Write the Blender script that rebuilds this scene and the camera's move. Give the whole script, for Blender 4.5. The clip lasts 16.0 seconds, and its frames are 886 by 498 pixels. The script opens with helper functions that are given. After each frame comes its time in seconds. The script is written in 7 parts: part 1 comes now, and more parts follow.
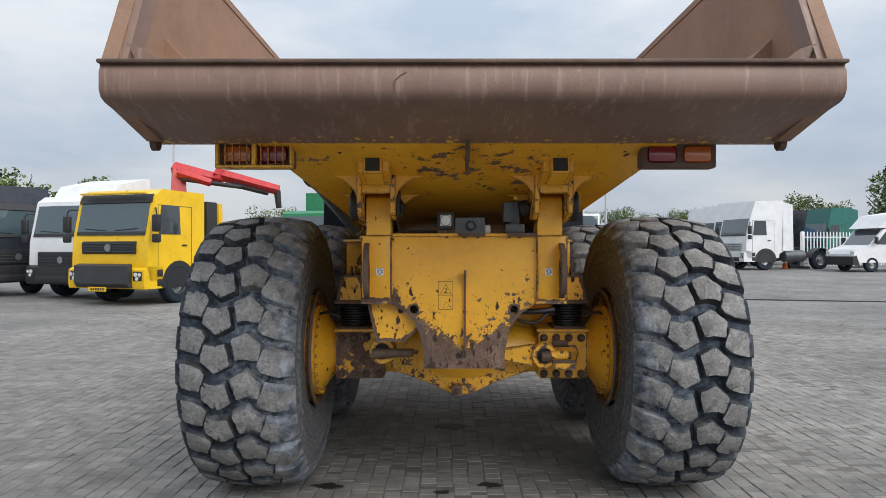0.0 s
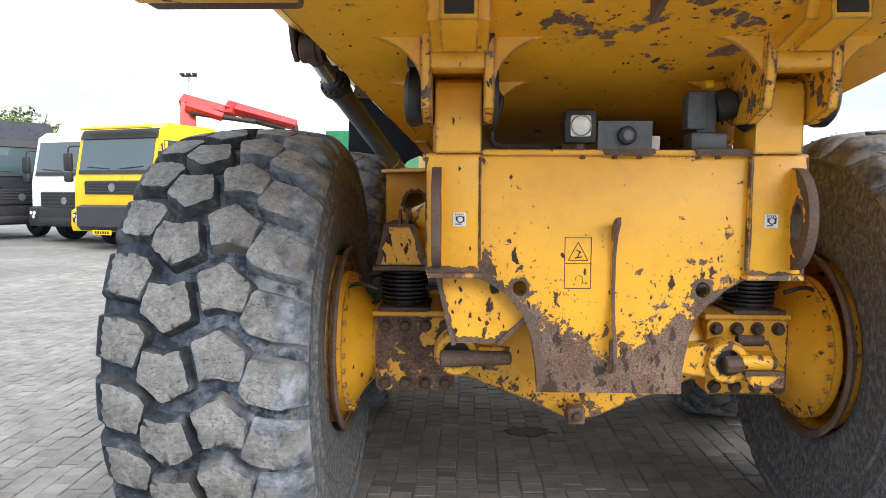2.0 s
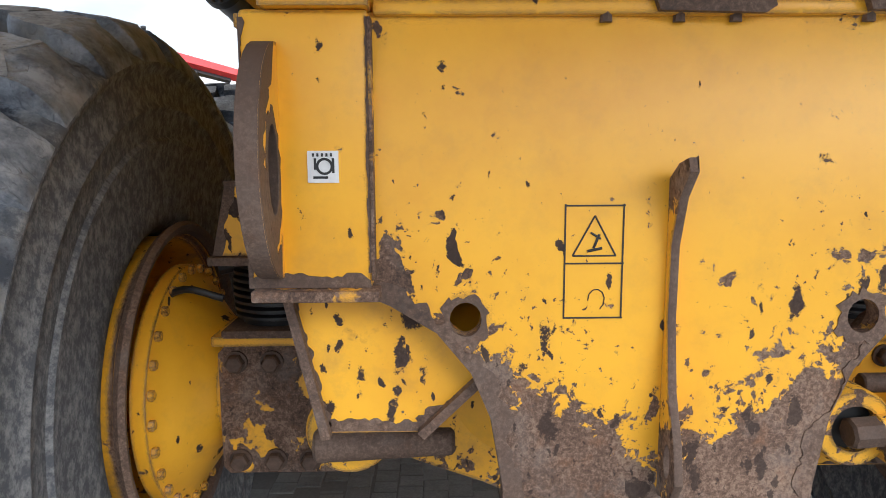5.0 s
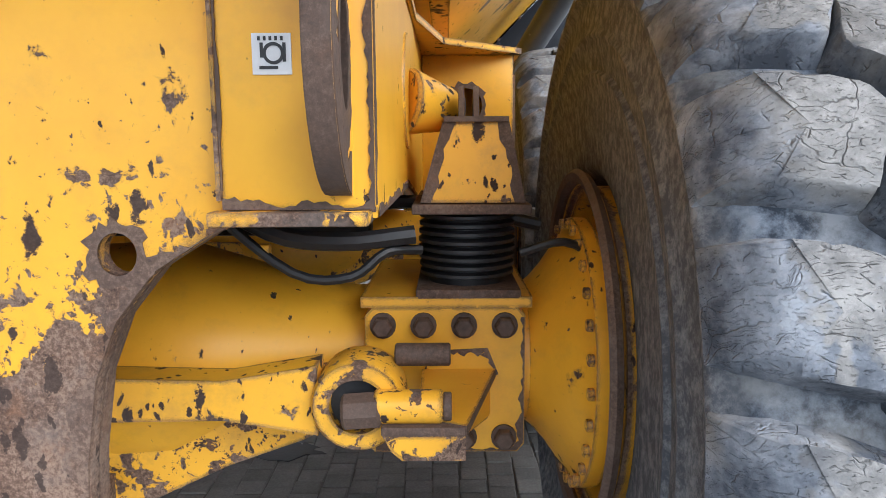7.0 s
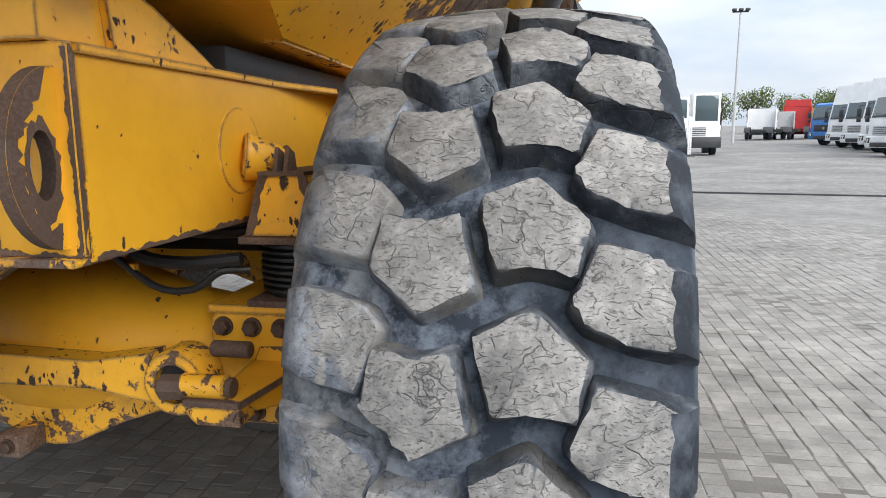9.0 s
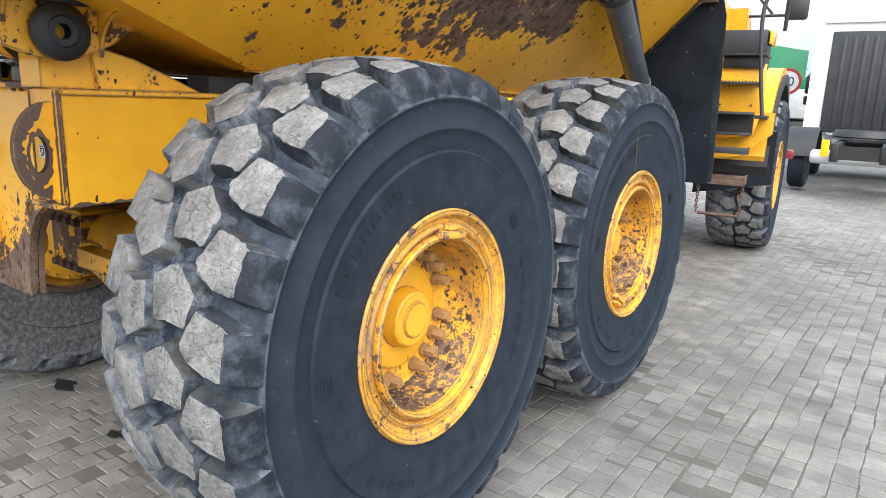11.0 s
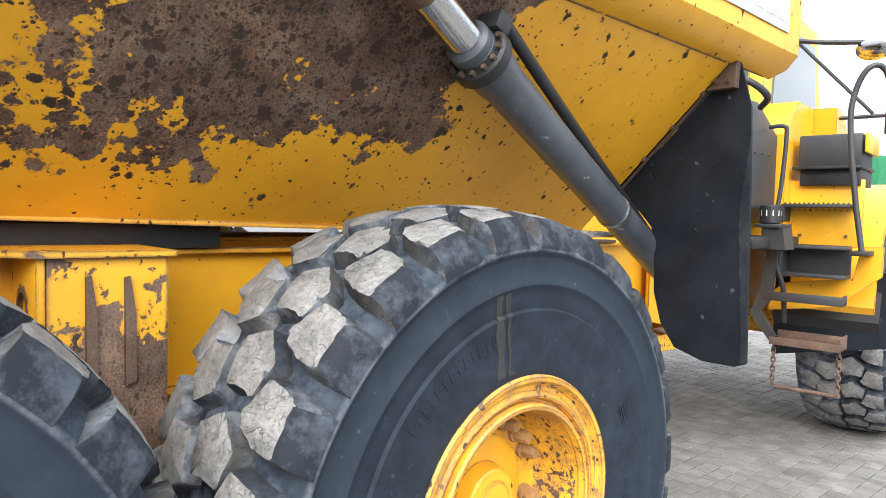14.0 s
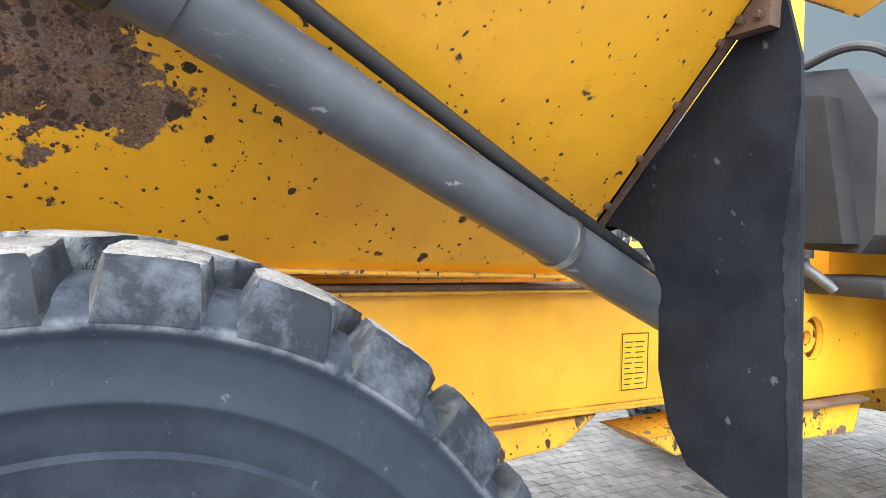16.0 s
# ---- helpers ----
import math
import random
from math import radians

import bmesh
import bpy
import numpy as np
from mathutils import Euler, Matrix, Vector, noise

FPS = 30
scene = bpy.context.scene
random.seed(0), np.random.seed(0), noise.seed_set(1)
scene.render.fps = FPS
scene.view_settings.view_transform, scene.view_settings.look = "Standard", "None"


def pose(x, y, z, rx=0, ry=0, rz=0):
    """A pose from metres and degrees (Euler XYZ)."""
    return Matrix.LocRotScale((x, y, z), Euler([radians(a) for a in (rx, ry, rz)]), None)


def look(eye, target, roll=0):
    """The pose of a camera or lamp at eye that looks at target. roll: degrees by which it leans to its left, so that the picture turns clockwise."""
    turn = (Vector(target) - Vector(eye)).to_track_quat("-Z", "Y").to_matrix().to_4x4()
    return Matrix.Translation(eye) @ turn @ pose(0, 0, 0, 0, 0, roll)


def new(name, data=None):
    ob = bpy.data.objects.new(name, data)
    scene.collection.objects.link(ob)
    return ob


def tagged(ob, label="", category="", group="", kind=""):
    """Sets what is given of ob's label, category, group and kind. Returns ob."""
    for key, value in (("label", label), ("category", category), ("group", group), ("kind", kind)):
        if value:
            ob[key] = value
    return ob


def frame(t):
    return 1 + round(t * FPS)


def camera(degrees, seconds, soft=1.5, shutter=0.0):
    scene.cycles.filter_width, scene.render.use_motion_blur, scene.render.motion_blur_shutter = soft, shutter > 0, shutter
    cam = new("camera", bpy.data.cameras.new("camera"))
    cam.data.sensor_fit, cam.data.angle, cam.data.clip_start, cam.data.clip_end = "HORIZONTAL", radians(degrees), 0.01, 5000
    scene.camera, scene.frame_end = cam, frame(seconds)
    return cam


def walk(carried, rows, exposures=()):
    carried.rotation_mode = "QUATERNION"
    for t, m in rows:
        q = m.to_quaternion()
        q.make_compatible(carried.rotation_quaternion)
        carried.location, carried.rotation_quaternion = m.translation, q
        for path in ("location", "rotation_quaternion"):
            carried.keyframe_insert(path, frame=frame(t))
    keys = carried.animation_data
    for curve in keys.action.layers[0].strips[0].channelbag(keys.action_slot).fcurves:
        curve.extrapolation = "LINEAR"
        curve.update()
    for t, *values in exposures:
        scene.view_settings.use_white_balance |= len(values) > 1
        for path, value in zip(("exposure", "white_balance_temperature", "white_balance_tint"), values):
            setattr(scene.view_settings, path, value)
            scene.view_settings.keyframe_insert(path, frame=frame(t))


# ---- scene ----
cam = camera(66.9, 16.0, soft=0.55)
METRES, EYE = 9.2, 1.42
ROWS = [
    (0.0, 0.0, 0.0, 0.0, -0.0, 0.0, -0.0),
    (0.5, -0.0009, 0.0403, -0.0036, 0.59, -2.8, -0.09),
    (1.0, -0.0074, 0.081, -0.0033, 1.12, -3.97, -0.09),
    (1.5, -0.0181, 0.1256, -0.0033, 1.45, -4.57, -0.16),
    (2.0, -0.0345, 0.1702, -0.0043, 1.74, -4.86, -0.24),
    (2.5, -0.0452, 0.2076, -0.0086, 1.71, -5.4, -0.14),
    (3.0, -0.0513, 0.2446, -0.0122, 1.47, -6.19, -0.07),
    (5.5, 0.0017, 0.2881, -0.0106, -1.19, -8.42, 0.34),
    (6.0, 0.0312, 0.2833, -0.0127, -0.71, -8.38, 0.37),
    (6.5, 0.0585, 0.2912, -0.0196, -0.22, -8.58, 0.38),
    (7.0, 0.078, 0.3053, -0.0225, 0.35, -8.69, 0.29),
    (7.5, 0.0851, 0.3099, -0.0226, 0.87, -8.72, 0.31),
    (8.0, 0.0917, 0.3068, -0.0202, 1.44, -8.88, 0.34),
    (8.5, 0.1168, 0.2889, -0.0127, 3.59, -9.04, 0.31),
    (9.0, 0.1522, 0.276, -0.0089, 10.16, -9.44, 0.37),
    (11.5, 0.299, 0.2929, 0.013, 40.36, -12.66, -1.63),
    (12.0, 0.2954, 0.3195, 0.0141, 41.79, -11.21, -1.51),
    (12.5, 0.2934, 0.3559, 0.0165, 43.13, -7.74, -1.47),
    (13.0, 0.2896, 0.3953, 0.0171, 44.96, -5.25, -1.44),
    (13.5, 0.2893, 0.437, 0.0175, 46.12, -3.75, -1.4),
    (14.0, 0.2897, 0.4813, 0.0189, 47.26, -2.82, -1.54),
    (14.5, 0.2866, 0.5237, 0.0177, 49.13, -2.67, -1.52),
    (15.0, 0.2863, 0.5632, 0.0175, 52.06, -2.55, -1.49),
    (15.5, 0.2788, 0.5991, 0.0197, 56.68, -2.41, -1.47),
    (16.0, 0.267, 0.6253, 0.022, 61.43, -0.59, -1.53),
]
rows = [(t, pose(-0.11, 0, EYE) @ pose(METRES * x, METRES * y, METRES * z, 90 + pitch, roll, yaw)) for t, x, y, z, yaw, pitch, roll in ROWS]
rows += [(9.2, pose(1.465, 2.506, 1.315, 80.6, 0.8, 13.8)), (11.3, pose(2.644, 2.590, 1.528, 77.14, -1.9, 38.98))]
walk(cam, sorted(rows, key=lambda r: r[0]),
     [(0.0, 0.12, 6550, 10), (0.5, 0.4, 6550, 10), (1.0, 0.82, 6650, 10), (1.5, 1.1, 6650, 10), (2.0, 1.1, 6650, 10), (3.0, 1.12, 6650, 10), (5.5, 0.95, 6300, 10), (6.0, 0.97, 6250, 10),
      (6.5, 1.08, 6200, 10), (7.0, 1.28, 6050, 10), (8.0, 1.4, 5900, 10), (8.5, 1.28, 6000, 10), (9.0, 0.72, 6600, 10), (11.5, 1.0, 6500, 10), (12.5, 1.15, 6550, 10), (13.0, 1.28, 6600, 10),
      (14.0, 1.25, 6650, 10), (15.0, 1.42, 6650, 10), (16.0, 1.72, 6600, 10)])

# ---------- sky and sun: bright, thin overcast ----------
SUN_EL, SUN_AZ = radians(42), radians(136)
world = bpy.data.worlds.new("sky")
scene.world = world
world.use_nodes = True
wn, wl = world.node_tree.nodes, world.node_tree.links
wn.clear()
w_out = wn.new("ShaderNodeOutputWorld")
w_bg = wn.new("ShaderNodeBackground")
w_sky = wn.new("ShaderNodeTexSky")
w_sky.sky_type = "NISHITA"
w_sky.sun_disc = False
w_sky.sun_elevation, w_sky.sun_rotation = SUN_EL, SUN_AZ
w_sky.air_density, w_sky.dust_density, w_sky.ozone_density = 1.0, 3.0, 1.0
w_tc = wn.new("ShaderNodeTexCoord")
w_map = wn.new("ShaderNodeMapping")
w_map.inputs["Scale"].default_value = (1.6, 1.6, 5.0)
w_noise = wn.new("ShaderNodeTexNoise")
w_noise.inputs["Scale"].default_value = 1.7
w_noise.inputs["Detail"].default_value = 6.0
w_noise.inputs["Roughness"].default_value = 0.55
w_ramp = wn.new("ShaderNodeValToRGB")
w_ramp.color_ramp.elements[0].position, w_ramp.color_ramp.elements[1].position = 0.36, 0.66
w_ramp.color_ramp.elements[0].color = (0.56, 0.66, 0.80, 1)
w_ramp.color_ramp.elements[1].color = (0.86, 0.90, 0.95, 1)
w_scale = wn.new("ShaderNodeVectorMath")
w_scale.operation = "SCALE"
w_scale.inputs["Scale"].default_value = 0.10
w_mix = wn.new("ShaderNodeMixRGB")
w_mix.inputs["Fac"].default_value = 0.88
wl.new(w_tc.outputs["Generated"], w_map.inputs["Vector"])
wl.new(w_map.outputs["Vector"], w_noise.inputs["Vector"])
wl.new(w_noise.outputs["Fac"], w_ramp.inputs["Fac"])
wl.new(w_sky.outputs["Color"], w_scale.inputs[0])
wl.new(w_scale.outputs["Vector"], w_mix.inputs["Color1"])
wl.new(w_ramp.outputs["Color"], w_mix.inputs["Color2"])
# an overcast sky is about twice as bright overhead as at the horizon
w_sep = wn.new("ShaderNodeSeparateXYZ")
wl.new(w_tc.outputs["Generated"], w_sep.inputs[0])
w_grad = wn.new("ShaderNodeMapRange")
w_grad.inputs["From Min"].default_value, w_grad.inputs["From Max"].default_value = 0.0, 1.0
w_grad.inputs["To Min"].default_value, w_grad.inputs["To Max"].default_value = 1.12, 2.5
wl.new(w_sep.outputs["Z"], w_grad.inputs["Value"])
w_up = wn.new("ShaderNodeVectorMath")
w_up.operation = "SCALE"
wl.new(w_mix.outputs["Color"], w_up.inputs[0])
wl.new(w_grad.outputs["Result"], w_up.inputs["Scale"])
wl.new(w_up.outputs["Vector"], w_bg.inputs["Color"])
w_bg.inputs["Strength"].default_value = 0.62
wl.new(w_bg.outputs["Background"], w_out.inputs["Surface"])
sun_data = bpy.data.lights.new("sun", "SUN")
sun_data.energy, sun_data.angle, sun_data.color = 2.9, radians(60), (1.0, 0.98, 0.96)
sun = new("sun", sun_data)
sun.matrix_world = look((0, 0, 0), (-math.sin(SUN_AZ) * math.cos(SUN_EL), -math.cos(SUN_AZ) * math.cos(SUN_EL), -math.sin(SUN_EL)))
scene.view_settings.exposure = 0.0

# ---------- materials ----------
def material(name, rough=0.6, metal=0.0):
    m = bpy.data.materials.new(name)
    m.use_nodes = True
    b = m.node_tree.nodes["Principled BSDF"]
    b.inputs["Roughness"].default_value, b.inputs["Metallic"].default_value = rough, metal
    return m, m.node_tree.nodes, m.node_tree.links, b


def noise_node(n, l, scale, detail=5.0, rough=0.6, coords=None):
    t = n.new("ShaderNodeTexNoise")
    t.inputs["Scale"].default_value, t.inputs["Detail"].default_value, t.inputs["Roughness"].default_value = scale, detail, rough
    if coords:
        l.new(coords, t.inputs["Vector"])
    return t.outputs["Fac"]


def ramp(n, l, fac, stops):
    r = n.new("ShaderNodeValToRGB")
    e = r.color_ramp.elements
    while len(e) < len(stops):
        e.new(0.5)
    for k, (p, c) in enumerate(stops):
        e[k].position = p
        e[k].color = (*c, 1) if len(c) == 3 else c
    l.new(fac, r.inputs["Fac"])
    return r.outputs["Color"]


def mix(n, l, fac, a, b, mode="MIX"):
    m = n.new("ShaderNodeMixRGB")
    m.blend_type = mode
    for s, v in zip(("Fac", "Color1", "Color2"), (fac, a, b)):
        if isinstance(v, (int, float)):
            m.inputs[s].default_value = v
        elif isinstance(v, tuple):
            m.inputs[s].default_value = (*v, 1)
        else:
            l.new(v, m.inputs[s])
    return m.outputs["Color"]


def math_node(n, l, op, a, b=0.0, clamp=False):
    m = n.new("ShaderNodeMath")
    m.operation, m.use_clamp = op, clamp
    for s, v in zip(m.inputs, (a, b)):
        if isinstance(v, (int, float)):
            s.default_value = v
        else:
            l.new(v, s)
    return m.outputs[0]


def bump(n, l, b, height, strength=0.3, distance=0.01):
    k = n.new("ShaderNodeBump")
    k.inputs["Strength"].default_value, k.inputs["Distance"].default_value = strength, distance
    l.new(height, k.inputs["Height"])
    l.new(k.outputs["Normal"], b.inputs["Normal"])


def position(n):
    return n.new("ShaderNodeNewGeometry").outputs["Position"]


def window(n, l, v, a, b):
    """0 at a, 1 at b, straight in between."""
    r = n.new("ShaderNodeMapRange")
    r.inputs["From Min"].default_value, r.inputs["From Max"].default_value = a, b
    l.new(v, r.inputs["Value"])
    return r.outputs["Result"]


def speckled(name, base, dark, rough=0.6, metal=0.0, scale=6.0, fine=60.0, bump_by=0.2):
    """A surface of one colour with broad stains and fine grain."""
    m, n, l, b = material(name, rough, metal)
    p = position(n)
    broad = noise_node(n, l, scale, 5, 0.6, p)
    grain = noise_node(n, l, fine, 4, 0.6, p)
    both = math_node(n, l, "ADD", math_node(n, l, "MULTIPLY", broad, 0.65), math_node(n, l, "MULTIPLY", grain, 0.35))
    l.new(ramp(n, l, both, [(0.34, dark), (0.62, base)]), b.inputs["Base Color"])
    l.new(math_node(n, l, "ADD", math_node(n, l, "MULTIPLY", broad, 0.25), rough - 0.12), b.inputs["Roughness"])
    bump(n, l, b, grain, bump_by, 0.004)
    return m


YELLOW, YELLOW_WORN = (0.82, 0.42, 0.026), (0.72, 0.345, 0.020)
RUST_A, RUST_B, RUST_C = (0.034, 0.020, 0.014), (0.118, 0.068, 0.046), (0.27, 0.182, 0.130)


def rust_colour(n, l, p):
    broad = noise_node(n, l, 5, 6, 0.65, p)
    grain = noise_node(n, l, 150, 6, 0.85, p)
    both = math_node(n, l, "ADD", math_node(n, l, "MULTIPLY", broad, 0.40), math_node(n, l, "MULTIPLY", grain, 0.60))
    tone = ramp(n, l, both, [(0.41, RUST_A), (0.50, RUST_B), (0.59, RUST_C)])
    pale = ramp(n, l, noise_node(n, l, 9, 6, 0.7, p), [(0.52, (0, 0, 0)), (0.66, (1, 1, 1))])
    warm = ramp(n, l, noise_node(n, l, 17, 5, 0.7, p), [(0.55, (0, 0, 0)), (0.70, (1, 1, 1))])
    tone = mix(n, l, math_node(n, l, "MULTIPLY", pale, 0.45), tone, (0.19, 0.155, 0.135))
    tone = mix(n, l, math_node(n, l, "MULTIPLY", warm, 0.45), tone, (0.22, 0.095, 0.04))
    return tone, grain


def flakes(n, l, p, q, scale, size, share, spread=None):
    """1 inside separate ragged chips: size in cells, share the part of the cells that have one, spread an added 0..1 field."""
    squash = n.new("ShaderNodeMapping")
    squash.inputs["Scale"].default_value = (1.0, 0.8, 0.45)
    squash.inputs["Rotation"].default_value = (0.2, 0.45, 0.3)
    l.new(q, squash.inputs["Vector"])
    cell = n.new("ShaderNodeTexVoronoi")
    cell.inputs["Scale"].default_value = scale
    l.new(squash.outputs["Vector"], cell.inputs["Vector"])
    rgb = n.new("ShaderNodeSeparateColor")
    l.new(cell.outputs["Color"], rgb.inputs[0])
    ragged = noise_node(n, l, scale * 3.5, 5, 0.7, p)
    gate = math_node(n, l, "SUBTRACT", share, rgb.outputs[0])
    if spread is not None:
        gate = math_node(n, l, "ADD", gate, spread)
    gate = math_node(n, l, "MULTIPLY", gate, 40.0, True)
    r = math_node(n, l, "MULTIPLY", math_node(n, l, "ADD", math_node(n, l, "MULTIPLY", rgb.outputs[1], size), size * 0.3), gate)
    d = math_node(n, l, "ADD", cell.outputs["Distance"], math_node(n, l, "MULTIPLY", math_node(n, l, "SUBTRACT", ragged, 0.5), 0.75))
    return math_node(n, l, "MULTIPLY", math_node(n, l, "SUBTRACT", r, d), 14.0, True)


def painted(name, chips=0.30, where=None, stain=0.25, chip_scale=11.0, gloss=0.38, edges=0.25, dots=0.03, rim_width=0.012, crowd_by=1.6, film=0.5):
    """Machine paint, chipped through to brown steel. where: builds a 0..1 field of extra wear from the position."""
    m, n, l, b = material(name, gloss)
    p = position(n)
    warp = n.new("ShaderNodeTexNoise")
    warp.inputs["Scale"].default_value, warp.inputs["Detail"].default_value = 22.0, 3.0
    l.new(p, warp.inputs["Vector"])
    push = n.new("ShaderNodeVectorMath")
    push.operation = "MULTIPLY_ADD"
    l.new(warp.outputs["Color"], push.inputs[0])
    push.inputs[1].default_value = (0.035, 0.035, 0.035)
    l.new(p, push.inputs[2])
    q = push.outputs["Vector"]
    big = noise_node(n, l, chip_scale, 5, 0.58, q)
    small = noise_node(n, l, chip_scale * 3.0, 4, 0.62, q)
    area = noise_node(n, l, 1.6, 2, 0.5, p)
    field = math_node(n, l, "MAXIMUM", math_node(n, l, "MULTIPLY", big, 1.0), math_node(n, l, "SUBTRACT", small, 0.035))
    field = math_node(n, l, "ADD", field, math_node(n, l, "MULTIPLY", math_node(n, l, "SUBTRACT", area, 0.5), 0.16))
    if where:
        field = math_node(n, l, "ADD", field, where(n, l, p))
    # wear along the edges of plates
    rim = n.new("ShaderNodeBevel")
    rim.samples = 4
    rim.inputs["Radius"].default_value = rim_width
    flat = n.new("ShaderNodeNewGeometry")
    dot = n.new("ShaderNodeVectorMath")
    dot.operation = "DOT_PRODUCT"
    l.new(rim.outputs["Normal"], dot.inputs[0])
    l.new(flat.outputs["Normal"], dot.inputs[1])
    field = math_node(n, l, "ADD", field, math_node(n, l, "MULTIPLY", window(n, l, dot.outputs["Value"], 0.985, 0.86), edges))
    level = 1.0 - chips
    mask = ramp(n, l, field, [(level, (0, 0, 0)), (level + 0.012, (1, 1, 1))])
    edge = ramp(n, l, field, [(level - 0.022, (0, 0, 0)), (level - 0.004, (1, 1, 1))])
    # separate chips, crowding where the plate is worn
    crowd = math_node(n, l, "MULTIPLY", math_node(n, l, "SUBTRACT", noise_node(n, l, 2.6, 3, 0.6, p), 0.5), min(0.9, dots * 7))
    if where:
        crowd = math_node(n, l, "ADD", crowd, math_node(n, l, "MULTIPLY", where(n, l, p), crowd_by))
    specks = math_node(n, l, "MAXIMUM", flakes(n, l, p, q, 38.0, 0.42, dots, crowd), flakes(n, l, p, q, 14.0, 0.30, dots * 0.4 - 0.04, crowd))
    specks = math_node(n, l, "MAXIMUM", specks, flakes(n, l, p, q, 95.0, 0.40, dots * 1.5, crowd))
    mask = math_node(n, l, "MAXIMUM", mask, specks)
    dirt = noise_node(n, l, 2.3, 6, 0.65, p)
    tone = ramp(n, l, dirt, [(0.36, YELLOW_WORN), (0.56, YELLOW)])
    tone = mix(n, l, math_node(n, l, "MULTIPLY", ramp(n, l, noise_node(n, l, 14, 6, 0.7, p), [(film, (0, 0, 0)), (film + 0.25, (1, 1, 1))]), stain), tone, (0.30, 0.17, 0.06))
    tone = mix(n, l, math_node(n, l, "MULTIPLY", edge, 0.35), tone, (0.42, 0.20, 0.03))
    rust, grain = rust_colour(n, l, p)
    rust = mix(n, l, math_node(n, l, "MULTIPLY", specks, 0.8), rust, (0.024, 0.013, 0.010))
    l.new(mix(n, l, mask, tone, rust), b.inputs["Base Color"])
    l.new(mix(n, l, mask, (gloss, gloss, gloss), (0.85, 0.85, 0.85)), b.inputs["Roughness"])
    h = math_node(n, l, "ADD", math_node(n, l, "MULTIPLY", mask, -1.0), math_node(n, l, "MULTIPLY", math_node(n, l, "MULTIPLY", grain, mask), 0.6))
    bump(n, l, b, h, 0.45, 0.003)
    return m


def separate(n, l, p):
    s = n.new("ShaderNodeSeparateXYZ")
    l.new(p, s.inputs[0])
    return s.outputs


def side_wear(n, l, p):
    """Bare steel on the upper flank of the dump body, most before its middle, less towards its front."""
    s = separate(n, l, p)
    wander = math_node(n, l, "MULTIPLY", math_node(n, l, "SUBTRACT", noise_node(n, l, 2.6, 6, 0.66, p), 0.5), 0.95)
    s = [s[0], math_node(n, l, "ADD", s[1], wander), math_node(n, l, "ADD", s[2], math_node(n, l, "MULTIPLY", wander, 0.9))]
    up = window(n, l, s[2], 1.66, 1.92)
    front = window(n, l, s[1], 6.05, 5.70)
    core = math_node(n, l, "MULTIPLY", window(n, l, s[1], 4.80, 5.05), window(n, l, s[2], 1.75, 1.90))
    amount = math_node(n, l, "ADD", 0.165, math_node(n, l, "MULTIPLY", core, 0.26))
    return math_node(n, l, "MULTIPLY", math_node(n, l, "MULTIPLY", up, front), amount)


def low_wear(n, l, p):
    """Bare steel towards the foot of the tail plate."""
    s = separate(n, l, p)
    lean = math_node(n, l, "SUBTRACT", s[2], math_node(n, l, "MULTIPLY", math_node(n, l, "ABSOLUTE", s[0]), 0.62))
    return math_node(n, l, "ADD", math_node(n, l, "MULTIPLY", window(n, l, lean, 0.93, 0.82), 0.26), math_node(n, l, "MULTIPLY", window(n, l, lean, 1.18, 0.88), 0.145))


def bolster_wear(n, l, p):
    """Bare steel on the lower half of the bolster's side."""
    return math_node(n, l, "MULTIPLY", window(n, l, separate(n, l, p)[2], 1.34, 1.20), 0.24)


def belly_wear(n, l, p):
    """Large flakes gone from the rear slope of the body, most in its middle."""
    s = separate(n, l, p)
    along_y = math_node(n, l, "MULTIPLY", window(n, l, s[1], 3.75, 3.30), window(n, l, s[1], 2.96, 3.10))
    across = math_node(n, l, "ADD", window(n, l, math_node(n, l, "ABSOLUTE", s[0]), 0.55, 0.10), 0.35)
    return math_node(n, l, "MULTIPLY", math_node(n, l, "MULTIPLY", along_y, across), 0.13)


M_YELLOW = painted("yellow_paint", 0.315)
M_YELLOW_CLEAN = painted("yellow_paint_sound", 0.25, None, 0.12, 11.0, 0.32, 0.30, 0.015)
M_YELLOW_RAIL = painted("yellow_rail", 0.265, None, 0.12, 11.0, 0.32, 0.30, 0.045)
M_YELLOW_SIDE = painted("yellow_flank", 0.305, side_wear, 0.10, 6.0, 0.38, 0.1, 0.07)
M_YELLOW_BELLY = painted("yellow_belly", 0.305, belly_wear, 0.25, 5.0, 0.38, 0.25, 0.02, 0.012, 0.3)
M_YELLOW_TAIL = painted("yellow_tail_plate", 0.315, low_wear, 0.2, 24.0, 0.38, 0.36, 0.022, 0.026, 1.1)


def rib_wear(n, l, p):
    """Bare at the head and the foot of the rib."""
    s = separate(n, l, p)
    return math_node(n, l, "ADD", math_node(n, l, "MULTIPLY", window(n, l, s[2], 1.19, 1.27), 0.22), math_node(n, l, "MULTIPLY", window(n, l, s[2], 1.02, 0.94), 0.24))


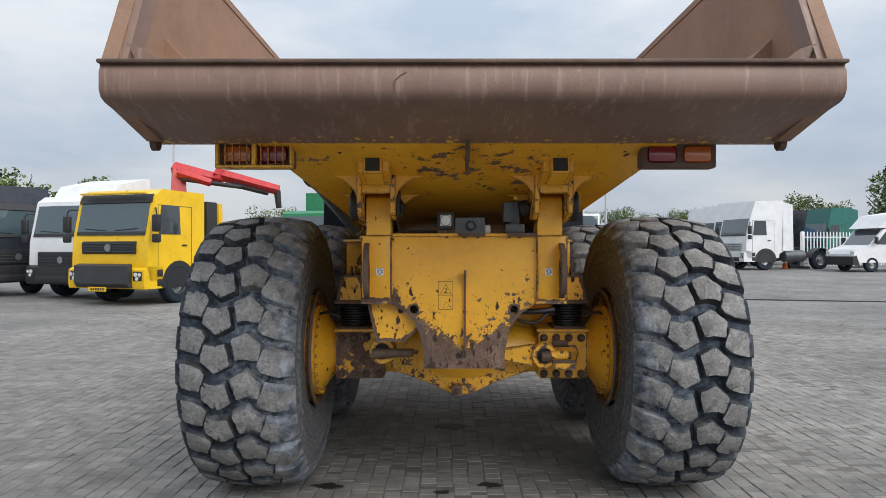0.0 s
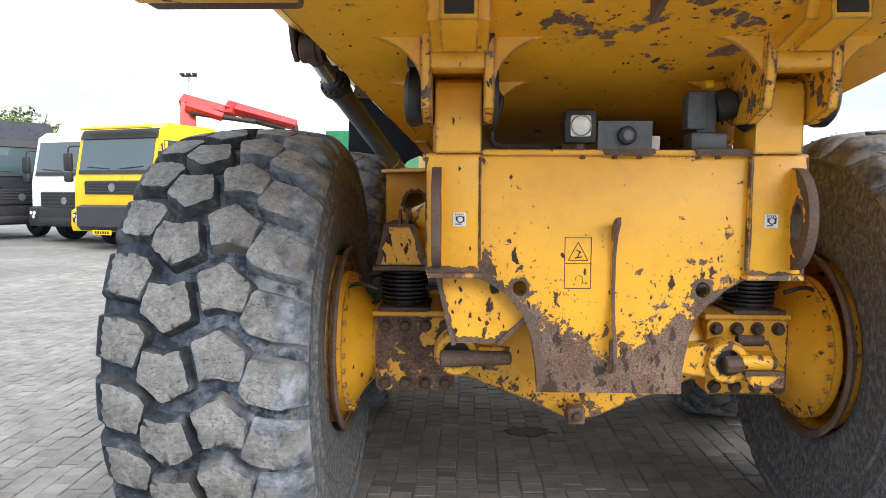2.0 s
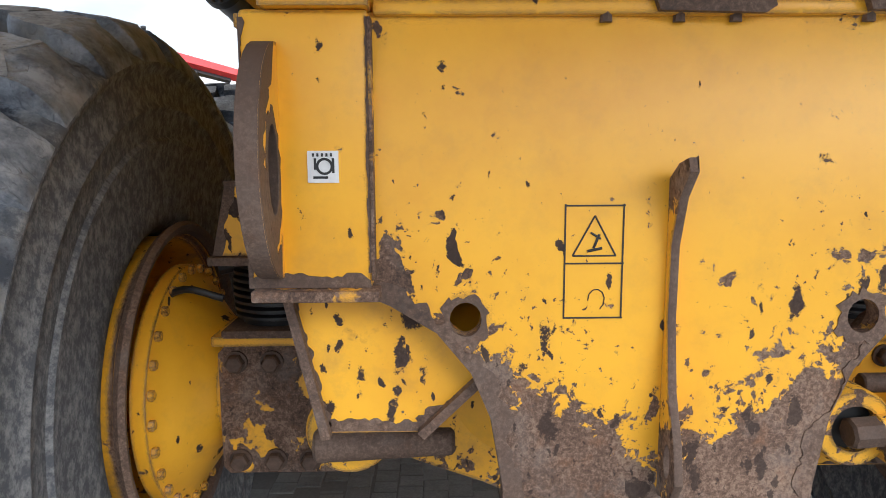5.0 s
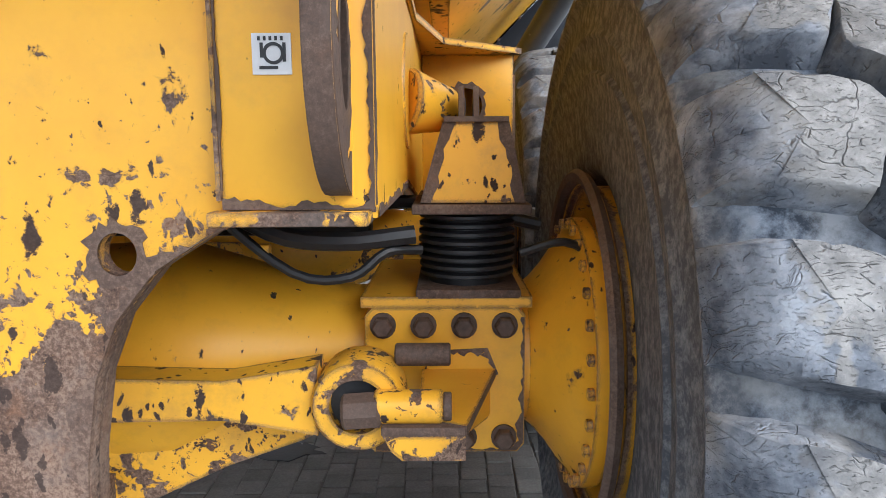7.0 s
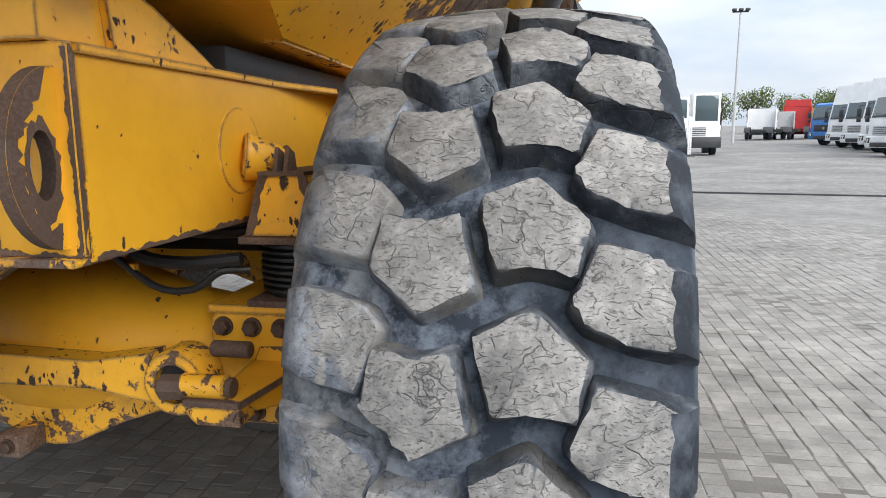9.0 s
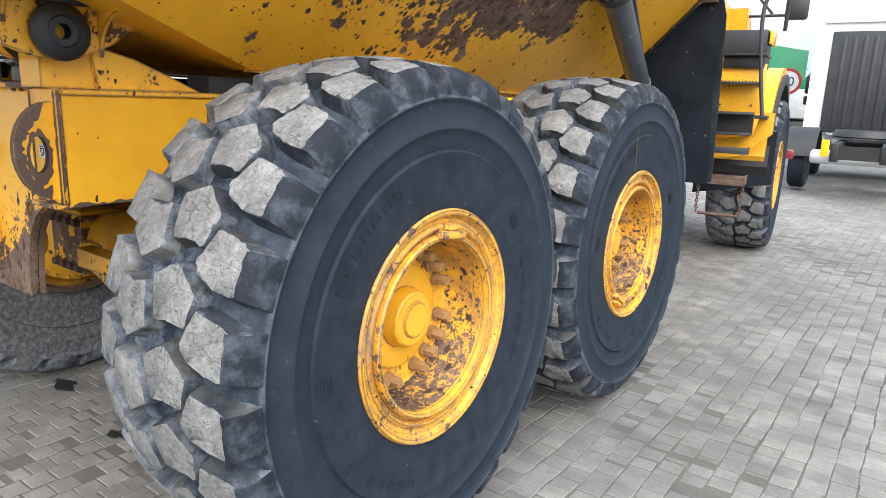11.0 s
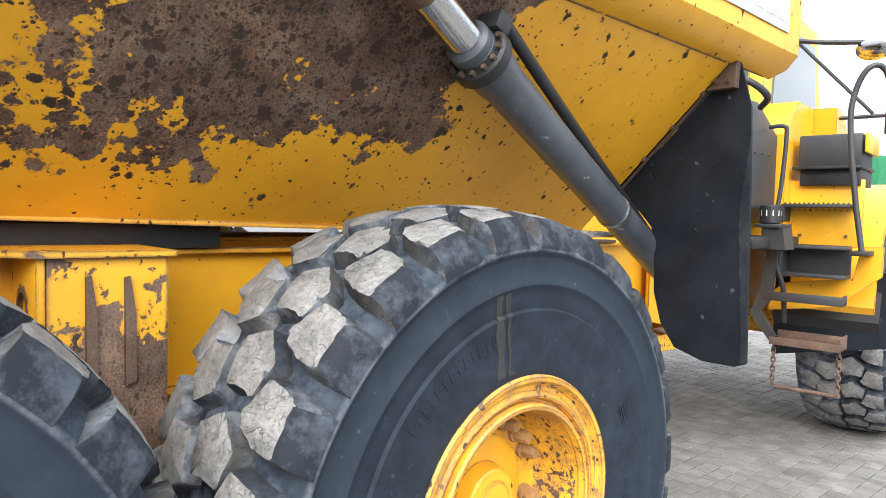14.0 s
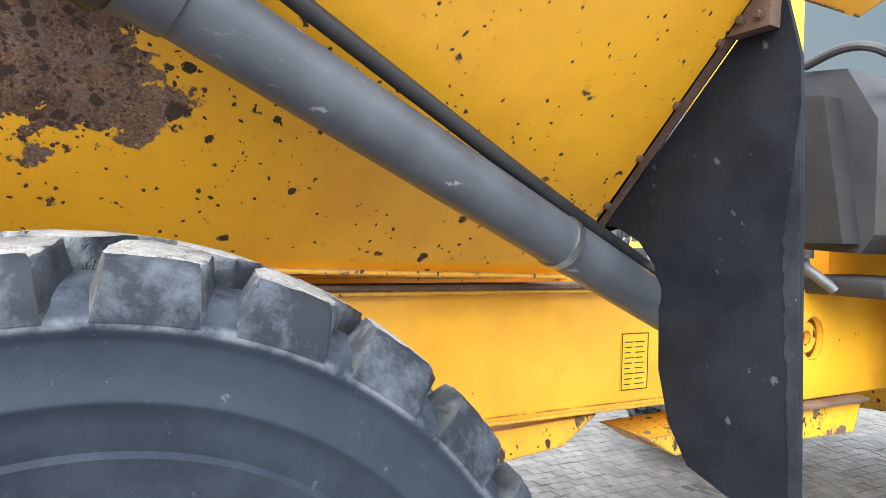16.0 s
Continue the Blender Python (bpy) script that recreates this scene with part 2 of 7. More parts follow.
M_YELLOW_RIB = painted("yellow_rib", 0.34, rib_wear, 0.3, 22.0, 0.4, 0.3, 0.05)
M_YELLOW_WORN = painted("yellow_worn", 0.36, None, 0.4, 9.0, 0.4, 0.29, 0.15)
M_YELLOW_FLAKED = painted("yellow_flaked", 0.42, None, 0.5, 20.0, 0.42, 0.28, 0.12)
M_YELLOW_BOLSTER = painted("yellow_bolster", 0.41, bolster_wear, 0.1, 9.0, 0.38, 0.30, 0.03, 0.018, 0.6)
M_YELLOW_BARE = painted("yellow_flaking", 0.52, None, 0.5, 6.0)
M_RIM = painted("yellow_rim", 0.36, None, 0.95, 16.0, 0.5, 0.32, 0.06, 0.02, 1.6, 0.46)


def rusty(name, tint, rough=0.75, least=0.25):
    m, n, l, b = material(name, rough)
    p = position(n)
    rust, grain = rust_colour(n, l, p)
    wide = noise_node(n, l, 2.2, 5, 0.6, p)
    l.new(mix(n, l, ramp(n, l, wide, [(0.3, (least, least, least)), (0.7, (0.9, 0.9, 0.9))]), rust, tint), b.inputs["Base Color"])
    bump(n, l, b, grain, 0.35, 0.003)
    return m


M_RUST = rusty("rusty_steel", (0.088, 0.057, 0.043), 0.75, 0.1)
M_RUST_INNER = rusty("rusty_bed", (0.33, 0.19, 0.12), 0.7, 0.45)


def lip_steel():
    """Polished brown lip steel: scuffs across it, yellow paint left under its front edge."""
    m, n, l, b = material("worn_body_steel", 0.55)
    p = position(n)
    s = separate(n, l, p)
    rust, grain = rust_colour(n, l, p)
    wide = noise_node(n, l, 2.2, 5, 0.6, p)
    tone = mix(n, l, ramp(n, l, wide, [(0.3, (0.55, 0.55, 0.55)), (0.7, (0.95, 0.95, 0.95))]), rust, (0.215, 0.133, 0.102))
    rub = n.new("ShaderNodeMapping")
    rub.inputs["Scale"].default_value = (9.0, 2.0, 0.8)
    l.new(p, rub.inputs["Vector"])
    streak = ramp(n, l, noise_node(n, l, 3.0, 5, 0.7, rub.outputs["Vector"]), [(0.54, (0, 0, 0)), (0.68, (1, 1, 1))])
    tone = mix(n, l, math_node(n, l, "MULTIPLY", streak, 0.45), tone, (0.42, 0.31, 0.26))
    left = math_node(n, l, "SUBTRACT", math_node(n, l, "MULTIPLY", window(n, l, s[1], 2.80, 2.98), 0.55), 0.2)
    paint = math_node(n, l, "MAXIMUM", flakes(n, l, p, p, 30.0, 0.42, 0.0, left), flakes(n, l, p, p, 60.0, 0.45, 0.0, left))
    l.new(mix(n, l, paint, tone, (0.70, 0.40, 0.05)), b.inputs["Base Color"])
    bump(n, l, b, grain, 0.25, 0.003)
    return m


M_LIP = lip_steel()


def settled(n, l, p):
    """Rust and dust lying in the lower half of a rim."""
    return math_node(n, l, "MULTIPLY", window(n, l, separate(n, l, p)[2], 0.98, 0.62), 0.13)


M_RUST_BAND = painted("rust_band", 0.40, settled, 0.9, 45.0, 0.6, 0.1, 0.10, 0.012, 1.6, 0.4)
M_RUST_RING = painted("yellow_flange", 0.37, None, 0.9, 24.0, 0.5, 0.32, 0.08, 0.012, 1.6, 0.42)


def rubber(name, base, dust, dusty, rough=0.75):
    m, n, l, b = material(name, rough)
    b.inputs["Specular IOR Level"].default_value = 0.35
    p = position(n)
    broad = noise_node(n, l, 11, 8, 0.72, p)
    grain = noise_node(n, l, 90, 4, 0.7, p)
    f = ramp(n, l, broad, [(dusty, (0, 0, 0)), (dusty + 0.28, (1, 1, 1))])
    l.new(mix(n, l, f, base, dust), b.inputs["Base Color"])
    bump(n, l, b, grain, 0.25, 0.003)
    return m




def tyre_rubber():
    """Slate sidewall; dried dust in the grooves and on the shoulder; the side towards the frame scuffed, and paler to
    make up for light missing there.
    """
    m, n, l, b = material("tyre_rubber", 0.72)
    b.inputs["Specular IOR Level"].default_value = 0.18
    tc = n.new("ShaderNodeTexCoord").outputs["Object"]
    s = separate(n, l, tc)
    r = math_node(n, l, "SQRT", math_node(n, l, "ADD", math_node(n, l, "MULTIPLY", s[1], s[1]), math_node(n, l, "MULTIPLY", s[2], s[2])))
    p = position(n)
    broad = noise_node(n, l, 11, 8, 0.72, p)
    grain = noise_node(n, l, 90, 5, 0.75, p)
    tone = mix(n, l, ramp(n, l, broad, [(0.40, (0.15, 0.15, 0.15)), (0.78, (0.75, 0.75, 0.75))]), (0.0095, 0.0140, 0.0215), (0.034, 0.046, 0.064))
    dusty = mix(n, l, ramp(n, l, noise_node(n, l, 16, 7, 0.72, p), [(0.42, (0, 0, 0)), (0.60, (1, 1, 1))]), (0.024, 0.031, 0.043), (0.200, 0.236, 0.288))
    # paler outer band: dust, and the sidewall's uneven sheen put into the colour
    band = math_node(n, l, "MULTIPLY", window(n, l, r, 0.535, 0.60), ramp(n, l, noise_node(n, l, 7, 7, 0.7, p), [(0.30, (0.6, 0.6, 0.6)), (0.62, (1, 1, 1))]))
    tone = mix(n, l, math_node(n, l, "MULTIPLY", band, 0.42), tone, (0.024, 0.034, 0.049))
    # dusty ridge line, with the ridge's highlight painted in
    crest = math_node(n, l, "MULTIPLY", window(n, l, r, 0.686, 0.692), window(n, l, r, 0.706, 0.699))
    tone = mix(n, l, math_node(n, l, "MULTIPLY", crest, ramp(n, l, broad, [(0.40, (0, 0, 0)), (0.60, (0.8, 0.8, 0.8))])), tone, (0.12, 0.135, 0.155))
    scar = ramp(n, l, noise_node(n, l, 30, 6, 0.75, p), [(0.63, (0, 0, 0)), (0.68, (1, 1, 1))])
    tone = mix(n, l, math_node(n, l, "MULTIPLY", scar, 0.5), tone, (0.10, 0.11, 0.125))
    high = window(n, l, math_node(n, l, "ADD", r, math_node(n, l, "MULTIPLY", math_node(n, l, "SUBTRACT", broad, 0.5), 0.05)), 0.695, 0.735)
    groove = window(n, l, s[0], 0.14, -0.20)
    tone = mix(n, l, math_node(n, l, "MULTIPLY", high, math_node(n, l, "ADD", math_node(n, l, "MULTIPLY", groove, 0.78), 0.22)), tone, dusty)
    tan = ramp(n, l, noise_node(n, l, 8, 4, 0.6, p), [(0.46, (0, 0, 0)), (0.62, (1, 1, 1))])
    tone = mix(n, l, math_node(n, l, "MULTIPLY", math_node(n, l, "MULTIPLY", tan, high), math_node(n, l, "MULTIPLY", window(n, l, s[0], -0.05, -0.27), 0.7)), tone, (0.205, 0.190, 0.160))
    inside = math_node(n, l, "MULTIPLY", window(n, l, s[0], -0.10, -0.22), window(n, l, r, 0.725, 0.700))
    streak = n.new("ShaderNodeMapping")
    streak.inputs["Scale"].default_value = (1.0, 1.5, 1.1)
    streak.inputs["Rotation"].default_value = (0.6, 0, 0)
    l.new(p, streak.inputs["Vector"])
    scuff = ramp(n, l, noise_node(n, l, 34, 7, 0.8, streak.outputs["Vector"]), [(0.44, (0, 0, 0)), (0.62, (1, 1, 1))])
    # scuffed tones, raised to stand in for ambient light on the occluded side
    brown = mix(n, l, scuff, (0.082, 0.086, 0.095), (0.235, 0.236, 0.238))
    tone = mix(n, l, math_node(n, l, "MULTIPLY", inside, 0.85), tone, brown)
    l.new(tone, b.inputs["Base Color"])
    bump(n, l, b, grain, 0.25, 0.003)
    return m


M_TYRE = tyre_rubber()
M_SHOULDER = rubber("shoulder_rubber", (0.0080, 0.0120, 0.0190), (0.085, 0.102, 0.126), 0.47, 0.75)
M_MUD = speckled("dry_mud", (0.032, 0.031, 0.030), (0.011, 0.015, 0.021), 0.9, 0, 25, 90)


def block_top(name, walls, tan_tone, smudge=0.0, flat=(0.80, 0.88)):
    """Worn tread rubber, pale and dry on top, with cracks and cuts; walls: three tones of its sides."""
    m, n, l, b = material(name, 0.85)
    tc = n.new("ShaderNodeTexCoord")
    info = n.new("ShaderNodeObjectInfo")
    off = n.new("ShaderNodeVectorMath")
    off.operation = "MULTIPLY_ADD"
    l.new(info.outputs["Random"], off.inputs[0])
    off.inputs[1].default_value = (31, 17, 23)
    l.new(tc.outputs["Object"], off.inputs[2])
    q = off.outputs["Vector"]
    s = separate(n, l, tc.outputs["Object"])
    broad = noise_node(n, l, 9, 6, 0.65, q)
    grain = noise_node(n, l, 60, 5, 0.75, q)
    cell = n.new("ShaderNodeTexVoronoi")
    cell.feature = "DISTANCE_TO_EDGE"
    cell.inputs["Scale"].default_value = 13.0
    warp = n.new("ShaderNodeTexNoise")
    warp.inputs["Scale"].default_value, warp.inputs["Detail"].default_value = 16.0, 4.0
    l.new(q, warp.inputs["Vector"])
    push = n.new("ShaderNodeVectorMath")
    push.operation = "MULTIPLY_ADD"
    l.new(warp.outputs["Color"], push.inputs[0])
    push.inputs[1].default_value = (0.12, 0.12, 0.12)
    l.new(q, push.inputs[2])
    l.new(push.outputs["Vector"], cell.inputs["Vector"])
    crack = ramp(n, l, cell.outputs["Distance"], [(0.0, (1, 1, 1)), (0.030, (0, 0, 0))])
    crack = math_node(n, l, "MULTIPLY", crack, ramp(n, l, noise_node(n, l, 15, 3, 0.5, q), [(0.52, (0, 0, 0)), (0.60, (1, 1, 1))]))
    stretch = n.new("ShaderNodeMapping")
    stretch.inputs["Scale"].default_value = (1.0, 3.2, 1.0)
    stretch.inputs["Rotation"].default_value = (0, 0, 0.3)
    l.new(push.outputs["Vector"], stretch.inputs["Vector"])
    cuts = ramp(n, l, noise_node(n, l, 26, 4, 0.65, stretch.outputs["Vector"]), [(0.30, (1, 1, 1)), (0.37, (0, 0, 0))])
    crack = math_node(n, l, "MAXIMUM", crack, math_node(n, l, "MULTIPLY", cuts, 0.8))
    soft = n.new("ShaderNodeVectorMath")
    soft.operation = "MULTIPLY_ADD"
    l.new(warp.outputs["Color"], soft.inputs[0])
    soft.inputs[1].default_value = (0.035, 0.035, 0.035)
    l.new(q, soft.inputs[2])
    for size, squeeze, turn, thin, gap in ((10.0, 3.4, 0.12, 0.013, 0.56), (24.0, 3.4, -0.2, 0.032, 0.55), (14.0, 2.4, 1.35, 0.016, 0.60)):
        lay = n.new("ShaderNodeMapping")
        lay.inputs["Scale"].default_value = (1.0, squeeze, 1.0)
        lay.inputs["Rotation"].default_value = (0, 0, turn)
        l.new(soft.outputs["Vector"], lay.inputs["Vector"])
        split = n.new("ShaderNodeTexVoronoi")
        split.feature = "DISTANCE_TO_EDGE"
        split.inputs["Scale"].default_value = size
        l.new(lay.outputs["Vector"], split.inputs["Vector"])
        line = ramp(n, l, split.outputs["Distance"], [(0.0, (1, 1, 1)), (thin, (0, 0, 0))])
        line = math_node(n, l, "MULTIPLY", line, ramp(n, l, noise_node(n, l, size * 2.2, 2, 0.5, q), [(gap, (0, 0, 0)), (gap + 0.05, (1, 1, 1))]))
        crack = math_node(n, l, "MAXIMUM", crack, line)
    both = math_node(n, l, "ADD", math_node(n, l, "MULTIPLY", broad, 0.5), math_node(n, l, "MULTIPLY", grain, 0.5))
    top = ramp(n, l, both, [(0.36, (0.110, 0.109, 0.107)), (0.50, (0.198, 0.196, 0.191)), (0.62, (0.30, 0.296, 0.286))])
    bark = n.new("ShaderNodeMapping")
    bark.inputs["Scale"].default_value = (1.0, 2.8, 1.0)
    bark.inputs["Rotation"].default_value = (0, 0, -0.08)
    l.new(soft.outputs["Vector"], bark.inputs["Vector"])
    flecks = ramp(n, l, noise_node(n, l, 120, 5, 0.62, bark.outputs["Vector"]), [(0.355, (1, 1, 1)), (0.405, (0, 0, 0))])
    crack = math_node(n, l, "MAXIMUM", crack, math_node(n, l, "MULTIPLY", flecks, 0.85))
    top = mix(n, l, math_node(n, l, "MULTIPLY", crack, 0.62), top, (0.028, 0.028, 0.030))
    smear = noise_node(n, l, 14, 6, 0.7, q)
    if smudge:
        worn = math_node(n, l, "MULTIPLY", window(n, l, math_node(n, l, "ADD", s[0], math_node(n, l, "MULTIPLY", math_node(n, l, "SUBTRACT", broad, 0.5), 0.12)), 0.0, -0.035), smudge)
        top = mix(n, l, worn, top, (0.075, 0.082, 0.096))
    side = ramp(n, l, math_node(n, l, "ADD", math_node(n, l, "MULTIPLY", broad, 0.5), math_node(n, l, "MULTIPLY", smear, 0.5)), list(zip((0.42, 0.51, 0.60), walls)))
    tan = ramp(n, l, noise_node(n, l, 6, 4, 0.6, q), [(0.50, (0, 0, 0)), (0.62, (1, 1, 1))])
    side = mix(n, l, math_node(n, l, "MULTIPLY", tan, 0.55), side, tan_tone)
    up = separate(n, l, tc.outputs["Normal"])
    face = window(n, l, math_node(n, l, "ADD", up[2], math_node(n, l, "MULTIPLY", math_node(n, l, "SUBTRACT", noise_node(n, l, 45, 3, 0.6, q), 0.5), 0.25)), *flat)
    l.new(mix(n, l, face, side, top), b.inputs["Base Color"])
    h = math_node(n, l, "SUBTRACT", math_node(n, l, "MULTIPLY", grain, 0.5), crack)
    bump(n, l, b, h, 0.7, 0.004)
    return m


M_BLOCK = block_top("tread_rubber", ((0.009, 0.013, 0.019), (0.028, 0.036, 0.048), (0.115, 0.128, 0.146)), (0.070, 0.064, 0.055))
M_BLOCK_MID = block_top("half_dusty_tread_rubber", ((0.026, 0.033, 0.044), (0.085, 0.097, 0.116), (0.215, 0.232, 0.256)), (0.165, 0.150, 0.126))
M_BLOCK_INNER = block_top("dusty_tread_rubber", ((0.048, 0.058, 0.076), (0.155, 0.174, 0.204), (0.30, 0.325, 0.362)), (0.25, 0.228, 0.190), 0.6, (0.915, 0.955))

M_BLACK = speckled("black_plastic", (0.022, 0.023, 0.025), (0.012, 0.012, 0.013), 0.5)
M_HOSE = speckled("hose_rubber", (0.020, 0.021, 0.024), (0.012, 0.012, 0.013), 0.45)
M_BELLOWS = speckled("bellows_rubber", (0.020, 0.020, 0.022), (0.010, 0.010, 0.011), 0.42)
M_GREY = speckled("dark_grey_paint", (0.038, 0.040, 0.044), (0.024, 0.025, 0.028), 0.5, 0.0, 4, 80, 0.1)


def scratched(name, base, dark, scratch, rough, shine=0.5):
    """Slate paint or rubber with short pale scratches."""
    m, n, l, b = material(name, rough)
    b.inputs["Specular IOR Level"].default_value = shine
    p = position(n)
    broad = noise_node(n, l, 5, 6, 0.65, p)
    tone = ramp(n, l, broad, [(0.36, dark), (0.62, base)])
    lay = n.new("ShaderNodeMapping")
    lay.inputs["Scale"].default_value = (1.0, 0.45, 1.6)
    lay.inputs["Rotation"].default_value = (0.5, 0.2, 0.3)
    l.new(p, lay.inputs["Vector"])
    nick = flakes(n, l, p, lay.outputs["Vector"], 26.0, 0.22, 0.16)
    fine = ramp(n, l, noise_node(n, l, 60, 6, 0.8, lay.outputs["Vector"]), [(0.60, (0, 0, 0)), (0.70, (1, 1, 1))])
    tone = mix(n, l, math_node(n, l, "MULTIPLY", fine, 0.35), tone, scratch)
    l.new(mix(n, l, math_node(n, l, "MULTIPLY", nick, 0.8), tone, scratch), b.inputs["Base Color"])
    l.new(math_node(n, l, "ADD", math_node(n, l, "MULTIPLY", broad, 0.2), rough - 0.1), b.inputs["Roughness"])
    bump(n, l, b, noise_node(n, l, 70, 4, 0.7, p), 0.1, 0.003)
    return m


M_CYL = scratched("grey_cylinder_paint", (0.075, 0.087, 0.104), (0.050, 0.058, 0.071), (0.30, 0.31, 0.32), 0.38)
M_FLAP = scratched("flap_rubber", (0.0125, 0.0165, 0.0235), (0.0055, 0.0080, 0.0125), (0.075, 0.085, 0.100), 0.6, 0.2)
M_FLAP_EDGE = scratched("flap_edge_rubber", (0.026, 0.031, 0.038), (0.009, 0.012, 0.018), (0.13, 0.135, 0.14), 0.7, 0.2)
M_STEEL = speckled("bare_steel", (0.42, 0.43, 0.44), (0.25, 0.25, 0.25), 0.3, 0.9)
M_CHROME = speckled("chrome", (0.62, 0.63, 0.65), (0.45, 0.45, 0.46), 0.15, 1.0)
M_ALU = speckled("cast_aluminium", (0.12, 0.13, 0.14), (0.06, 0.065, 0.07), 0.5, 0.3)
M_BOLT = speckled("brown_bolt", (0.125, 0.080, 0.058), (0.05, 0.03, 0.022), 0.65, 0.2, 20, 120)
M_NUT = speckled("tan_lug_nut", (0.42, 0.24, 0.10), (0.22, 0.12, 0.05), 0.6)
M_WHITE = speckled("white_paint", (0.72, 0.73, 0.74), (0.58, 0.59, 0.60), 0.35, 0, 2, 20, 0.03)
M_STICKER = speckled("white_sticker", (0.75, 0.76, 0.78), (0.60, 0.60, 0.60), 0.5)
M_DARK = speckled("dark_navy_paint", (0.022, 0.026, 0.036), (0.014, 0.016, 0.022), 0.3)
M_TRUCKYELLOW = speckled("lorry_yellow", (0.80, 0.50, 0.015), (0.66, 0.40, 0.012), 0.3, 0, 2, 20, 0.03)
M_RED = speckled("red_paint", (0.50, 0.035, 0.035), (0.32, 0.02, 0.02), 0.4)
M_GREEN = speckled("green_paint", (0.02, 0.21, 0.085), (0.012, 0.13, 0.055), 0.4)
M_TEAL = speckled("teal_paint", (0.015, 0.14, 0.115), (0.01, 0.09, 0.075), 0.35)
M_BLUE = speckled("blue_paint", (0.03, 0.17, 0.46), (0.02, 0.11, 0.32), 0.4)
M_ORANGE = speckled("orange_paint", (0.72, 0.16, 0.02), (0.5, 0.1, 0.012), 0.5)
M_PALEGREY = speckled("pale_grey_paint", (0.45, 0.46, 0.47), (0.33, 0.34, 0.35), 0.45)


def glass(name, colour, rough=0.06):
    m, n, l, b = material(name, rough)
    b.inputs["Base Color"].default_value = (*colour, 1)
    b.inputs["IOR"].default_value = 1.5
    b.inputs["Coat Weight"].default_value = 1.0
    b.inputs["Coat Roughness"].default_value = 0.03
    return m


M_GLASS = glass("dark_window_glass", (0.035, 0.045, 0.052))
M_SCREEN = glass("windscreen_glass", (0.045, 0.070, 0.080))
M_LENS_RED = glass("red_lens", (0.20, 0.008, 0.014), 0.25)
M_LENS_AMBER = glass("amber_lens", (0.42, 0.10, 0.018), 0.2)
M_LENS_CLEAR = glass("clear_lens", (0.62, 0.62, 0.58), 0.12)


def paving(name, flat):
    """Grey concrete pavers; flat: with the joints drawn, for the far ground."""
    m, n, l, b = material(name, 0.85)
    p = position(n)
    broad = noise_node(n, l, 0.45, 5, 0.6, p)
    mid = noise_node(n, l, 4.5, 5, 0.65, p)
    grain = noise_node(n, l, 110, 4, 0.7, p)
    both = math_node(n, l, "ADD", math_node(n, l, "MULTIPLY", broad, 0.40), math_node(n, l, "ADD", math_node(n, l, "MULTIPLY", mid, 0.35), math_node(n, l, "MULTIPLY", grain, 0.25)))
    tone = ramp(n, l, both, [(0.38, (0.108, 0.104, 0.098)), (0.5, (0.185, 0.179, 0.169)), (0.62, (0.275, 0.267, 0.252))])
    if flat:
        t = n.new("ShaderNodeTexBrick")
        turn = n.new("ShaderNodeMapping")
        turn.inputs["Rotation"].default_value = (0, 0, math.pi / 2)
        l.new(p, turn.inputs["Vector"])
        l.new(turn.outputs["Vector"], t.inputs["Vector"])
        t.inputs["Scale"].default_value = 1.0
        t.inputs["Brick Width"].default_value, t.inputs["Row Height"].default_value = 0.100, 0.112
        t.inputs["Mortar Size"].default_value = 0.006
        t.inputs["Color1"].default_value, t.inputs["Color2"].default_value, t.inputs["Mortar"].default_value = (1, 1, 1, 1), (0.86, 0.86, 0.86, 1), (0.60, 0.59, 0.57, 1)
        tone = mix(n, l, 1.0, tone, t.outputs["Color"], "MULTIPLY")
    else:
        info = n.new("ShaderNodeNewGeometry")
        r = ramp(n, l, info.outputs["Random Per Island"], [(0.0, (0.83, 0.82, 0.81)), (0.5, (0.98, 0.975, 0.965)), (1.0, (1.12, 1.115, 1.10))])
        oi = ramp(n, l, n.new("ShaderNodeObjectInfo").outputs["Random"], [(0.0, (0.88, 0.88, 0.88)), (1.0, (1.05, 1.05, 1.05))])
        tone = mix(n, l, 1.0, mix(n, l, 1.0, tone, r, "MULTIPLY"), oi, "MULTIPLY")
    l.new(tone, b.inputs["Base Color"])
    bump(n, l, b, math_node(n, l, "ADD", grain, mid), 0.5, 0.005)
    return m


M_PAVER = paving("concrete_paver", False)
M_GROUND = paving("paved_yard", True)
M_JOINT = speckled("joint_sand", (0.140, 0.132, 0.120), (0.085, 0.080, 0.073), 0.95, 0, 3, 60)
M_OIL = speckled("oil_stain", (0.020, 0.020, 0.021), (0.010, 0.010, 0.011), 0.55, 0, 12, 80, 0.3)


def leaves():
    m, n, l, b = material("foliage", 0.7)
    r = n.new("ShaderNodeNewGeometry").outputs["Random Per Island"]
    l.new(ramp(n, l, r, [(0.0, (0.045, 0.075, 0.018)), (0.6, (0.085, 0.125, 0.030)), (1.0, (0.15, 0.18, 0.05))]), b.inputs["Base Color"])
    return m


M_LEAF = leaves()
M_BARK = speckled("bark", (0.10, 0.075, 0.05), (0.05, 0.038, 0.027), 0.9)

# ---------- mesh helpers ----------
def mesh_of(bm, name, mats, smooth=0.6):
    me = bpy.data.meshes.new(name)
    bmesh.ops.recalc_face_normals(bm, faces=bm.faces)
    bm.to_mesh(me)
    bm.free()
    for m in mats if isinstance(mats, (list, tuple)) else [mats]:
        me.materials.append(m)
    if smooth:
        me.shade_smooth()
        me.set_sharp_from_angle(angle=smooth)
    return me


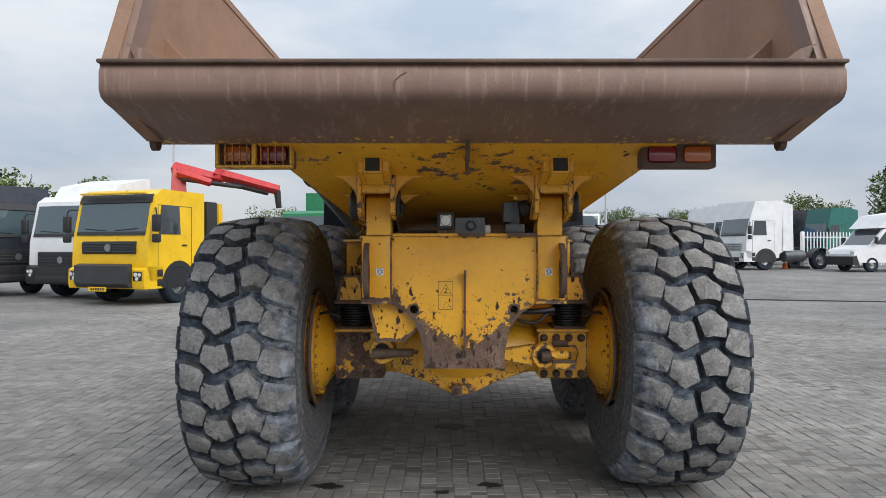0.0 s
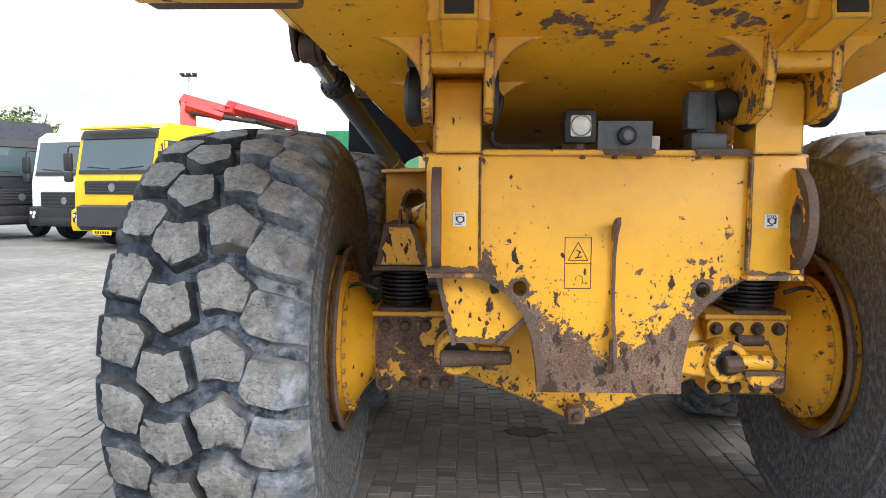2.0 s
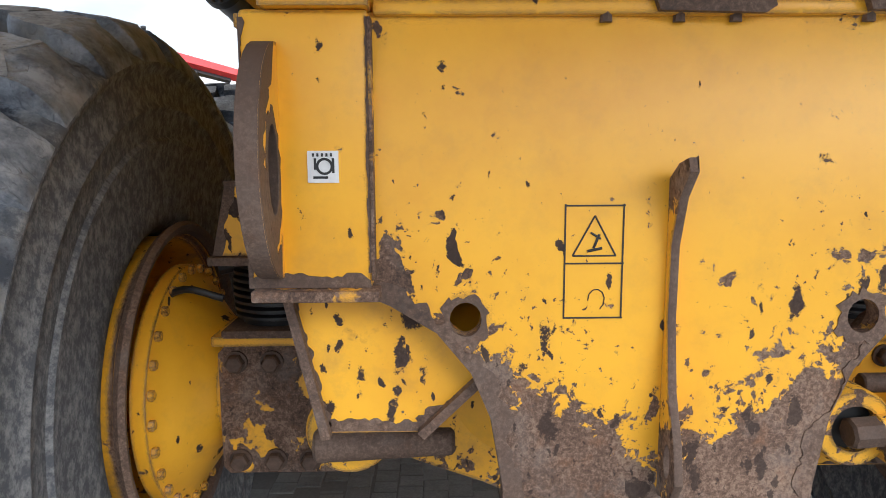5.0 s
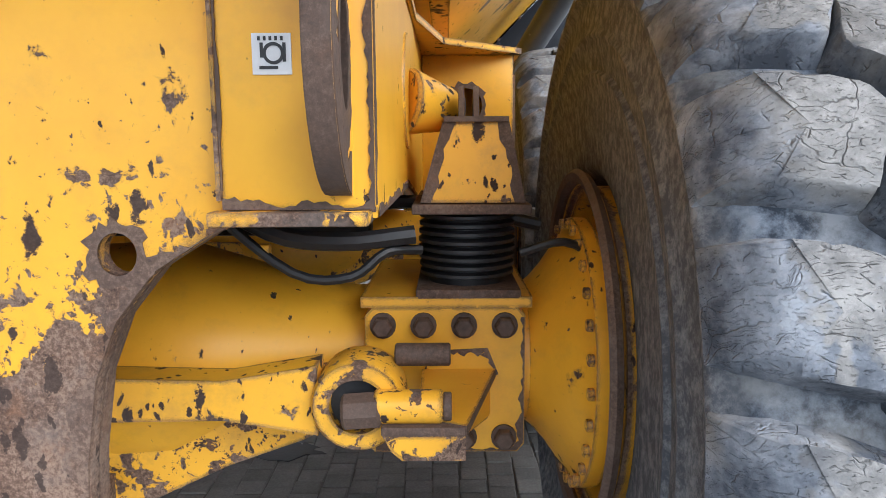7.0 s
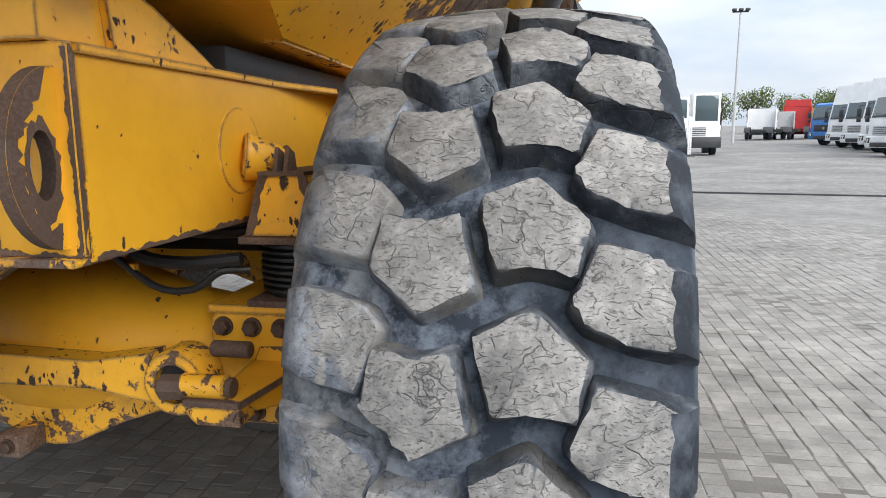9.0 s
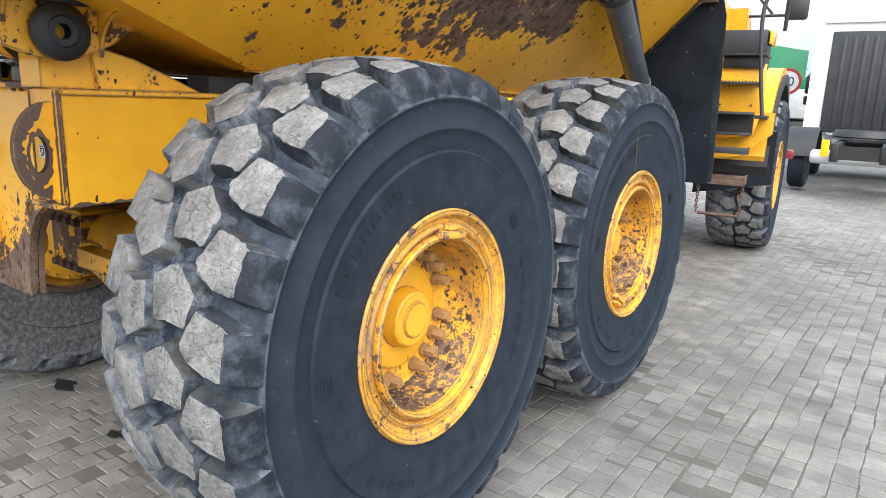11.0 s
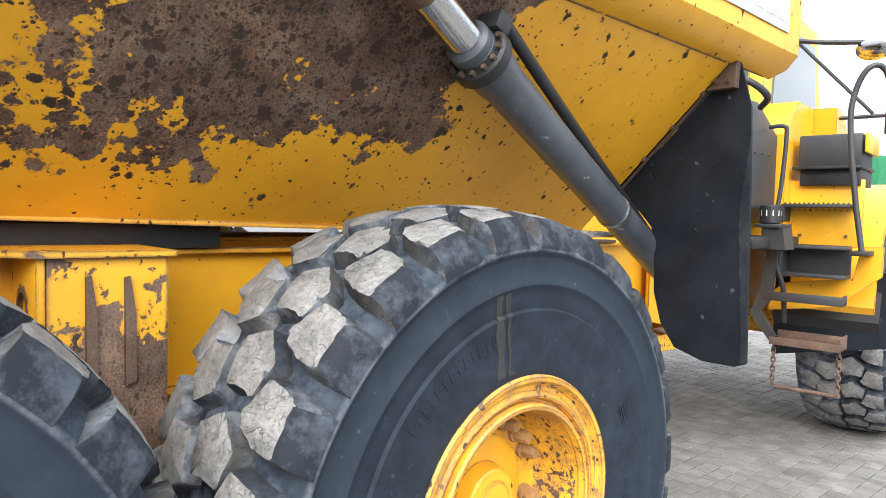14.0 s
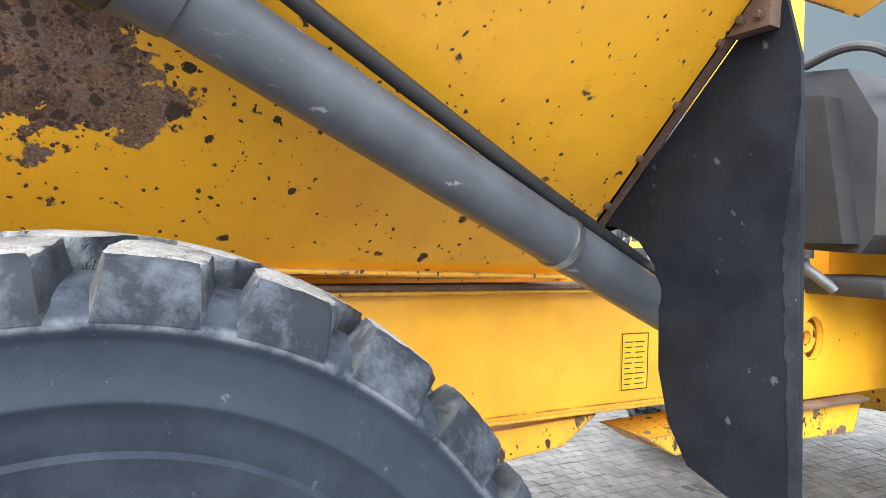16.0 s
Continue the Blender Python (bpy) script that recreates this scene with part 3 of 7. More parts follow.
def part(name, bm, mat, parent=None, label="", smooth=0.6):
    ob = new(name, mesh_of(bm, name, mat, smooth))
    if parent:
        ob.parent = parent
    if label:
        ob["label"] = label
    return ob


def placed(name, me, parent, m, label=""):
    ob = new(name, me)
    ob.parent = parent
    ob.matrix_basis = m
    if label:
        ob["label"] = label
    return ob


def thing(name, label, category, group="", m=None, kind=""):
    ob = new(name)
    ob.empty_display_size = 0.2
    if m is not None:
        ob.matrix_world = m
    return tagged(ob, label, category, group, kind)


def box(bm, lo, hi, bevel=0.0, m=None, seg=2):
    c = [(a + b) / 2 for a, b in zip(lo, hi)]
    s = [abs(b - a) for a, b in zip(lo, hi)]
    r = bmesh.ops.create_cube(bm, size=1.0, matrix=(m or Matrix()) @ Matrix.Translation(c) @ Matrix.Diagonal((*s, 1)))
    if bevel:
        es = list({e for v in r["verts"] for e in v.link_edges})
        bmesh.ops.bevel(bm, geom=es, offset=bevel, segments=seg, profile=0.5, affect="EDGES")
    return bm


def prism(bm, pts, axis, a, b, bevel=0.0, holes=(), m=None):
    """A plate: the outline pts, in the two axes other than axis, from a to b along it. holes: (u, v, radius_u, radius_v)."""
    def at(u, v, w):
        p = {"x": (w, u, v), "y": (u, w, v), "z": (u, v, w)}[axis]
        return (m or Matrix()) @ Vector(p)
    loops = [list(pts)] + [[(u + ru * math.cos(k * math.tau / 16), v + rv * math.sin(k * math.tau / 16)) for k in range(16)] for u, v, ru, rv in holes]
    rings = []
    for loop in loops:
        rings.append([[bm.verts.new(at(u, v, w)) for u, v in loop] for w in (a, b)])
    new_faces = []
    for k in (0, 1):
        if holes:
            es = []
            for r in rings:
                es += [bm.edges.new((r[k][i], r[k][(i + 1) % len(r[k])])) for i in range(len(r[k]))]
            new_faces += [f for f in bmesh.ops.triangle_fill(bm, edges=es, use_beauty=True)["geom"] if isinstance(f, bmesh.types.BMFace)]
        else:
            new_faces.append(bm.faces.new(rings[0][k]))
    for r in rings:
        c = len(r[0])
        for i in range(c):
            j = (i + 1) % c
            new_faces.append(bm.faces.new((r[0][i], r[0][j], r[1][j], r[1][i])))
    if bevel:
        es = [e for e in {e for r in rings[:1] for k in r for v in k for e in v.link_edges} if len(e.link_faces) == 2 and e.calc_face_angle(0) > 0.5]
        bmesh.ops.bevel(bm, geom=es, offset=bevel, segments=2, profile=0.5, affect="EDGES")
    return bm


def lathe(bm, profile, seg=48, m=None, closed=False):
    """Turns (u, r) about the x axis."""
    m = m or Matrix()
    rings = []
    for u, r in profile:
        if r < 1e-5:
            rings.append([bm.verts.new(m @ Vector((u, 0, 0)))])
        else:
            rings.append([bm.verts.new(m @ Vector((u, r * math.cos(k * math.tau / seg), r * math.sin(k * math.tau / seg)))) for k in range(seg)])
    pairs = list(zip(rings, rings[1:])) + ([(rings[-1], rings[0])] if closed else [])
    for a, b in pairs:
        for k in range(seg):
            j = (k + 1) % seg
            if len(a) == 1 and len(b) == 1:
                continue
            if len(a) == 1:
                bm.faces.new((a[0], b[j], b[k]))
            elif len(b) == 1:
                bm.faces.new((a[k], a[j], b[0]))
            else:
                bm.faces.new((a[k], a[j], b[j], b[k]))
    return bm


def along(p0, p1):
    """The pose whose x axis runs from p0 to p1."""
    d = Vector(p1) - Vector(p0)
    return Matrix.Translation(p0) @ d.to_track_quat("X", "Z").to_matrix().to_4x4(), d.length


def rod(bm, p0, p1, r, r1=None, seg=20, chamfer=0.0):
    m, n = along(p0, p1)
    r1 = r if r1 is None else r1
    c = chamfer
    prof = [(0, 0), (0, r - c), (c, r), (n - c, r1), (n, r1 - c), (n, 0)] if c else [(0, 0), (0, r), (n, r1), (n, 0)]
    return lathe(bm, prof, seg, m)


def pipe(bm, pts, r, seg=10, smooth=4):
    """A round tube along a smoothed line of points."""
    ps = [Vector(p) for p in pts]
    if smooth > 1 and len(ps) > 2:
        out = []
        ext = [ps[0] * 2 - ps[1]] + ps + [ps[-1] * 2 - ps[-2]]
        for a, b, c, d in zip(ext, ext[1:], ext[2:], ext[3:]):
            for k in range(smooth):
                t = k / smooth
                out.append(0.5 * (2 * b + (c - a) * t + (2 * a - 5 * b + 4 * c - d) * t * t + (3 * b - a - 3 * c + d) * t ** 3))
        ps = out + [ps[-1]]
    prev, side = None, None
    first = None
    for k, p in enumerate(ps):
        d = (ps[min(k + 1, len(ps) - 1)] - ps[max(k - 1, 0)]).normalized()
        if side is None:
            side = d.orthogonal().normalized()
        side = (side - d * side.dot(d)).normalized()
        up = d.cross(side)
        ring = [bm.verts.new(p + r * (side * math.cos(a * math.tau / seg) + up * math.sin(a * math.tau / seg))) for a in range(seg)]
        if prev:
            for a in range(seg):
                b = (a + 1) % seg
                bm.faces.new((prev[a], prev[b], ring[b], ring[a]))
        else:
            first = ring
        prev = ring
    bm.faces.new(first)
    bm.faces.new(prev)
    return bm


def bolt_mesh(name, r, h, mat, washer=True):
    """A hexagon bolt head on its washer, axis along x, base at 0."""
    bm = bmesh.new()
    if washer:
        lathe(bm, [(0, 0), (0, r * 1.25), (h * 0.25, r * 1.25), (h * 0.25, 0)], 16)
    m = Matrix.Translation((h * 0.2, 0, 0))
    lathe(bm, [(0, 0), (0, r), (h * 0.65, r), (h * 0.8, r * 0.8), (h * 0.8, 0)], 6, m)
    return mesh_of(bm, name, mat, 0.4)


def B():
    return bmesh.new()

# ---------- ground ----------
def rise(x, y):
    """The yard climbs gently away from the machine."""
    s = 0.40 * x + 0.92 * y - 13.0
    return 0.0 if s <= 0 else 0.017 * s * s / (s + 8.0) if s < 400 else 0.017 * 400 * 400 / 408


bm = B()
xs = [-2000, -600, -200, -100] + [-60 + 4 * k for k in range(31)] + [100, 200, 600, 2000]
ys = [-2000, -300, -60] + [-20 + 4 * k for k in range(31)] + [140, 220, 400, 800, 2500]
grid = [[bm.verts.new((x, y, rise(x, y) - 0.004)) for x in xs] for y in ys]
for j in range(len(ys) - 1):
    for i in range(len(xs) - 1):
        bm.faces.new((grid[j][i], grid[j][i + 1], grid[j + 1][i + 1], grid[j + 1][i]))
ground = tagged(part("ground", bm, M_GROUND, None, "", 0.6), "grey concrete block paving of a lorry yard, worn and dusty", "ground", kind="structure")

# ---------- the articulated dump truck: wheels ----------
truck = thing("dump_truck", "yellow articulated dump truck, chipped paint, rusty body, worn tyres", "dump truck")
RT, XC, Z_AXLE, Z_WHEEL = 0.805, 1.175, 0.80, 0.812
REAR_Y, MID_Y = 4.145, 5.752


def tyre_mesh():
    bm = B()
    half = [(0.225, 0.325), (0.255, 0.334), (0.280, 0.358), (0.282, 0.385), (0.287, 0.44), (0.290, 0.50), (0.296, 0.530), (0.297, 0.536), (0.289, 0.543), (0.295, 0.575), (0.299, 0.598), (0.3030, 0.602), (0.3040, 0.607), (0.2990, 0.614), (0.2980, 0.640), (0.2945, 0.672), (0.297, 0.680), (0.304, 0.688), (0.305, 0.696), (0.298, 0.705), (0.286, 0.712), (0.272, 0.724), (0.250, 0.735), (0.22, 0.742), (0.16, 0.751), (0.08, 0.759)]
    lathe(bm, half + [(0.0, 0.761)] + [(-u, r) for u, r in reversed(half)], 120)
    return mesh_of(bm, "tyre", M_TYRE, 0.9)


PX = 0.00097
KINDS = {
    "inner": (0.078, [(0, 82), (83, 10), (65, -80), (-5, -65), (-55, -78), (-85, 40)]),
    "outer": (0.2110, [(-52, 82), (30, 64), (78, 48), (78, -84), (0, -70), (-66, -48), (-90, -15)]),
}


def block_mesh(kind, flip, seed):
    """A tread block: ragged worn top edge, sloping walls and a fillet running out on the groove floor."""
    u0, pts = KINDS[kind]
    q = random.Random(seed)
    s = -1 if flip else 1
    pts = [Vector((s * u * PX, s * v * PX)) for u, v in pts]
    soft = []
    for k, p in enumerate(pts):
        before, after = pts[k - 1], pts[(k + 1) % len(pts)]
        soft.append(p + (before - p) * min(0.2, 0.011 / (before - p).length))
        soft.append(p + ((before - p).normalized() + (after - p).normalized()) * 0.0022)
        soft.append(p + (after - p) * min(0.2, 0.011 / (after - p).length))
        a, b = soft[-1], after + (p - after) * min(0.2, 0.011 / (after - p).length)
        n = max(1, round((b - a).length / 0.022))
        soft += [a.lerp(b, j / n) for j in range(1, n)]
    bm = B()
    rings = []
    # growth, depth and roughness of each ring; reach and drop of the rounded shoulder
    for grow, z, rough, wide, fall in ((1.14, -0.0560, 0.0, 0.3055, 0.108), (1.075, -0.046, 0.0, 0.3035, 0.090), (1.025, -0.030, 0.0006, 0.2975, 0.068), (0.975, -0.010, 0.001, 0.2840, 0.046), (0.955, -0.0035, 0.0015, 0.2740, 0.035), (0.925, 0.0, 0.004, 0.2600, 0.0275)):
        ring = []
        for p in soft:
            u, v = p.x, p.y
            edge = min(1.0, max(0.0, (u * s - 0.030) / 0.040)) if kind == "outer" else 0.0
            edge = edge * edge * (3 - 2 * edge)
            reach = wide
            uu, vv = u * grow, v * grow
            drop = vv * vv / (2 * RT) + (s * u0 + uu) ** 2 * 0.42 - z
            if edge:
                reach -= 0.026 * max(0.0, 1 - fall / 0.10) if flip else 0.0
                uu = uu * (1 - edge) + s * (reach - u0) * edge
                vv = vv * (1 - edge) + v * (0.80 + 1.25 * fall) * edge
                drop = drop * (1 - edge) + (fall + vv * vv / (2 * RT)) * edge
            ring.append(bm.verts.new((uu + q.uniform(-rough, rough), vv + q.uniform(-rough, rough), -drop - q.uniform(0, rough) * 0.4)))
        rings.append(ring)
    c = len(soft)
    for a, b in zip(rings, rings[1:]):
        for k in range(c):
            f = bm.faces.new((a[k], a[(k + 1) % c], b[(k + 1) % c], b[k]))
            if kind == "outer" and not flip and soft[k].x > 0.045 and soft[(k + 1) % c].x > 0.045:
                f.material_index = 1
    top = bm.verts.new((0, 0, 0.0008 - u0 * u0 * 0.42))
    for k in range(c):
        bm.faces.new((rings[-1][k], rings[-1][(k + 1) % c], top))
    return mesh_of(bm, "tread_block", [(M_BLOCK_INNER if kind == "outer" else M_BLOCK_MID) if flip else M_BLOCK, M_SHOULDER], 0.9)


ME_TYRE = tyre_mesh()
ME_BLOCK = {(k, f, v): block_mesh(k, f, 7 * v + f) for k in KINDS for f in (False, True) for v in range(4)}
N_ROW = 26
# across the tread: kind, turned, side, shift in pitches
COLUMNS = [("outer", True, -1, 0.03), ("inner", True, -1, -0.40), ("inner", False, 1, -0.10), ("outer", False, 1, -0.60)]


def rim_mesh(name, profile, mat, smooth=0.5, closed=True):
    bm = B()
    lathe(bm, [(u, r) for u, r in profile], 72, closed=closed)
    return mesh_of(bm, name, mat, smooth)


ME_RIM = rim_mesh("wheel", [(0.236, 0.313), (0.255, 0.329), (0.270, 0.360), (0.281, 0.364), (0.288, 0.359), (0.284, 0.348), (0.270, 0.340), (0.268, 0.322), (0.278, 0.311), (0.275, 0.305), (0.258, 0.300), (0.258, 0.292), (0.275, 0.288), (0.277, 0.279), (0.262, 0.273), (0.16, 0.268), (0.125, 0.262), (0.112, 0.250), (0.105, 0.236), (0.105, 0.02), (0.06, 0.02), (0.06, 0.28), (-0.18, 0.295), (-0.25, 0.305), (-0.280, 0.318), (-0.296, 0.346), (-0.308, 0.352), (-0.314, 0.345), (-0.305, 0.330), (-0.27, 0.322), (0.22, 0.322)], M_RIM)
ME_FLANGE = rim_mesh("rim_flange", [(0.264, 0.330), (0.272, 0.363), (0.282, 0.3685), (0.292, 0.363), (0.289, 0.350), (0.275, 0.344)], M_RUST_RING, 0.6)
ME_INNER = rim_mesh("inner_flange", [(-0.290, 0.330), (-0.297, 0.350), (-0.309, 0.3565), (-0.319, 0.349), (-0.315, 0.334), (-0.303, 0.326)], M_RUST, 0.6)
ME_LOCKRING = rim_mesh("lock_ring", [(0.259, 0.291), (0.278, 0.290), (0.285, 0.284), (0.282, 0.274), (0.259, 0.270)], M_RUST_RING, 0.6)
ME_BAND = rim_mesh("rust_band", [(0.110, 0.2475), (0.118, 0.2535), (0.130, 0.2585), (0.165, 0.2650), (0.252, 0.2705)], M_RUST_BAND, 0.6, False)
ME_HUB = rim_mesh("hub", [(0.10, 0.175), (0.120, 0.172), (0.126, 0.160), (0.126, 0.098), (0.150, 0.095), (0.172, 0.090), (0.178, 0.082), (0.180, 0.058), (0.188, 0.055), (0.190, 0.0)], M_YELLOW_CLEAN, 0.5, False)
ME_LUG = bolt_mesh("lug_nut", 0.0195, 0.058, M_NUT)
bm = B()
box(bm, (0.258, -0.055, 0.276), (0.302, 0.060, 0.300), 0.006)
box(bm, (0.258, -0.032, 0.300), (0.296, 0.032, 0.322), 0.006)
rod(bm, (0.285, -0.062, 0.286), (0.285, -0.040, 0.286), 0.013, None, 12, 0.003)
ME_CLIP = mesh_of(bm, "ring_clip", M_RUST_RING, 0.5)


bm = B()
for y0, z0, y1, z1 in ((-0.016, -0.021, -0.013, 0.021), (0.013, -0.021, 0.016, 0.021), (-0.013, 0.018, 0.013, 0.021), (-0.013, -0.021, 0.004, -0.018), (-0.006, -0.003, 0.013, 0.0)):
    box(bm, (0.0, y0, z0), (0.0016, y1, z1))
ME_MARK = mesh_of(bm, "sidewall_mark", M_TYRE, 0)
bm = B()
box(bm, (0, -0.03, 0), (0.0018, 0.028, 0.0025))
ME_LINE = mesh_of(bm, "sidewall_line", M_TYRE, 0)


def wheel(m, turn, clip):
    """turn: how far the wheel has rolled; clip: the angle of the lock ring's clip."""
    rim = placed("wheel", ME_RIM, truck, m, "yellow steel wheel with rusty rings and big worn tyre")
    placed("tyre", ME_TYRE, rim, Matrix(), "black rubber sidewall with dusty scuffs")
    if m.translation.x > 0.5 and m.translation.y < 7:
        for a0, n_bar in ((0.35, 7), (2.3, 5), (4.1, 8)):
            for k in range(n_bar):
                placed("sidewall_mark", ME_MARK, rim, Matrix.Rotation(a0 + k * 0.105 + turn * 3, 4, "X") @ Matrix.Translation((0.2902, 0, 0.495)), "raised worn mould mark")
        for a0 in (1.5, 3.4, 5.2):
            for k in range(5):
                placed("sidewall_line", ME_LINE, rim, Matrix.Rotation(a0 + turn * 3, 4, "X") @ Matrix.Translation((0.2905, 0, 0.47 + 0.012 * k)), "raised mould line")
    placed("rim_flange", ME_FLANGE, rim, Matrix(), "flange with flaking yellow paint")
    placed("inner_flange", ME_INNER, rim, Matrix(), "rust-brown inner flange")
    placed("lock_ring", ME_LOCKRING, rim, Matrix(), "lock ring with flaking yellow paint")
    placed("hub", ME_HUB, rim, Matrix())
    placed("rust_band", ME_BAND, rim, Matrix(), "rust-speckled dusty barrel of the rim")
    placed("ring_clip", ME_CLIP, rim, Matrix.Rotation(clip, 4, "X"), "rusty ring clip")
    for k in range(20):
        if k % 5:
            placed("lug_nut", ME_LUG, rim, Matrix.Rotation(k * math.tau / 20 + 0.1, 4, "X") @ Matrix.Translation((0.105, 0, 0.212)), "tan lug nut")
    for kind, flip, side, shift in COLUMNS:
        u = side * KINDS[kind][0]
        r = RT
        for k in range(N_ROW):
            a = (k - shift) * math.tau / N_ROW + turn
            placed("tread_block", ME_BLOCK[kind, flip, (k * 3 + (k * k) % 5) % 4], rim, Matrix.Rotation(a, 4, "X") @ Matrix.Translation((u, 0, r)))
    return rim


ARTIC = Matrix.Translation((0, 8.2, 0)) @ Matrix.Rotation(radians(6.0), 4, "Z") @ Matrix.Translation((0, -8.2, 0))
FRONT_Y = 10.35
for y, front in ((REAR_Y, False), (MID_Y, False), (FRONT_Y, True)):
    for s in (1, -1):
        m = (ARTIC if front else Matrix()) @ Matrix.Translation((s * XC, y, Z_WHEEL + (0.010 if y == MID_Y else 0.0))) @ Matrix.Rotation(0 if s > 0 else math.pi, 4, "Z")
        rim = wheel(m, {(REAR_Y, 1): 0.044, (REAR_Y, -1): -0.071, (MID_Y, 1): -0.030}.get((y, s), 0.1), {REAR_Y: -0.12, MID_Y: 2.6}.get(y, 1.0))
        if y == MID_Y and s > 0:
            q = random.Random(3)
            line = [(0.2845, 0.385), (0.2835, 0.40), (0.288, 0.44), (0.293, 0.50), (0.297, 0.532), (0.298, 0.537), (0.2900, 0.544), (0.296, 0.575), (0.2995, 0.597)]
            for off, wid in ((-0.045, 0.026), (-0.008, 0.014)):
                bm = B()
                edge = [(u, r, off + q.uniform(-0.006, 0.006), off + wid + q.uniform(-0.006, 0.006)) for u, r in line]
                rings = [[bm.verts.new((u + d, v, r)) for d, v in ((-0.003, v0), (0.0006, v0), (0.0006, v1), (-0.003, v1))] for u, r, v0, v1 in edge]
                for ra, rb in zip(rings, rings[1:]):
                    for k in range(4):
                        bm.faces.new((ra[k], ra[(k + 1) % 4], rb[(k + 1) % 4], rb[k]))
                streak = part("mud_streak", bm, M_MUD, rim, "faint dry mud streak")
                streak.matrix_basis = Matrix.Rotation(0.17, 4, "X")

# ---------- the dump truck: rear frame ----------
def worn_edge(name, pts, axis, a, b, width, target, seed, parent):
    """A ragged band of bare steel along the edge pts of a plate, from a to b along axis, towards target."""
    q = random.Random(seed)
    line = []
    for p0, p1 in zip(pts, pts[1:]):
        p0, p1 = Vector(p0), Vector(p1)
        n = max(1, int((p1 - p0).length / 0.006))
        line += [p0.lerp(p1, k / n) for k in range(n)]
    line.append(Vector(pts[-1]))
    bm = B()
    rows, w = [], width
    for k, p in enumerate(line):
        d = (line[min(k + 1, len(line) - 1)] - line[max(k - 1, 0)]).normalized()
        side = Vector((-d.y, d.x))
        if side.dot(Vector(target) - p) < 0:
            side = -side
        w = max(0.0015, min(1.9 * width, w + q.uniform(-0.55, 0.55) * width))
        row = []
        for r in (p, p + side * w):
            for t in (a, b):
                row.append(bm.verts.new({"x": (t, r.x, r.y), "y": (r.x, t, r.y), "z": (r.x, r.y, t)}[axis]))
        rows.append(row)
    for u, v in zip(rows, rows[1:]):
        for i, j in ((0, 1), (1, 3), (3, 2), (2, 0)):
            bm.faces.new((u[i], u[j], v[j], v[i]))
    return part(name, bm, M_RUST, parent, "bare rusty plate edge", 0)


def both(pts):
    return pts + [(-x, z) for x, z in reversed(pts)]


bm = B()
prism(bm, both([(0.53, 1.49), (0.53, 1.15), (0.42, 1.148), (0.36, 1.122), (0.30, 1.085), (0.255, 1.03), (0.228, 0.965), (0.212, 0.87), (0.207, 0.80)]), "y", 3.50, 3.525, 0.004, [(0.262, 1.103, 0.021, 0.023), (-0.262, 1.103, 0.021, 0.023)])
part("tail_plate", bm, M_YELLOW_TAIL, truck, "yellow steel tail plate, chipped, bare at the foot", 0.5)
bm = B()
prism(bm, [(3.502, 1.285), (3.47, 1.305), (3.44, 1.312), (3.432, 1.295), (3.462, 1.262), (3.484, 1.20), (3.486, 1.10), (3.472, 1.01), (3.446, 0.95), (3.436, 0.90), (3.455, 0.868), (3.502, 0.855)], "x", -0.002, 0.010, 0.002, [(3.467, 0.918, 0.011, 0.024)])
for f in bm.faces:
    f.normal_update()
    f.material_index = 0 if abs(f.normal.x) > 0.6 else 1
part("tail_rib", bm, [M_YELLOW_RIB, M_RUST], truck, "upright yellow rib with a rusty edge")
bm = B()
prism(bm, [(-0.505, 1.15), (-0.455, 0.93), (-0.32, 0.93), (-0.215, 1.03), (-0.36, 1.15)], "y", 3.545, 3.565, 0.004)
part("gusset_plate", bm, M_YELLOW_WORN, truck)
for (x0, z0), (x1, z1) in (((-0.512, 1.15), (-0.460, 0.925)), ((-0.318, 0.925), (-0.208, 1.03))):
    bm = B()
    d = Vector((x1 - x0, z1 - z0)).normalized() * 0.013
    prism(bm, [(x0, z0), (x1, z1), (x1 - d.y, z1 + d.x), (x0 - d.y, z0 + d.x)], "y", 3.528, 3.62, 0.002)
    part("gusset_flange", bm, M_RUST, truck, "rusty gusset edge")
bm = B()
box(bm, (-0.375, 3.49, 1.484), (0.375, 3.60, 1.502), 0.004)
part("top_flange", bm, M_YELLOW, truck)
bm = B()
box(bm, (-0.53, 3.462, 1.135), (-0.37, 3.60, 1.150), 0.003)
part("ledge", bm, M_YELLOW_BARE, truck, "rusty ledge")
bm = B()
box(bm, (0.37, 3.462, 1.135), (0.53, 3.60, 1.150), 0.003)
part("ledge", bm, M_YELLOW_BARE, truck, "rusty ledge")
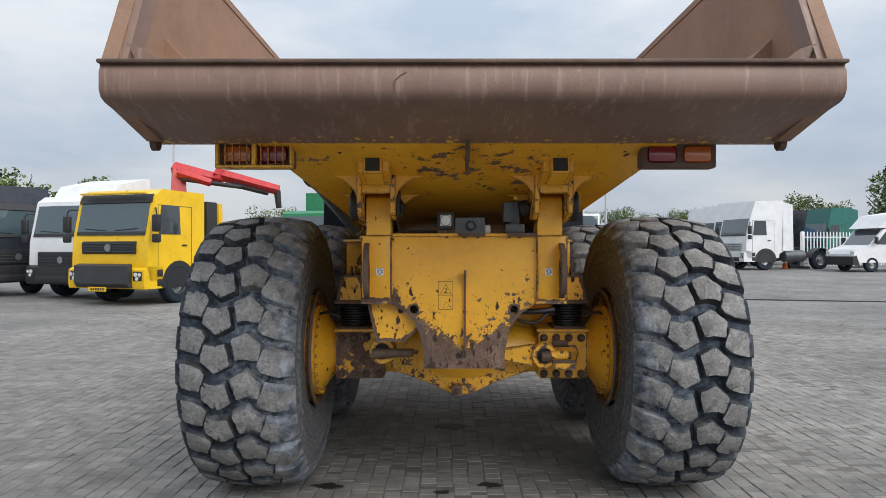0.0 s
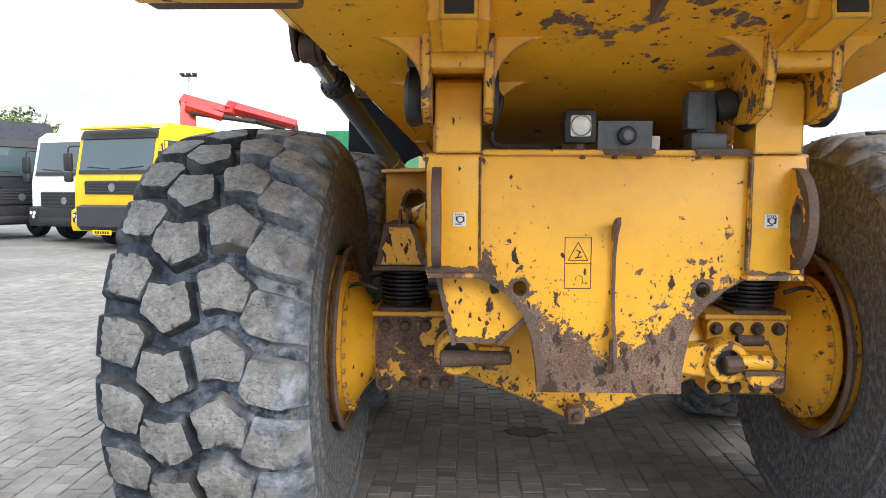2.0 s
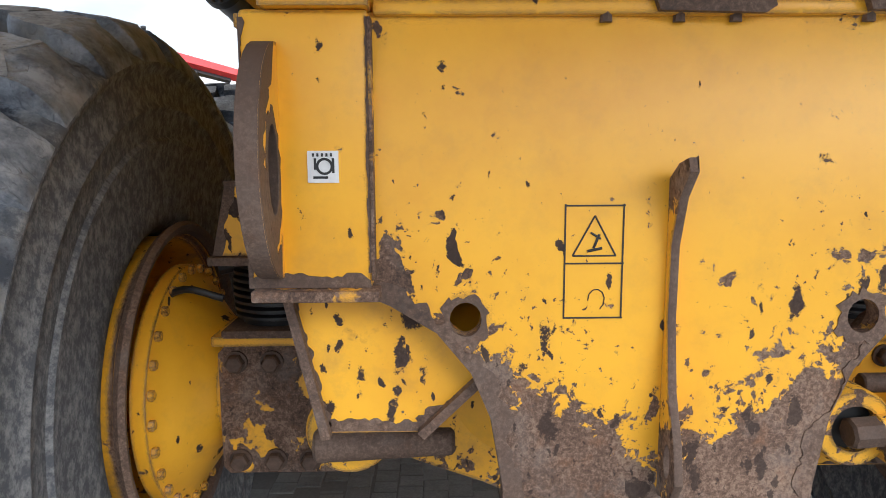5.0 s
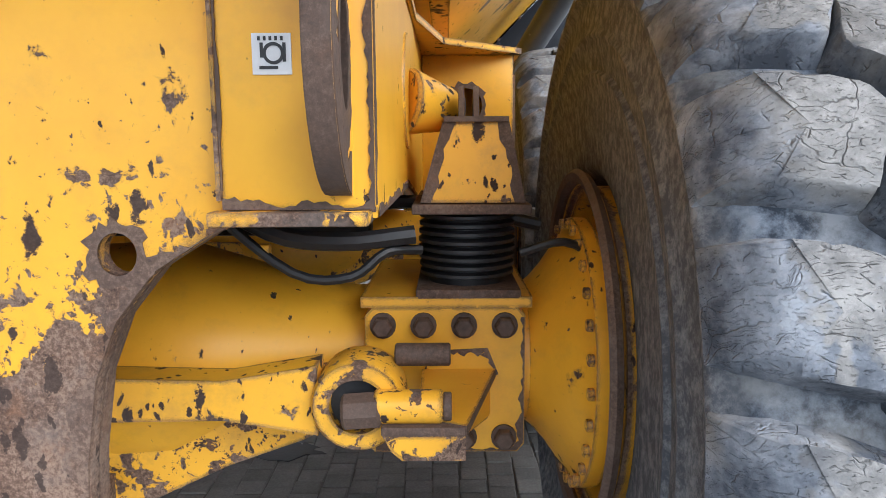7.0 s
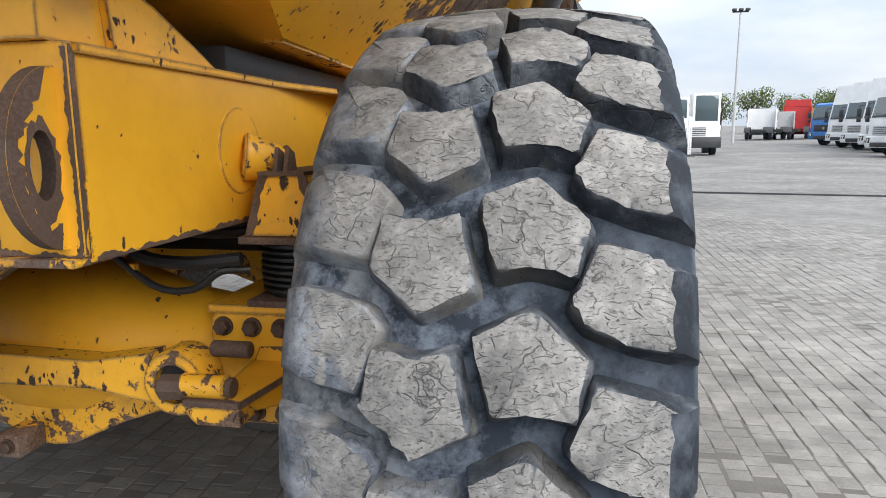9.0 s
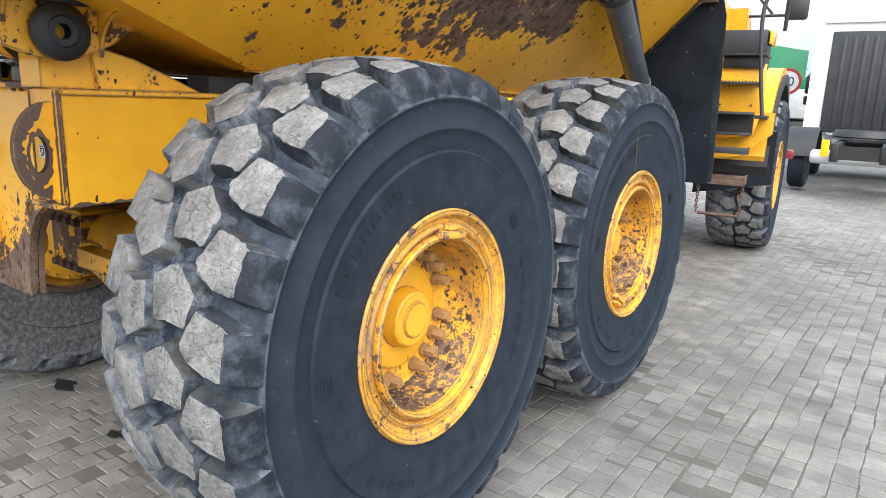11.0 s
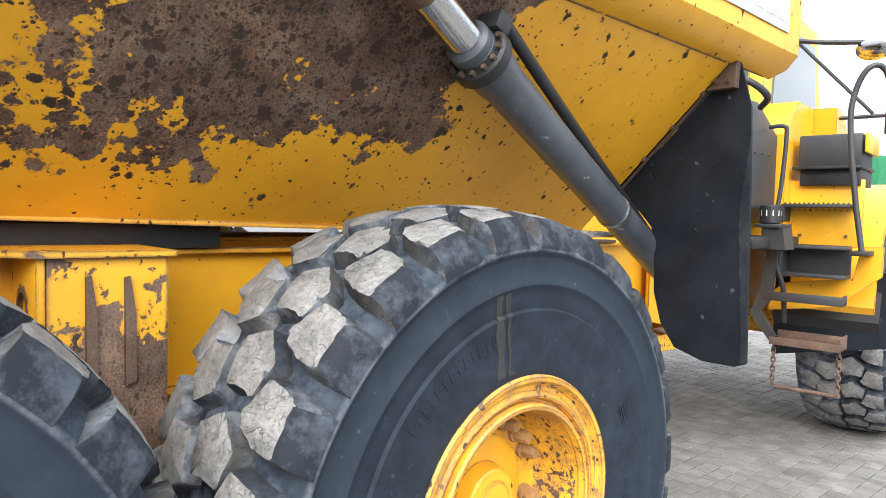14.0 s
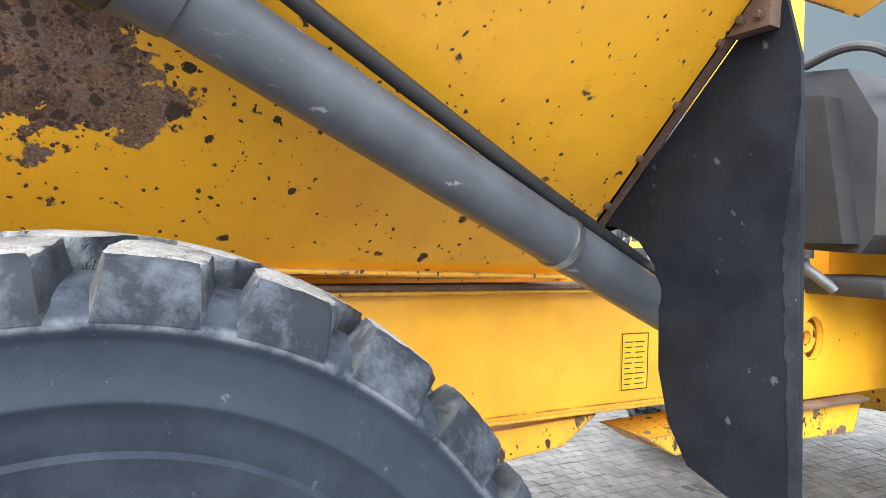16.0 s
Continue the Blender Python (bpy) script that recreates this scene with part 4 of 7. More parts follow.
for s in (1, -1):
    bm = B()
    box(bm, (s * 0.380, 3.480, 1.15), (s * 0.5355, 3.50, 1.49), 0.006)
    part("column", bm, M_YELLOW, truck)
    bm = B()
    prism(bm, [(3.462, 1.49), (3.462, 1.66), (3.475, 1.685), (3.51, 1.70), (3.56, 1.69), (3.60, 1.65), (3.62, 1.49)], "x", s * 0.378, s * 0.507, 0.008)
    part("hinge_post", bm, M_YELLOW, truck)
    bm = B()
    box(bm, (s * 0.3765, 3.4765, 1.16), (s * 0.3812, 3.50, 1.48), 0.001)
    part("weld_seam", bm, M_YELLOW_BARE, truck, "rusty seam")
    bm = B()
    arc = [(3.478 - 0.108 * math.cos(a), 1.308 + 0.143 * math.sin(a)) for a in [radians(-90 + 10 * k) for k in range(19)]]
    slot = (3.438, 1.300, 0.026, 0.054)
    prism(bm, [(3.50, 1.165)] + arc + [(3.50, 1.451)], "x", s * 0.490, s * 0.514, 0.0, [slot])
    for f in bm.faces:
        f.normal_update()
        f.material_index = 0 if abs(f.normal.x) > 0.6 else 1
    lug = part("tow_lug", bm, [M_YELLOW, M_RUST], truck, "yellow lug with a rusty edge and slot")
    bm = B()
    q = random.Random(4)
    outer = [(y + 0.001, z) for y, z in arc[1:-1]]
    wear = [(3.478 - (0.076 + q.uniform(-0.013, 0.013)) * math.cos(a), 1.308 + (0.112 + q.uniform(-0.014, 0.014)) * math.sin(a)) for a in [radians(-80 + 5 * k) for k in range(30)]]
    prism(bm, outer + wear[::-1], "x", s * 0.4887, s * 0.5153)
    part("bare_rim", bm, M_RUST, lug, "bare rusty rim of the lug")
    bm = B()
    ring = [(slot[0] + (0.036 + q.uniform(-0.004, 0.006)) * math.cos(a), slot[1] - 0.012 + (0.080 + q.uniform(-0.008, 0.008)) * math.sin(a)) for a in [k * math.tau / 36 for k in range(36)]]
    prism(bm, ring, "x", s * 0.4889, s * 0.5151, 0.0, [slot])
    part("slot_rim", bm, M_RUST, lug, "bare rusty steel round the slot")
    bm = B()
    prism(bm, [(3.60, 1.62), (3.62, 1.489), (3.97, 1.489), (3.90, 1.52), (3.74, 1.585)], "x", s * 0.50, s * 0.522, 0.004)
    part("post_gusset", bm, M_YELLOW_WORN, truck)
    bm = B()
    prism(bm, [(3.502, 1.14), (4.05, 1.14), (4.9, 1.02), (4.98, 1.48), (4.5, 1.485), (3.50, 1.472)], "x", s * 0.515, s * 0.535, 0.004)
    part("side_plate", bm, M_YELLOW_CLEAN, truck)
    bm = B()
    prism(bm, [(s * 0.46, 3.50), (s * 0.545, 3.50), (s * 0.545, 4.25), (s * 0.60, 4.58), (s * 0.82, 4.78), (s * 0.82, 5.10), (s * 0.46, 5.10)], "z", 1.472, 1.488, 0.003)
    part("frame_flange", bm, M_YELLOW_WORN, truck)
    bm = B()
    prism(bm, [(s * 0.536, 1.472), (s * 0.797, 1.472), (s * 0.797, 1.18), (s * 0.70, 1.02), (s * 0.53, 1.02)], "y", 4.785, 4.805, 0.003, [(s * 0.66, 1.33, 0.05, 0.05)])
    part("bolster_plate", bm, M_YELLOW, truck)
    bm = B()
    q = random.Random(8)
    prism(bm, [(s * 0.66 + (0.062 + q.uniform(-0.006, 0.012)) * math.cos(a), 1.33 + (0.062 + q.uniform(-0.006, 0.012)) * math.sin(a)) for a in [k * math.tau / 30 for k in range(30)]], "y", 4.782, 4.795, 0.0, [(s * 0.66, 1.33, 0.05, 0.05)])
    part("hole_rim", bm, M_RUST, truck, "bare rusty hole rim")
    bm = B()
    prism(bm, [(4.807, 1.470), (5.085, 1.470), (5.085, 0.98), (4.98, 0.90), (4.70, 0.95), (4.72, 1.14), (4.807, 1.20)], "x", s * 0.775, s * 0.80, 0.003)
    side = part("bolster_side", bm, M_YELLOW_BOLSTER, truck, "yellow bracket plate, bare and rusty below")
    for y, z in ((4.893, 1.425), (4.982, 1.420)):
        bm = B()
        prism(bm, [(y - 0.006, z), (y + 0.006, z + 0.004), (y + 0.020, z - 0.09), (y + 0.022, 1.16), (y - 0.004, 1.15), (y - 0.005, z - 0.09)], "x", s * 0.797, s * 0.814, 0.003)
        part("rib", bm, M_RUST, side, "rusty welded rib")
    bm = B()
    box(bm, (s * 0.46, 5.060, 1.00), (s * 0.776, 5.080, 1.468), 0.003)
    part("bolster_wall", bm, M_YELLOW, truck)
    bm = B()
    prism(bm, [(3.60, 1.46), (3.60, 1.16), (4.50, 1.14), (4.90, 1.03), (8.05, 1.03), (8.05, 1.46)], "x", s * 0.43, s * 0.455, 0.004)
    box(bm, (s * 0.40, 3.60, 1.455), (s * 0.50, 8.05, 1.470), 0.003)
    box(bm, (s * 0.40, 4.90, 1.020), (s * 0.50, 8.05, 1.034), 0.003)
    part("frame_rail", bm, M_YELLOW_CLEAN, truck)
    bm = B()
    lathe(bm, [(0.0, 0.102), (0.005, 0.100), (0.0055, 0.0)], 40, Matrix.Translation((s * 0.534, 4.03, 1.31)) @ Matrix.Rotation(0 if s > 0 else math.pi, 4, "Z"))
    boss = part("boss", bm, M_YELLOW_CLEAN, truck)
    bm = B()
    rod(bm, (s * 0.53, 4.05, 1.295), (s * 0.615, 4.10, 1.28), 0.060, 0.040, 24, 0.006)
    part("boss_nose", bm, M_YELLOW_WORN, boss)
    bm = B()
    rod(bm, (s * 0.612, 4.098, 1.2805), (s * 0.622, 4.104, 1.279), 0.043, None, 24, 0.003)
    part("nose_rim", bm, M_RUST, boss, "rusty rim")
    # spring tower
    bm = B()
    prism(bm, [(s * 0.56, 1.115), (s * 0.745, 1.115), (s * 0.715, 1.255), (s * 0.60, 1.255)], "y", 3.985, 4.38, 0.008)
    part("spring_tower", bm, M_YELLOW_WORN, truck)
    bm = B()
    prism(bm, [(s * 0.602, 1.255), (s * 0.714, 1.255), (s * 0.714, 1.264), (s * 0.602, 1.264)], "y", 3.975, 4.36, 0.002)
    part("tower_cap", bm, M_RUST, truck, "rusty cap plate")
    for x in (0.628, 0.654):
        bm = B()
        prism(bm, [(4.0, 1.264), (4.06, 1.264), (4.05, 1.305), (4.02, 1.318)], "x", s * x, s * (x + 0.010), 0.002)
        part("tower_tab", bm, M_RUST, truck, "rusty tab")
    for k in (0, 1):
        u, v, w, x = (0.745, 0.715, 0.690, 0.716) if k else (0.56, 0.60, 0.622, 0.592)
        q = random.Random(11 + k)
        bm = B()
        ragged = [(s * (u + (v - u) * t + (-1 if k else 1) * (0.012 + 0.014 * q.random())), 1.115 + 0.14 * t) for t in [j / 9 for j in range(10)]]
        prism(bm, [(s * u, 1.115), (s * v, 1.255)] + ragged[::-1], "y", 3.9838, 3.99)
        part("bare_edge", bm, M_RUST, truck, "bare rusty edge of the tower")
    bm = B()
    box(bm, (s * 0.545, 3.975, 1.095), (s * 0.755, 4.36, 1.113), 0.003)
    part("spring_plate", bm, M_RUST, truck, "rusty plate")
    bm = B()
    m = Matrix.Translation((s * 0.645, 4.10, 0.955)) @ Matrix.Rotation(-math.pi / 2, 4, "Y")
    prof = [(0.0, 0.075)]
    for k in range(8):
        z = 0.014 + k * 0.0155
        prof += [(z, 0.076), (z + 0.004, 0.094 - abs(k - 3.5) * 0.001), (z + 0.010, 0.094 - abs(k - 3.5) * 0.001), (z + 0.014, 0.076)]
    lathe(bm, prof + [(0.14, 0.075)], 40, m)
    part("rubber_spring", bm, M_BELLOWS, truck, "ribbed black rubber bellows")
    bm = B()
    box(bm, (s * 0.55, 3.99, 0.938), (s * 0.74, 4.24, 0.958), 0.004)
    part("spring_seat", bm, M_RUST, truck, "rusty spring seat")
    # bolted pad on the axle
    bm = B()
    prism(bm, [(s * 0.470, 0.925), (s * 0.735, 0.925), (s * 0.748, 0.91), (s * 0.748, 0.665), (s * 0.735, 0.65), (s * 0.470, 0.65), (s * 0.457, 0.665), (s * 0.457, 0.91)], "y", 3.99, 4.09, 0.006)
    pad = part("axle_pad", bm, M_YELLOW if s > 0 else M_YELLOW_BARE, truck, "bolted axle pad, paint flaking")
    bolt = bolt_mesh("bolt", 0.019, 0.026, M_BOLT)
    for k in range(4):
        for z in (0.893, 0.680):
            placed("bolt", bolt, pad, Matrix.Translation((s * (0.49 + 0.0735 * k), 3.99, z)) @ Matrix.Rotation(-math.pi / 2, 4, "Z"), "brown bolt head")
    bm = B()
    prism(bm, [(s * 0.45, 0.925), (s * 0.76, 0.925), (s * 0.76, 0.945), (s * 0.45, 0.945)], "y", 3.99, 4.40, 0.004)
    part("axle_saddle", bm, M_YELLOW, truck)

ARCH = [(0.53, 1.15), (0.42, 1.148), (0.36, 1.122), (0.30, 1.085), (0.255, 1.03), (0.228, 0.965), (0.212, 0.87), (0.207, 0.80)]
for s in (1, -1):
    worn_edge("bare_edge", [(s * x, z) for x, z in ARCH], "y", 3.4985, 3.504, 0.015, (0, 1.35), 31 + s, truck)
    rim = [(s * 0.262 + 0.022 * math.cos(a), 1.103 + 0.024 * math.sin(a)) for a in [k * math.tau / 24 for k in range(25)]]
    bm = B()
    q = random.Random(50 + s)
    wide = [(s * 0.262 + (0.030 + q.uniform(-0.004, 0.012)) * math.cos(a), 1.100 + (0.032 + q.uniform(-0.004, 0.014)) * math.sin(a)) for a in [k * math.tau / 30 for k in range(30)]]
    prism(bm, wide, "y", 3.4984, 3.503, 0.0, [(s * 0.262, 1.103, 0.021, 0.023)])
    part("hole_rim", bm, M_RUST, truck, "bare rusty hole rim")
    lo, hi = sorted((s * 0.5345, s * 0.5365))
    worn_edge("bare_edge", [(3.51, 1.14), (4.05, 1.14), (4.88, 1.023)], "x", lo, hi, 0.007, (4.2, 2.0), 33 + s, truck)
    worn_edge("bare_edge", [(3.486, 1.485), (3.486, 1.155)], "x", lo, hi + 0.0005, 0.006, (4.2, 1.3), 35 + s, truck)
    worn_edge("bare_edge", [(s * 0.382, 1.151), (s * 0.535, 1.151)], "y", 3.4785, 3.482, 0.010, (s * 0.45, 1.4), 37 + s, truck)
    worn_edge("bare_edge", [(s * 0.5352, 1.16), (s * 0.5352, 1.48)], "y", 3.4787, 3.482, 0.005, (s * 0.45, 1.3), 39 + s, truck)
    worn_edge("bare_edge", [(s * 0.3815, 1.48), (s * 0.3815, 1.17)], "y", 3.4783, 3.482, 0.0022, (s * 0.45, 1.3), 41 + s, truck)
worn_edge("bare_edge", [(-0.503, 1.148), (-0.456, 0.932), (-0.322, 0.932), (-0.218, 1.028)], "y", 3.5435, 3.547, 0.010, (-0.36, 1.06), 43, truck)
worn_edge("bare_edge", [(0.472, 0.652), (0.734, 0.652), (0.746, 0.667), (0.746, 0.908)], "y", 3.9885, 3.992, 0.008, (0.60, 0.79), 44, truck)
worn_edge("bare_edge", [(0.56, 0.80), (0.58, 0.845), (0.68, 0.85), (0.70, 0.80)], "y", 3.9885, 3.992, 0.014, (0.63, 0.70), 45, truck)

for y in (REAR_Y, MID_Y):
    bm = B()
    half = [(0.0, 0.225), (0.10, 0.22), (0.20, 0.19), (0.30, 0.155), (0.42, 0.135), (0.76, 0.14), (0.775, 0.152), (0.800, 0.180), (0.828, 0.220), (0.850, 0.246), (0.855, 0.270), (0.885, 0.270), (0.885, 0.10)]
    lathe(bm, [(-u, r) for u, r in reversed(half)] + half[1:], 56, Matrix.Translation((0, y, Z_AXLE)))
    axle = part("axle", bm, M_YELLOW, truck)
    bolt = bolt_mesh("bolt", 0.011, 0.014, M_YELLOW_WORN, False)
    for s in (1, -1):
        for k in range(28):
            a = k * math.tau / 28
            placed("bolt", bolt, axle, Matrix.Translation((s * 0.855, y + 0.259 * math.cos(a), Z_AXLE + 0.259 * math.sin(a))) @ Matrix.Rotation(math.pi if s > 0 else 0, 4, "Z"))
    bm = B()
    lathe(bm, [(-0.16, 0.0), (-0.16, 0.10), (-0.10, 0.17), (0.0, 0.20), (0.1, 0.20)], 32, Matrix.Translation((0.0, y - 0.05, 0.755)) @ Matrix.Rotation(-math.pi / 2, 4, "Z"))
    part("axle_nose", bm, M_YELLOW_WORN, truck)
    bm = B()
    belly = [(0.0, 0.556), (0.06, 0.564), (0.20, 0.630), (0.34, 0.680), (0.42, 0.72), (0.42, 0.82)]
    prism(bm, [(x, z) for x, z in belly] + [(-x, z) for x, z in reversed(belly[1:])], "y", y - 0.17, y + 0.16, 0.03)
    part("differential", bm, M_YELLOW_FLAKED, truck, "flaking yellow differential case")

for s in (1, -1):
    bm = B()
    arc = [(0.53, 1.15), (0.42, 1.148), (0.36, 1.122), (0.30, 1.085), (0.255, 1.03), (0.228, 0.965), (0.212, 0.87), (0.207, 0.80)]
    inn = [(x - 0.012, z + 0.010) for x, z in arc]
    prism(bm, [(s * x, z) for x, z in arc + inn[::-1]], "y", 3.526, 3.545)
    part("arch_flange", bm, M_RUST, truck)

# black boxes put in to make the well above the axle dark, with its hoses
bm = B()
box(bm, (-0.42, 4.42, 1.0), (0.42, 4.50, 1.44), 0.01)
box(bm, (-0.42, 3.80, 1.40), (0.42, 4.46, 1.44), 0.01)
part("well_box", bm, M_BLACK, truck)
for s in (1, -1):
    for k, (pts, r) in enumerate((([(0.16, 3.95, 1.16), (0.30, 3.95, 1.07), (0.42, 3.96, 1.05), (0.55, 3.98, 1.06)], 0.017), ([(0.20, 3.92, 1.12), (0.34, 3.94, 1.00), (0.44, 3.95, 0.99), (0.50, 3.97, 1.03), (0.56, 4.0, 1.03)], 0.009), ([(0.10, 4.1, 1.2), (0.35, 4.12, 1.10), (0.56, 4.2, 1.10), (0.80, 4.2, 1.05)], 0.014), ([(0.74, 4.02, 1.02), (0.82, 4.02, 1.04), (0.90, 4.06, 1.0)], 0.008))):
        bm = B()
        pipe(bm, [(s * x, y, z) for x, y, z in pts], r, 8)
        part("hose", bm, M_HOSE, truck)
    bm = B()
    box(bm, (s * 0.285, 3.93, 1.025), (s * 0.305, 3.95, 1.05), 0.003)
    part("hose_clip", bm, M_YELLOW, truck)

# cross rod with its eyes
def gpart(name, bm, mat, parent=None, label=""):
    bmesh.ops.translate(bm, vec=(0, 0.10, -0.042), verts=bm.verts)
    return part(name, bm, mat, parent, label)


bm = B()
prism(bm, [(-0.15, 0.90), (0.25, 0.89), (0.40, 0.915), (0.40, 0.80), (0.25, 0.825), (-0.15, 0.82)], "y", 3.72, 3.785, 0.008)
gpart("cross_rod", bm, M_YELLOW_WORN, truck)
for s in (1, -1):
    m = Matrix.Translation((0.466 if s > 0 else -0.447, 3.70 if s > 0 else 3.62, 0.855 if s > 0 else 0.895)) @ Matrix.Rotation(math.pi / 2, 4, "Z")
    bm = B()
    lathe(bm, [(0, 0.044), (0, 0.069), (0.008, 0.074), (0.085, 0.074), (0.093, 0.069), (0.093, 0.044)], 36, m, closed=True)
    eye = gpart("rod_eye", bm, M_YELLOW_FLAKED, truck)
    bm = B()
    lathe(bm, [(0.02, 0.0), (0.02, 0.045), (0.08, 0.045), (0.08, 0.0)], 28, m)
    gpart("bush", bm, M_BLACK, eye, "black rubber bush")
bm = B()
rod(bm, (0.445, 3.690, 0.852), (0.505, 3.690, 0.856), 0.029, None, 8, 0.005)
gpart("clamp_pin", bm, M_RUST, truck, "rusty pin head")
bm = B()
rod(bm, (0.494, 3.692, 0.860), (0.600, 3.692, 0.860), 0.026, None, 24, 0.003)
clamp = gpart("clamp_bar", bm, M_YELLOW_FLAKED, truck, "yellow bar with chipped paint")
bm = B()
rod(bm, (0.600, 3.692, 0.860), (0.613, 3.692, 0.860), 0.022, None, 20, 0.002)
gpart("bar_end", bm, M_RUST, clamp, "rusty bar end")
bm = B()
rod(bm, (0.52, 3.78, 0.915), (0.612, 3.78, 0.915), 0.019, None, 20, 0.003)
gpart("clamp_bolt", bm, M_RUST, truck, "rusty bolt")
bm = B()
box(bm, (0.506, 3.664, 0.822), (0.634, 3.80, 0.837), 0.003)
gpart("clamp_strip", bm, M_RUST, truck, "rusty strip")
bm = B()
prism(bm, [(0.508, 0.822), (0.634, 0.822), (0.634, 0.783), (0.537, 0.783), (0.522, 0.796)], "y", 3.667, 3.80, 0.004)
gpart("clamp_block", bm, M_YELLOW_FLAKED, truck)
bm = B()
shelf = [(0.56, 3.70, 0.838), (0.636, 3.668, 0.838), (0.722, 3.992, 0.860), (0.56, 3.992, 0.860)]
lo = [bm.verts.new((x, y, z - 0.016)) for x, y, z in shelf]
hi = [bm.verts.new((x, y, z)) for x, y, z in shelf]
bm.faces.new(hi)
bm.faces.new(lo[::-1])
for k in range(4):
    f = bm.faces.new((lo[k], lo[(k + 1) % 4], hi[(k + 1) % 4], hi[k]))
    f.material_index = 1
bmesh.ops.recalc_face_normals(bm, faces=bm.faces)
gpart("clamp_shelf", bm, [M_YELLOW, M_RUST], truck, "yellow shelf plate with a rusty edge")
bm = B()
web = [(0.634, 3.70, 0.822), (0.712, 3.992, 0.844), (0.712, 3.992, 0.735), (0.634, 3.74, 0.790)]
lo = [bm.verts.new((x - 0.02, y, z)) for x, y, z in web]
hi = [bm.verts.new((x, y, z)) for x, y, z in web]
bm.faces.new(hi)
bm.faces.new(lo[::-1])
for k in range(4):
    bm.faces.new((lo[k], lo[(k + 1) % 4], hi[(k + 1) % 4], hi[k]))
bmesh.ops.recalc_face_normals(bm, faces=bm.faces)
gpart("clamp_web", bm, M_YELLOW, truck)
bm = B()
box(bm, (-0.058, 3.86, 0.572), (0.002, 3.95, 0.632), 0.006)
stay = part("axle_stop", bm, M_YELLOW_BARE, truck, "flaking bracket under the axle")
placed("bolt", bolt_mesh("bolt", 0.016, 0.014, M_BOLT), stay, Matrix.Translation((-0.028, 3.86, 0.602)) @ Matrix.Rotation(-math.pi / 2, 4, "Z"))
bm = B()
rod(bm, (-0.50, 3.69, 0.845), (-0.27, 3.69, 0.85), 0.028, 0.022, 20, 0.006)
part("clamp_pin", bm, M_RUST, truck, "rusty pin")

# ---------- the dump body ----------
bm = B()
SECT = [(2.95, 1.90, 0.95), (4.10, 1.575, 0.625), (6.95, 1.52, 0.57), (7.17, 1.52, 0.57)]
rows = []
for y, zb, b in SECT:
    rows.append([bm.verts.new(p) for p in ((-1.36, y, 2.31), (-b, y, zb), (b, y, zb), (1.36, y, 2.31))])
for a, b in zip(rows, rows[1:]):
    for k in range(3):
        f = bm.faces.new((a[k], a[k + 1], b[k + 1], b[k]))
        f.material_index = 1 if k == 1 else 0
f = bm.faces.new(rows[-1])
f.material_index = 1
bmesh.ops.recalc_face_normals(bm, faces=bm.faces)
bed = part("dump_body", bm, [M_YELLOW_SIDE, M_YELLOW_BELLY], truck, "yellow steel dump body, flanks worn to brown rust", 0.3)
bm = B()
inner = [[bm.verts.new(p) for p in ((-1.335, y, 2.33), (-b + 0.03, y, zb + 0.035), (b - 0.03, y, zb + 0.035), (1.335, y, 2.33))] for y, zb, b in SECT]
for a, b in zip(inner, inner[1:]):
    for k in range(3):
        bm.faces.new((a[k], a[k + 1], b[k + 1], b[k]))
bm.faces.new(inner[-1])
part("bed_lining", bm, M_RUST_INNER, bed, "rust-brown inside of the body", 0.3)
bm = B()
prism(bm, [(-1.335, 2.33), (1.335, 2.33), (1.335, 2.80), (-1.335, 2.80)], "y", 7.46, 7.50, 0.004)
part("headboard", bm, M_RUST_INNER, bed, "rust-brown headboard")
for s in (1, -1):
    bm = B()
    prism(bm, [(4.12, 1.566), (4.12, 1.582), (7.16, 1.528), (7.16, 1.512)], "x", s * 0.565, s * 0.615, 0.003)
    part("bottom_flange", bm, M_YELLOW_WORN, bed)
bm = B()
prism(bm, [(2.50, 2.112), (2.482, 2.08), (2.482, 2.01), (2.497, 1.985), (2.525, 1.972), (2.96, 1.89), (3.02, 1.89), (3.02, 1.935), (2.56, 2.01), (2.55, 2.112)], "x", -1.385, 1.385, 0.006)
part("tail_lip", bm, M_LIP, bed, "brown worn steel tail lip")
bm = B()
box(bm, (-1.392, 2.472, 2.108), (1.392, 2.56, 2.124), 0.006)
part("lip_edge", bm, M_RUST, bed)
bm = B()
pipe(bm, [(-0.245, 2.4835, 2.075), (-0.268, 2.4825, 2.062), (-0.285, 2.4825, 2.046), (-0.292, 2.4825, 2.03), (-0.288, 2.484, 2.006)], 0.0035, 6, 1)
part("crack", bm, M_RUST, bed, "dark crack in the lip")
bm = B()
prism(bm, [(2.92, 1.90), (2.92, 1.845), (2.98, 1.805), (3.14, 1.765), (3.14, 1.86)], "x", -0.007, 0.007, 0.003)
part("keel_bar", bm, M_RUST, bed, "rusty keel bar")
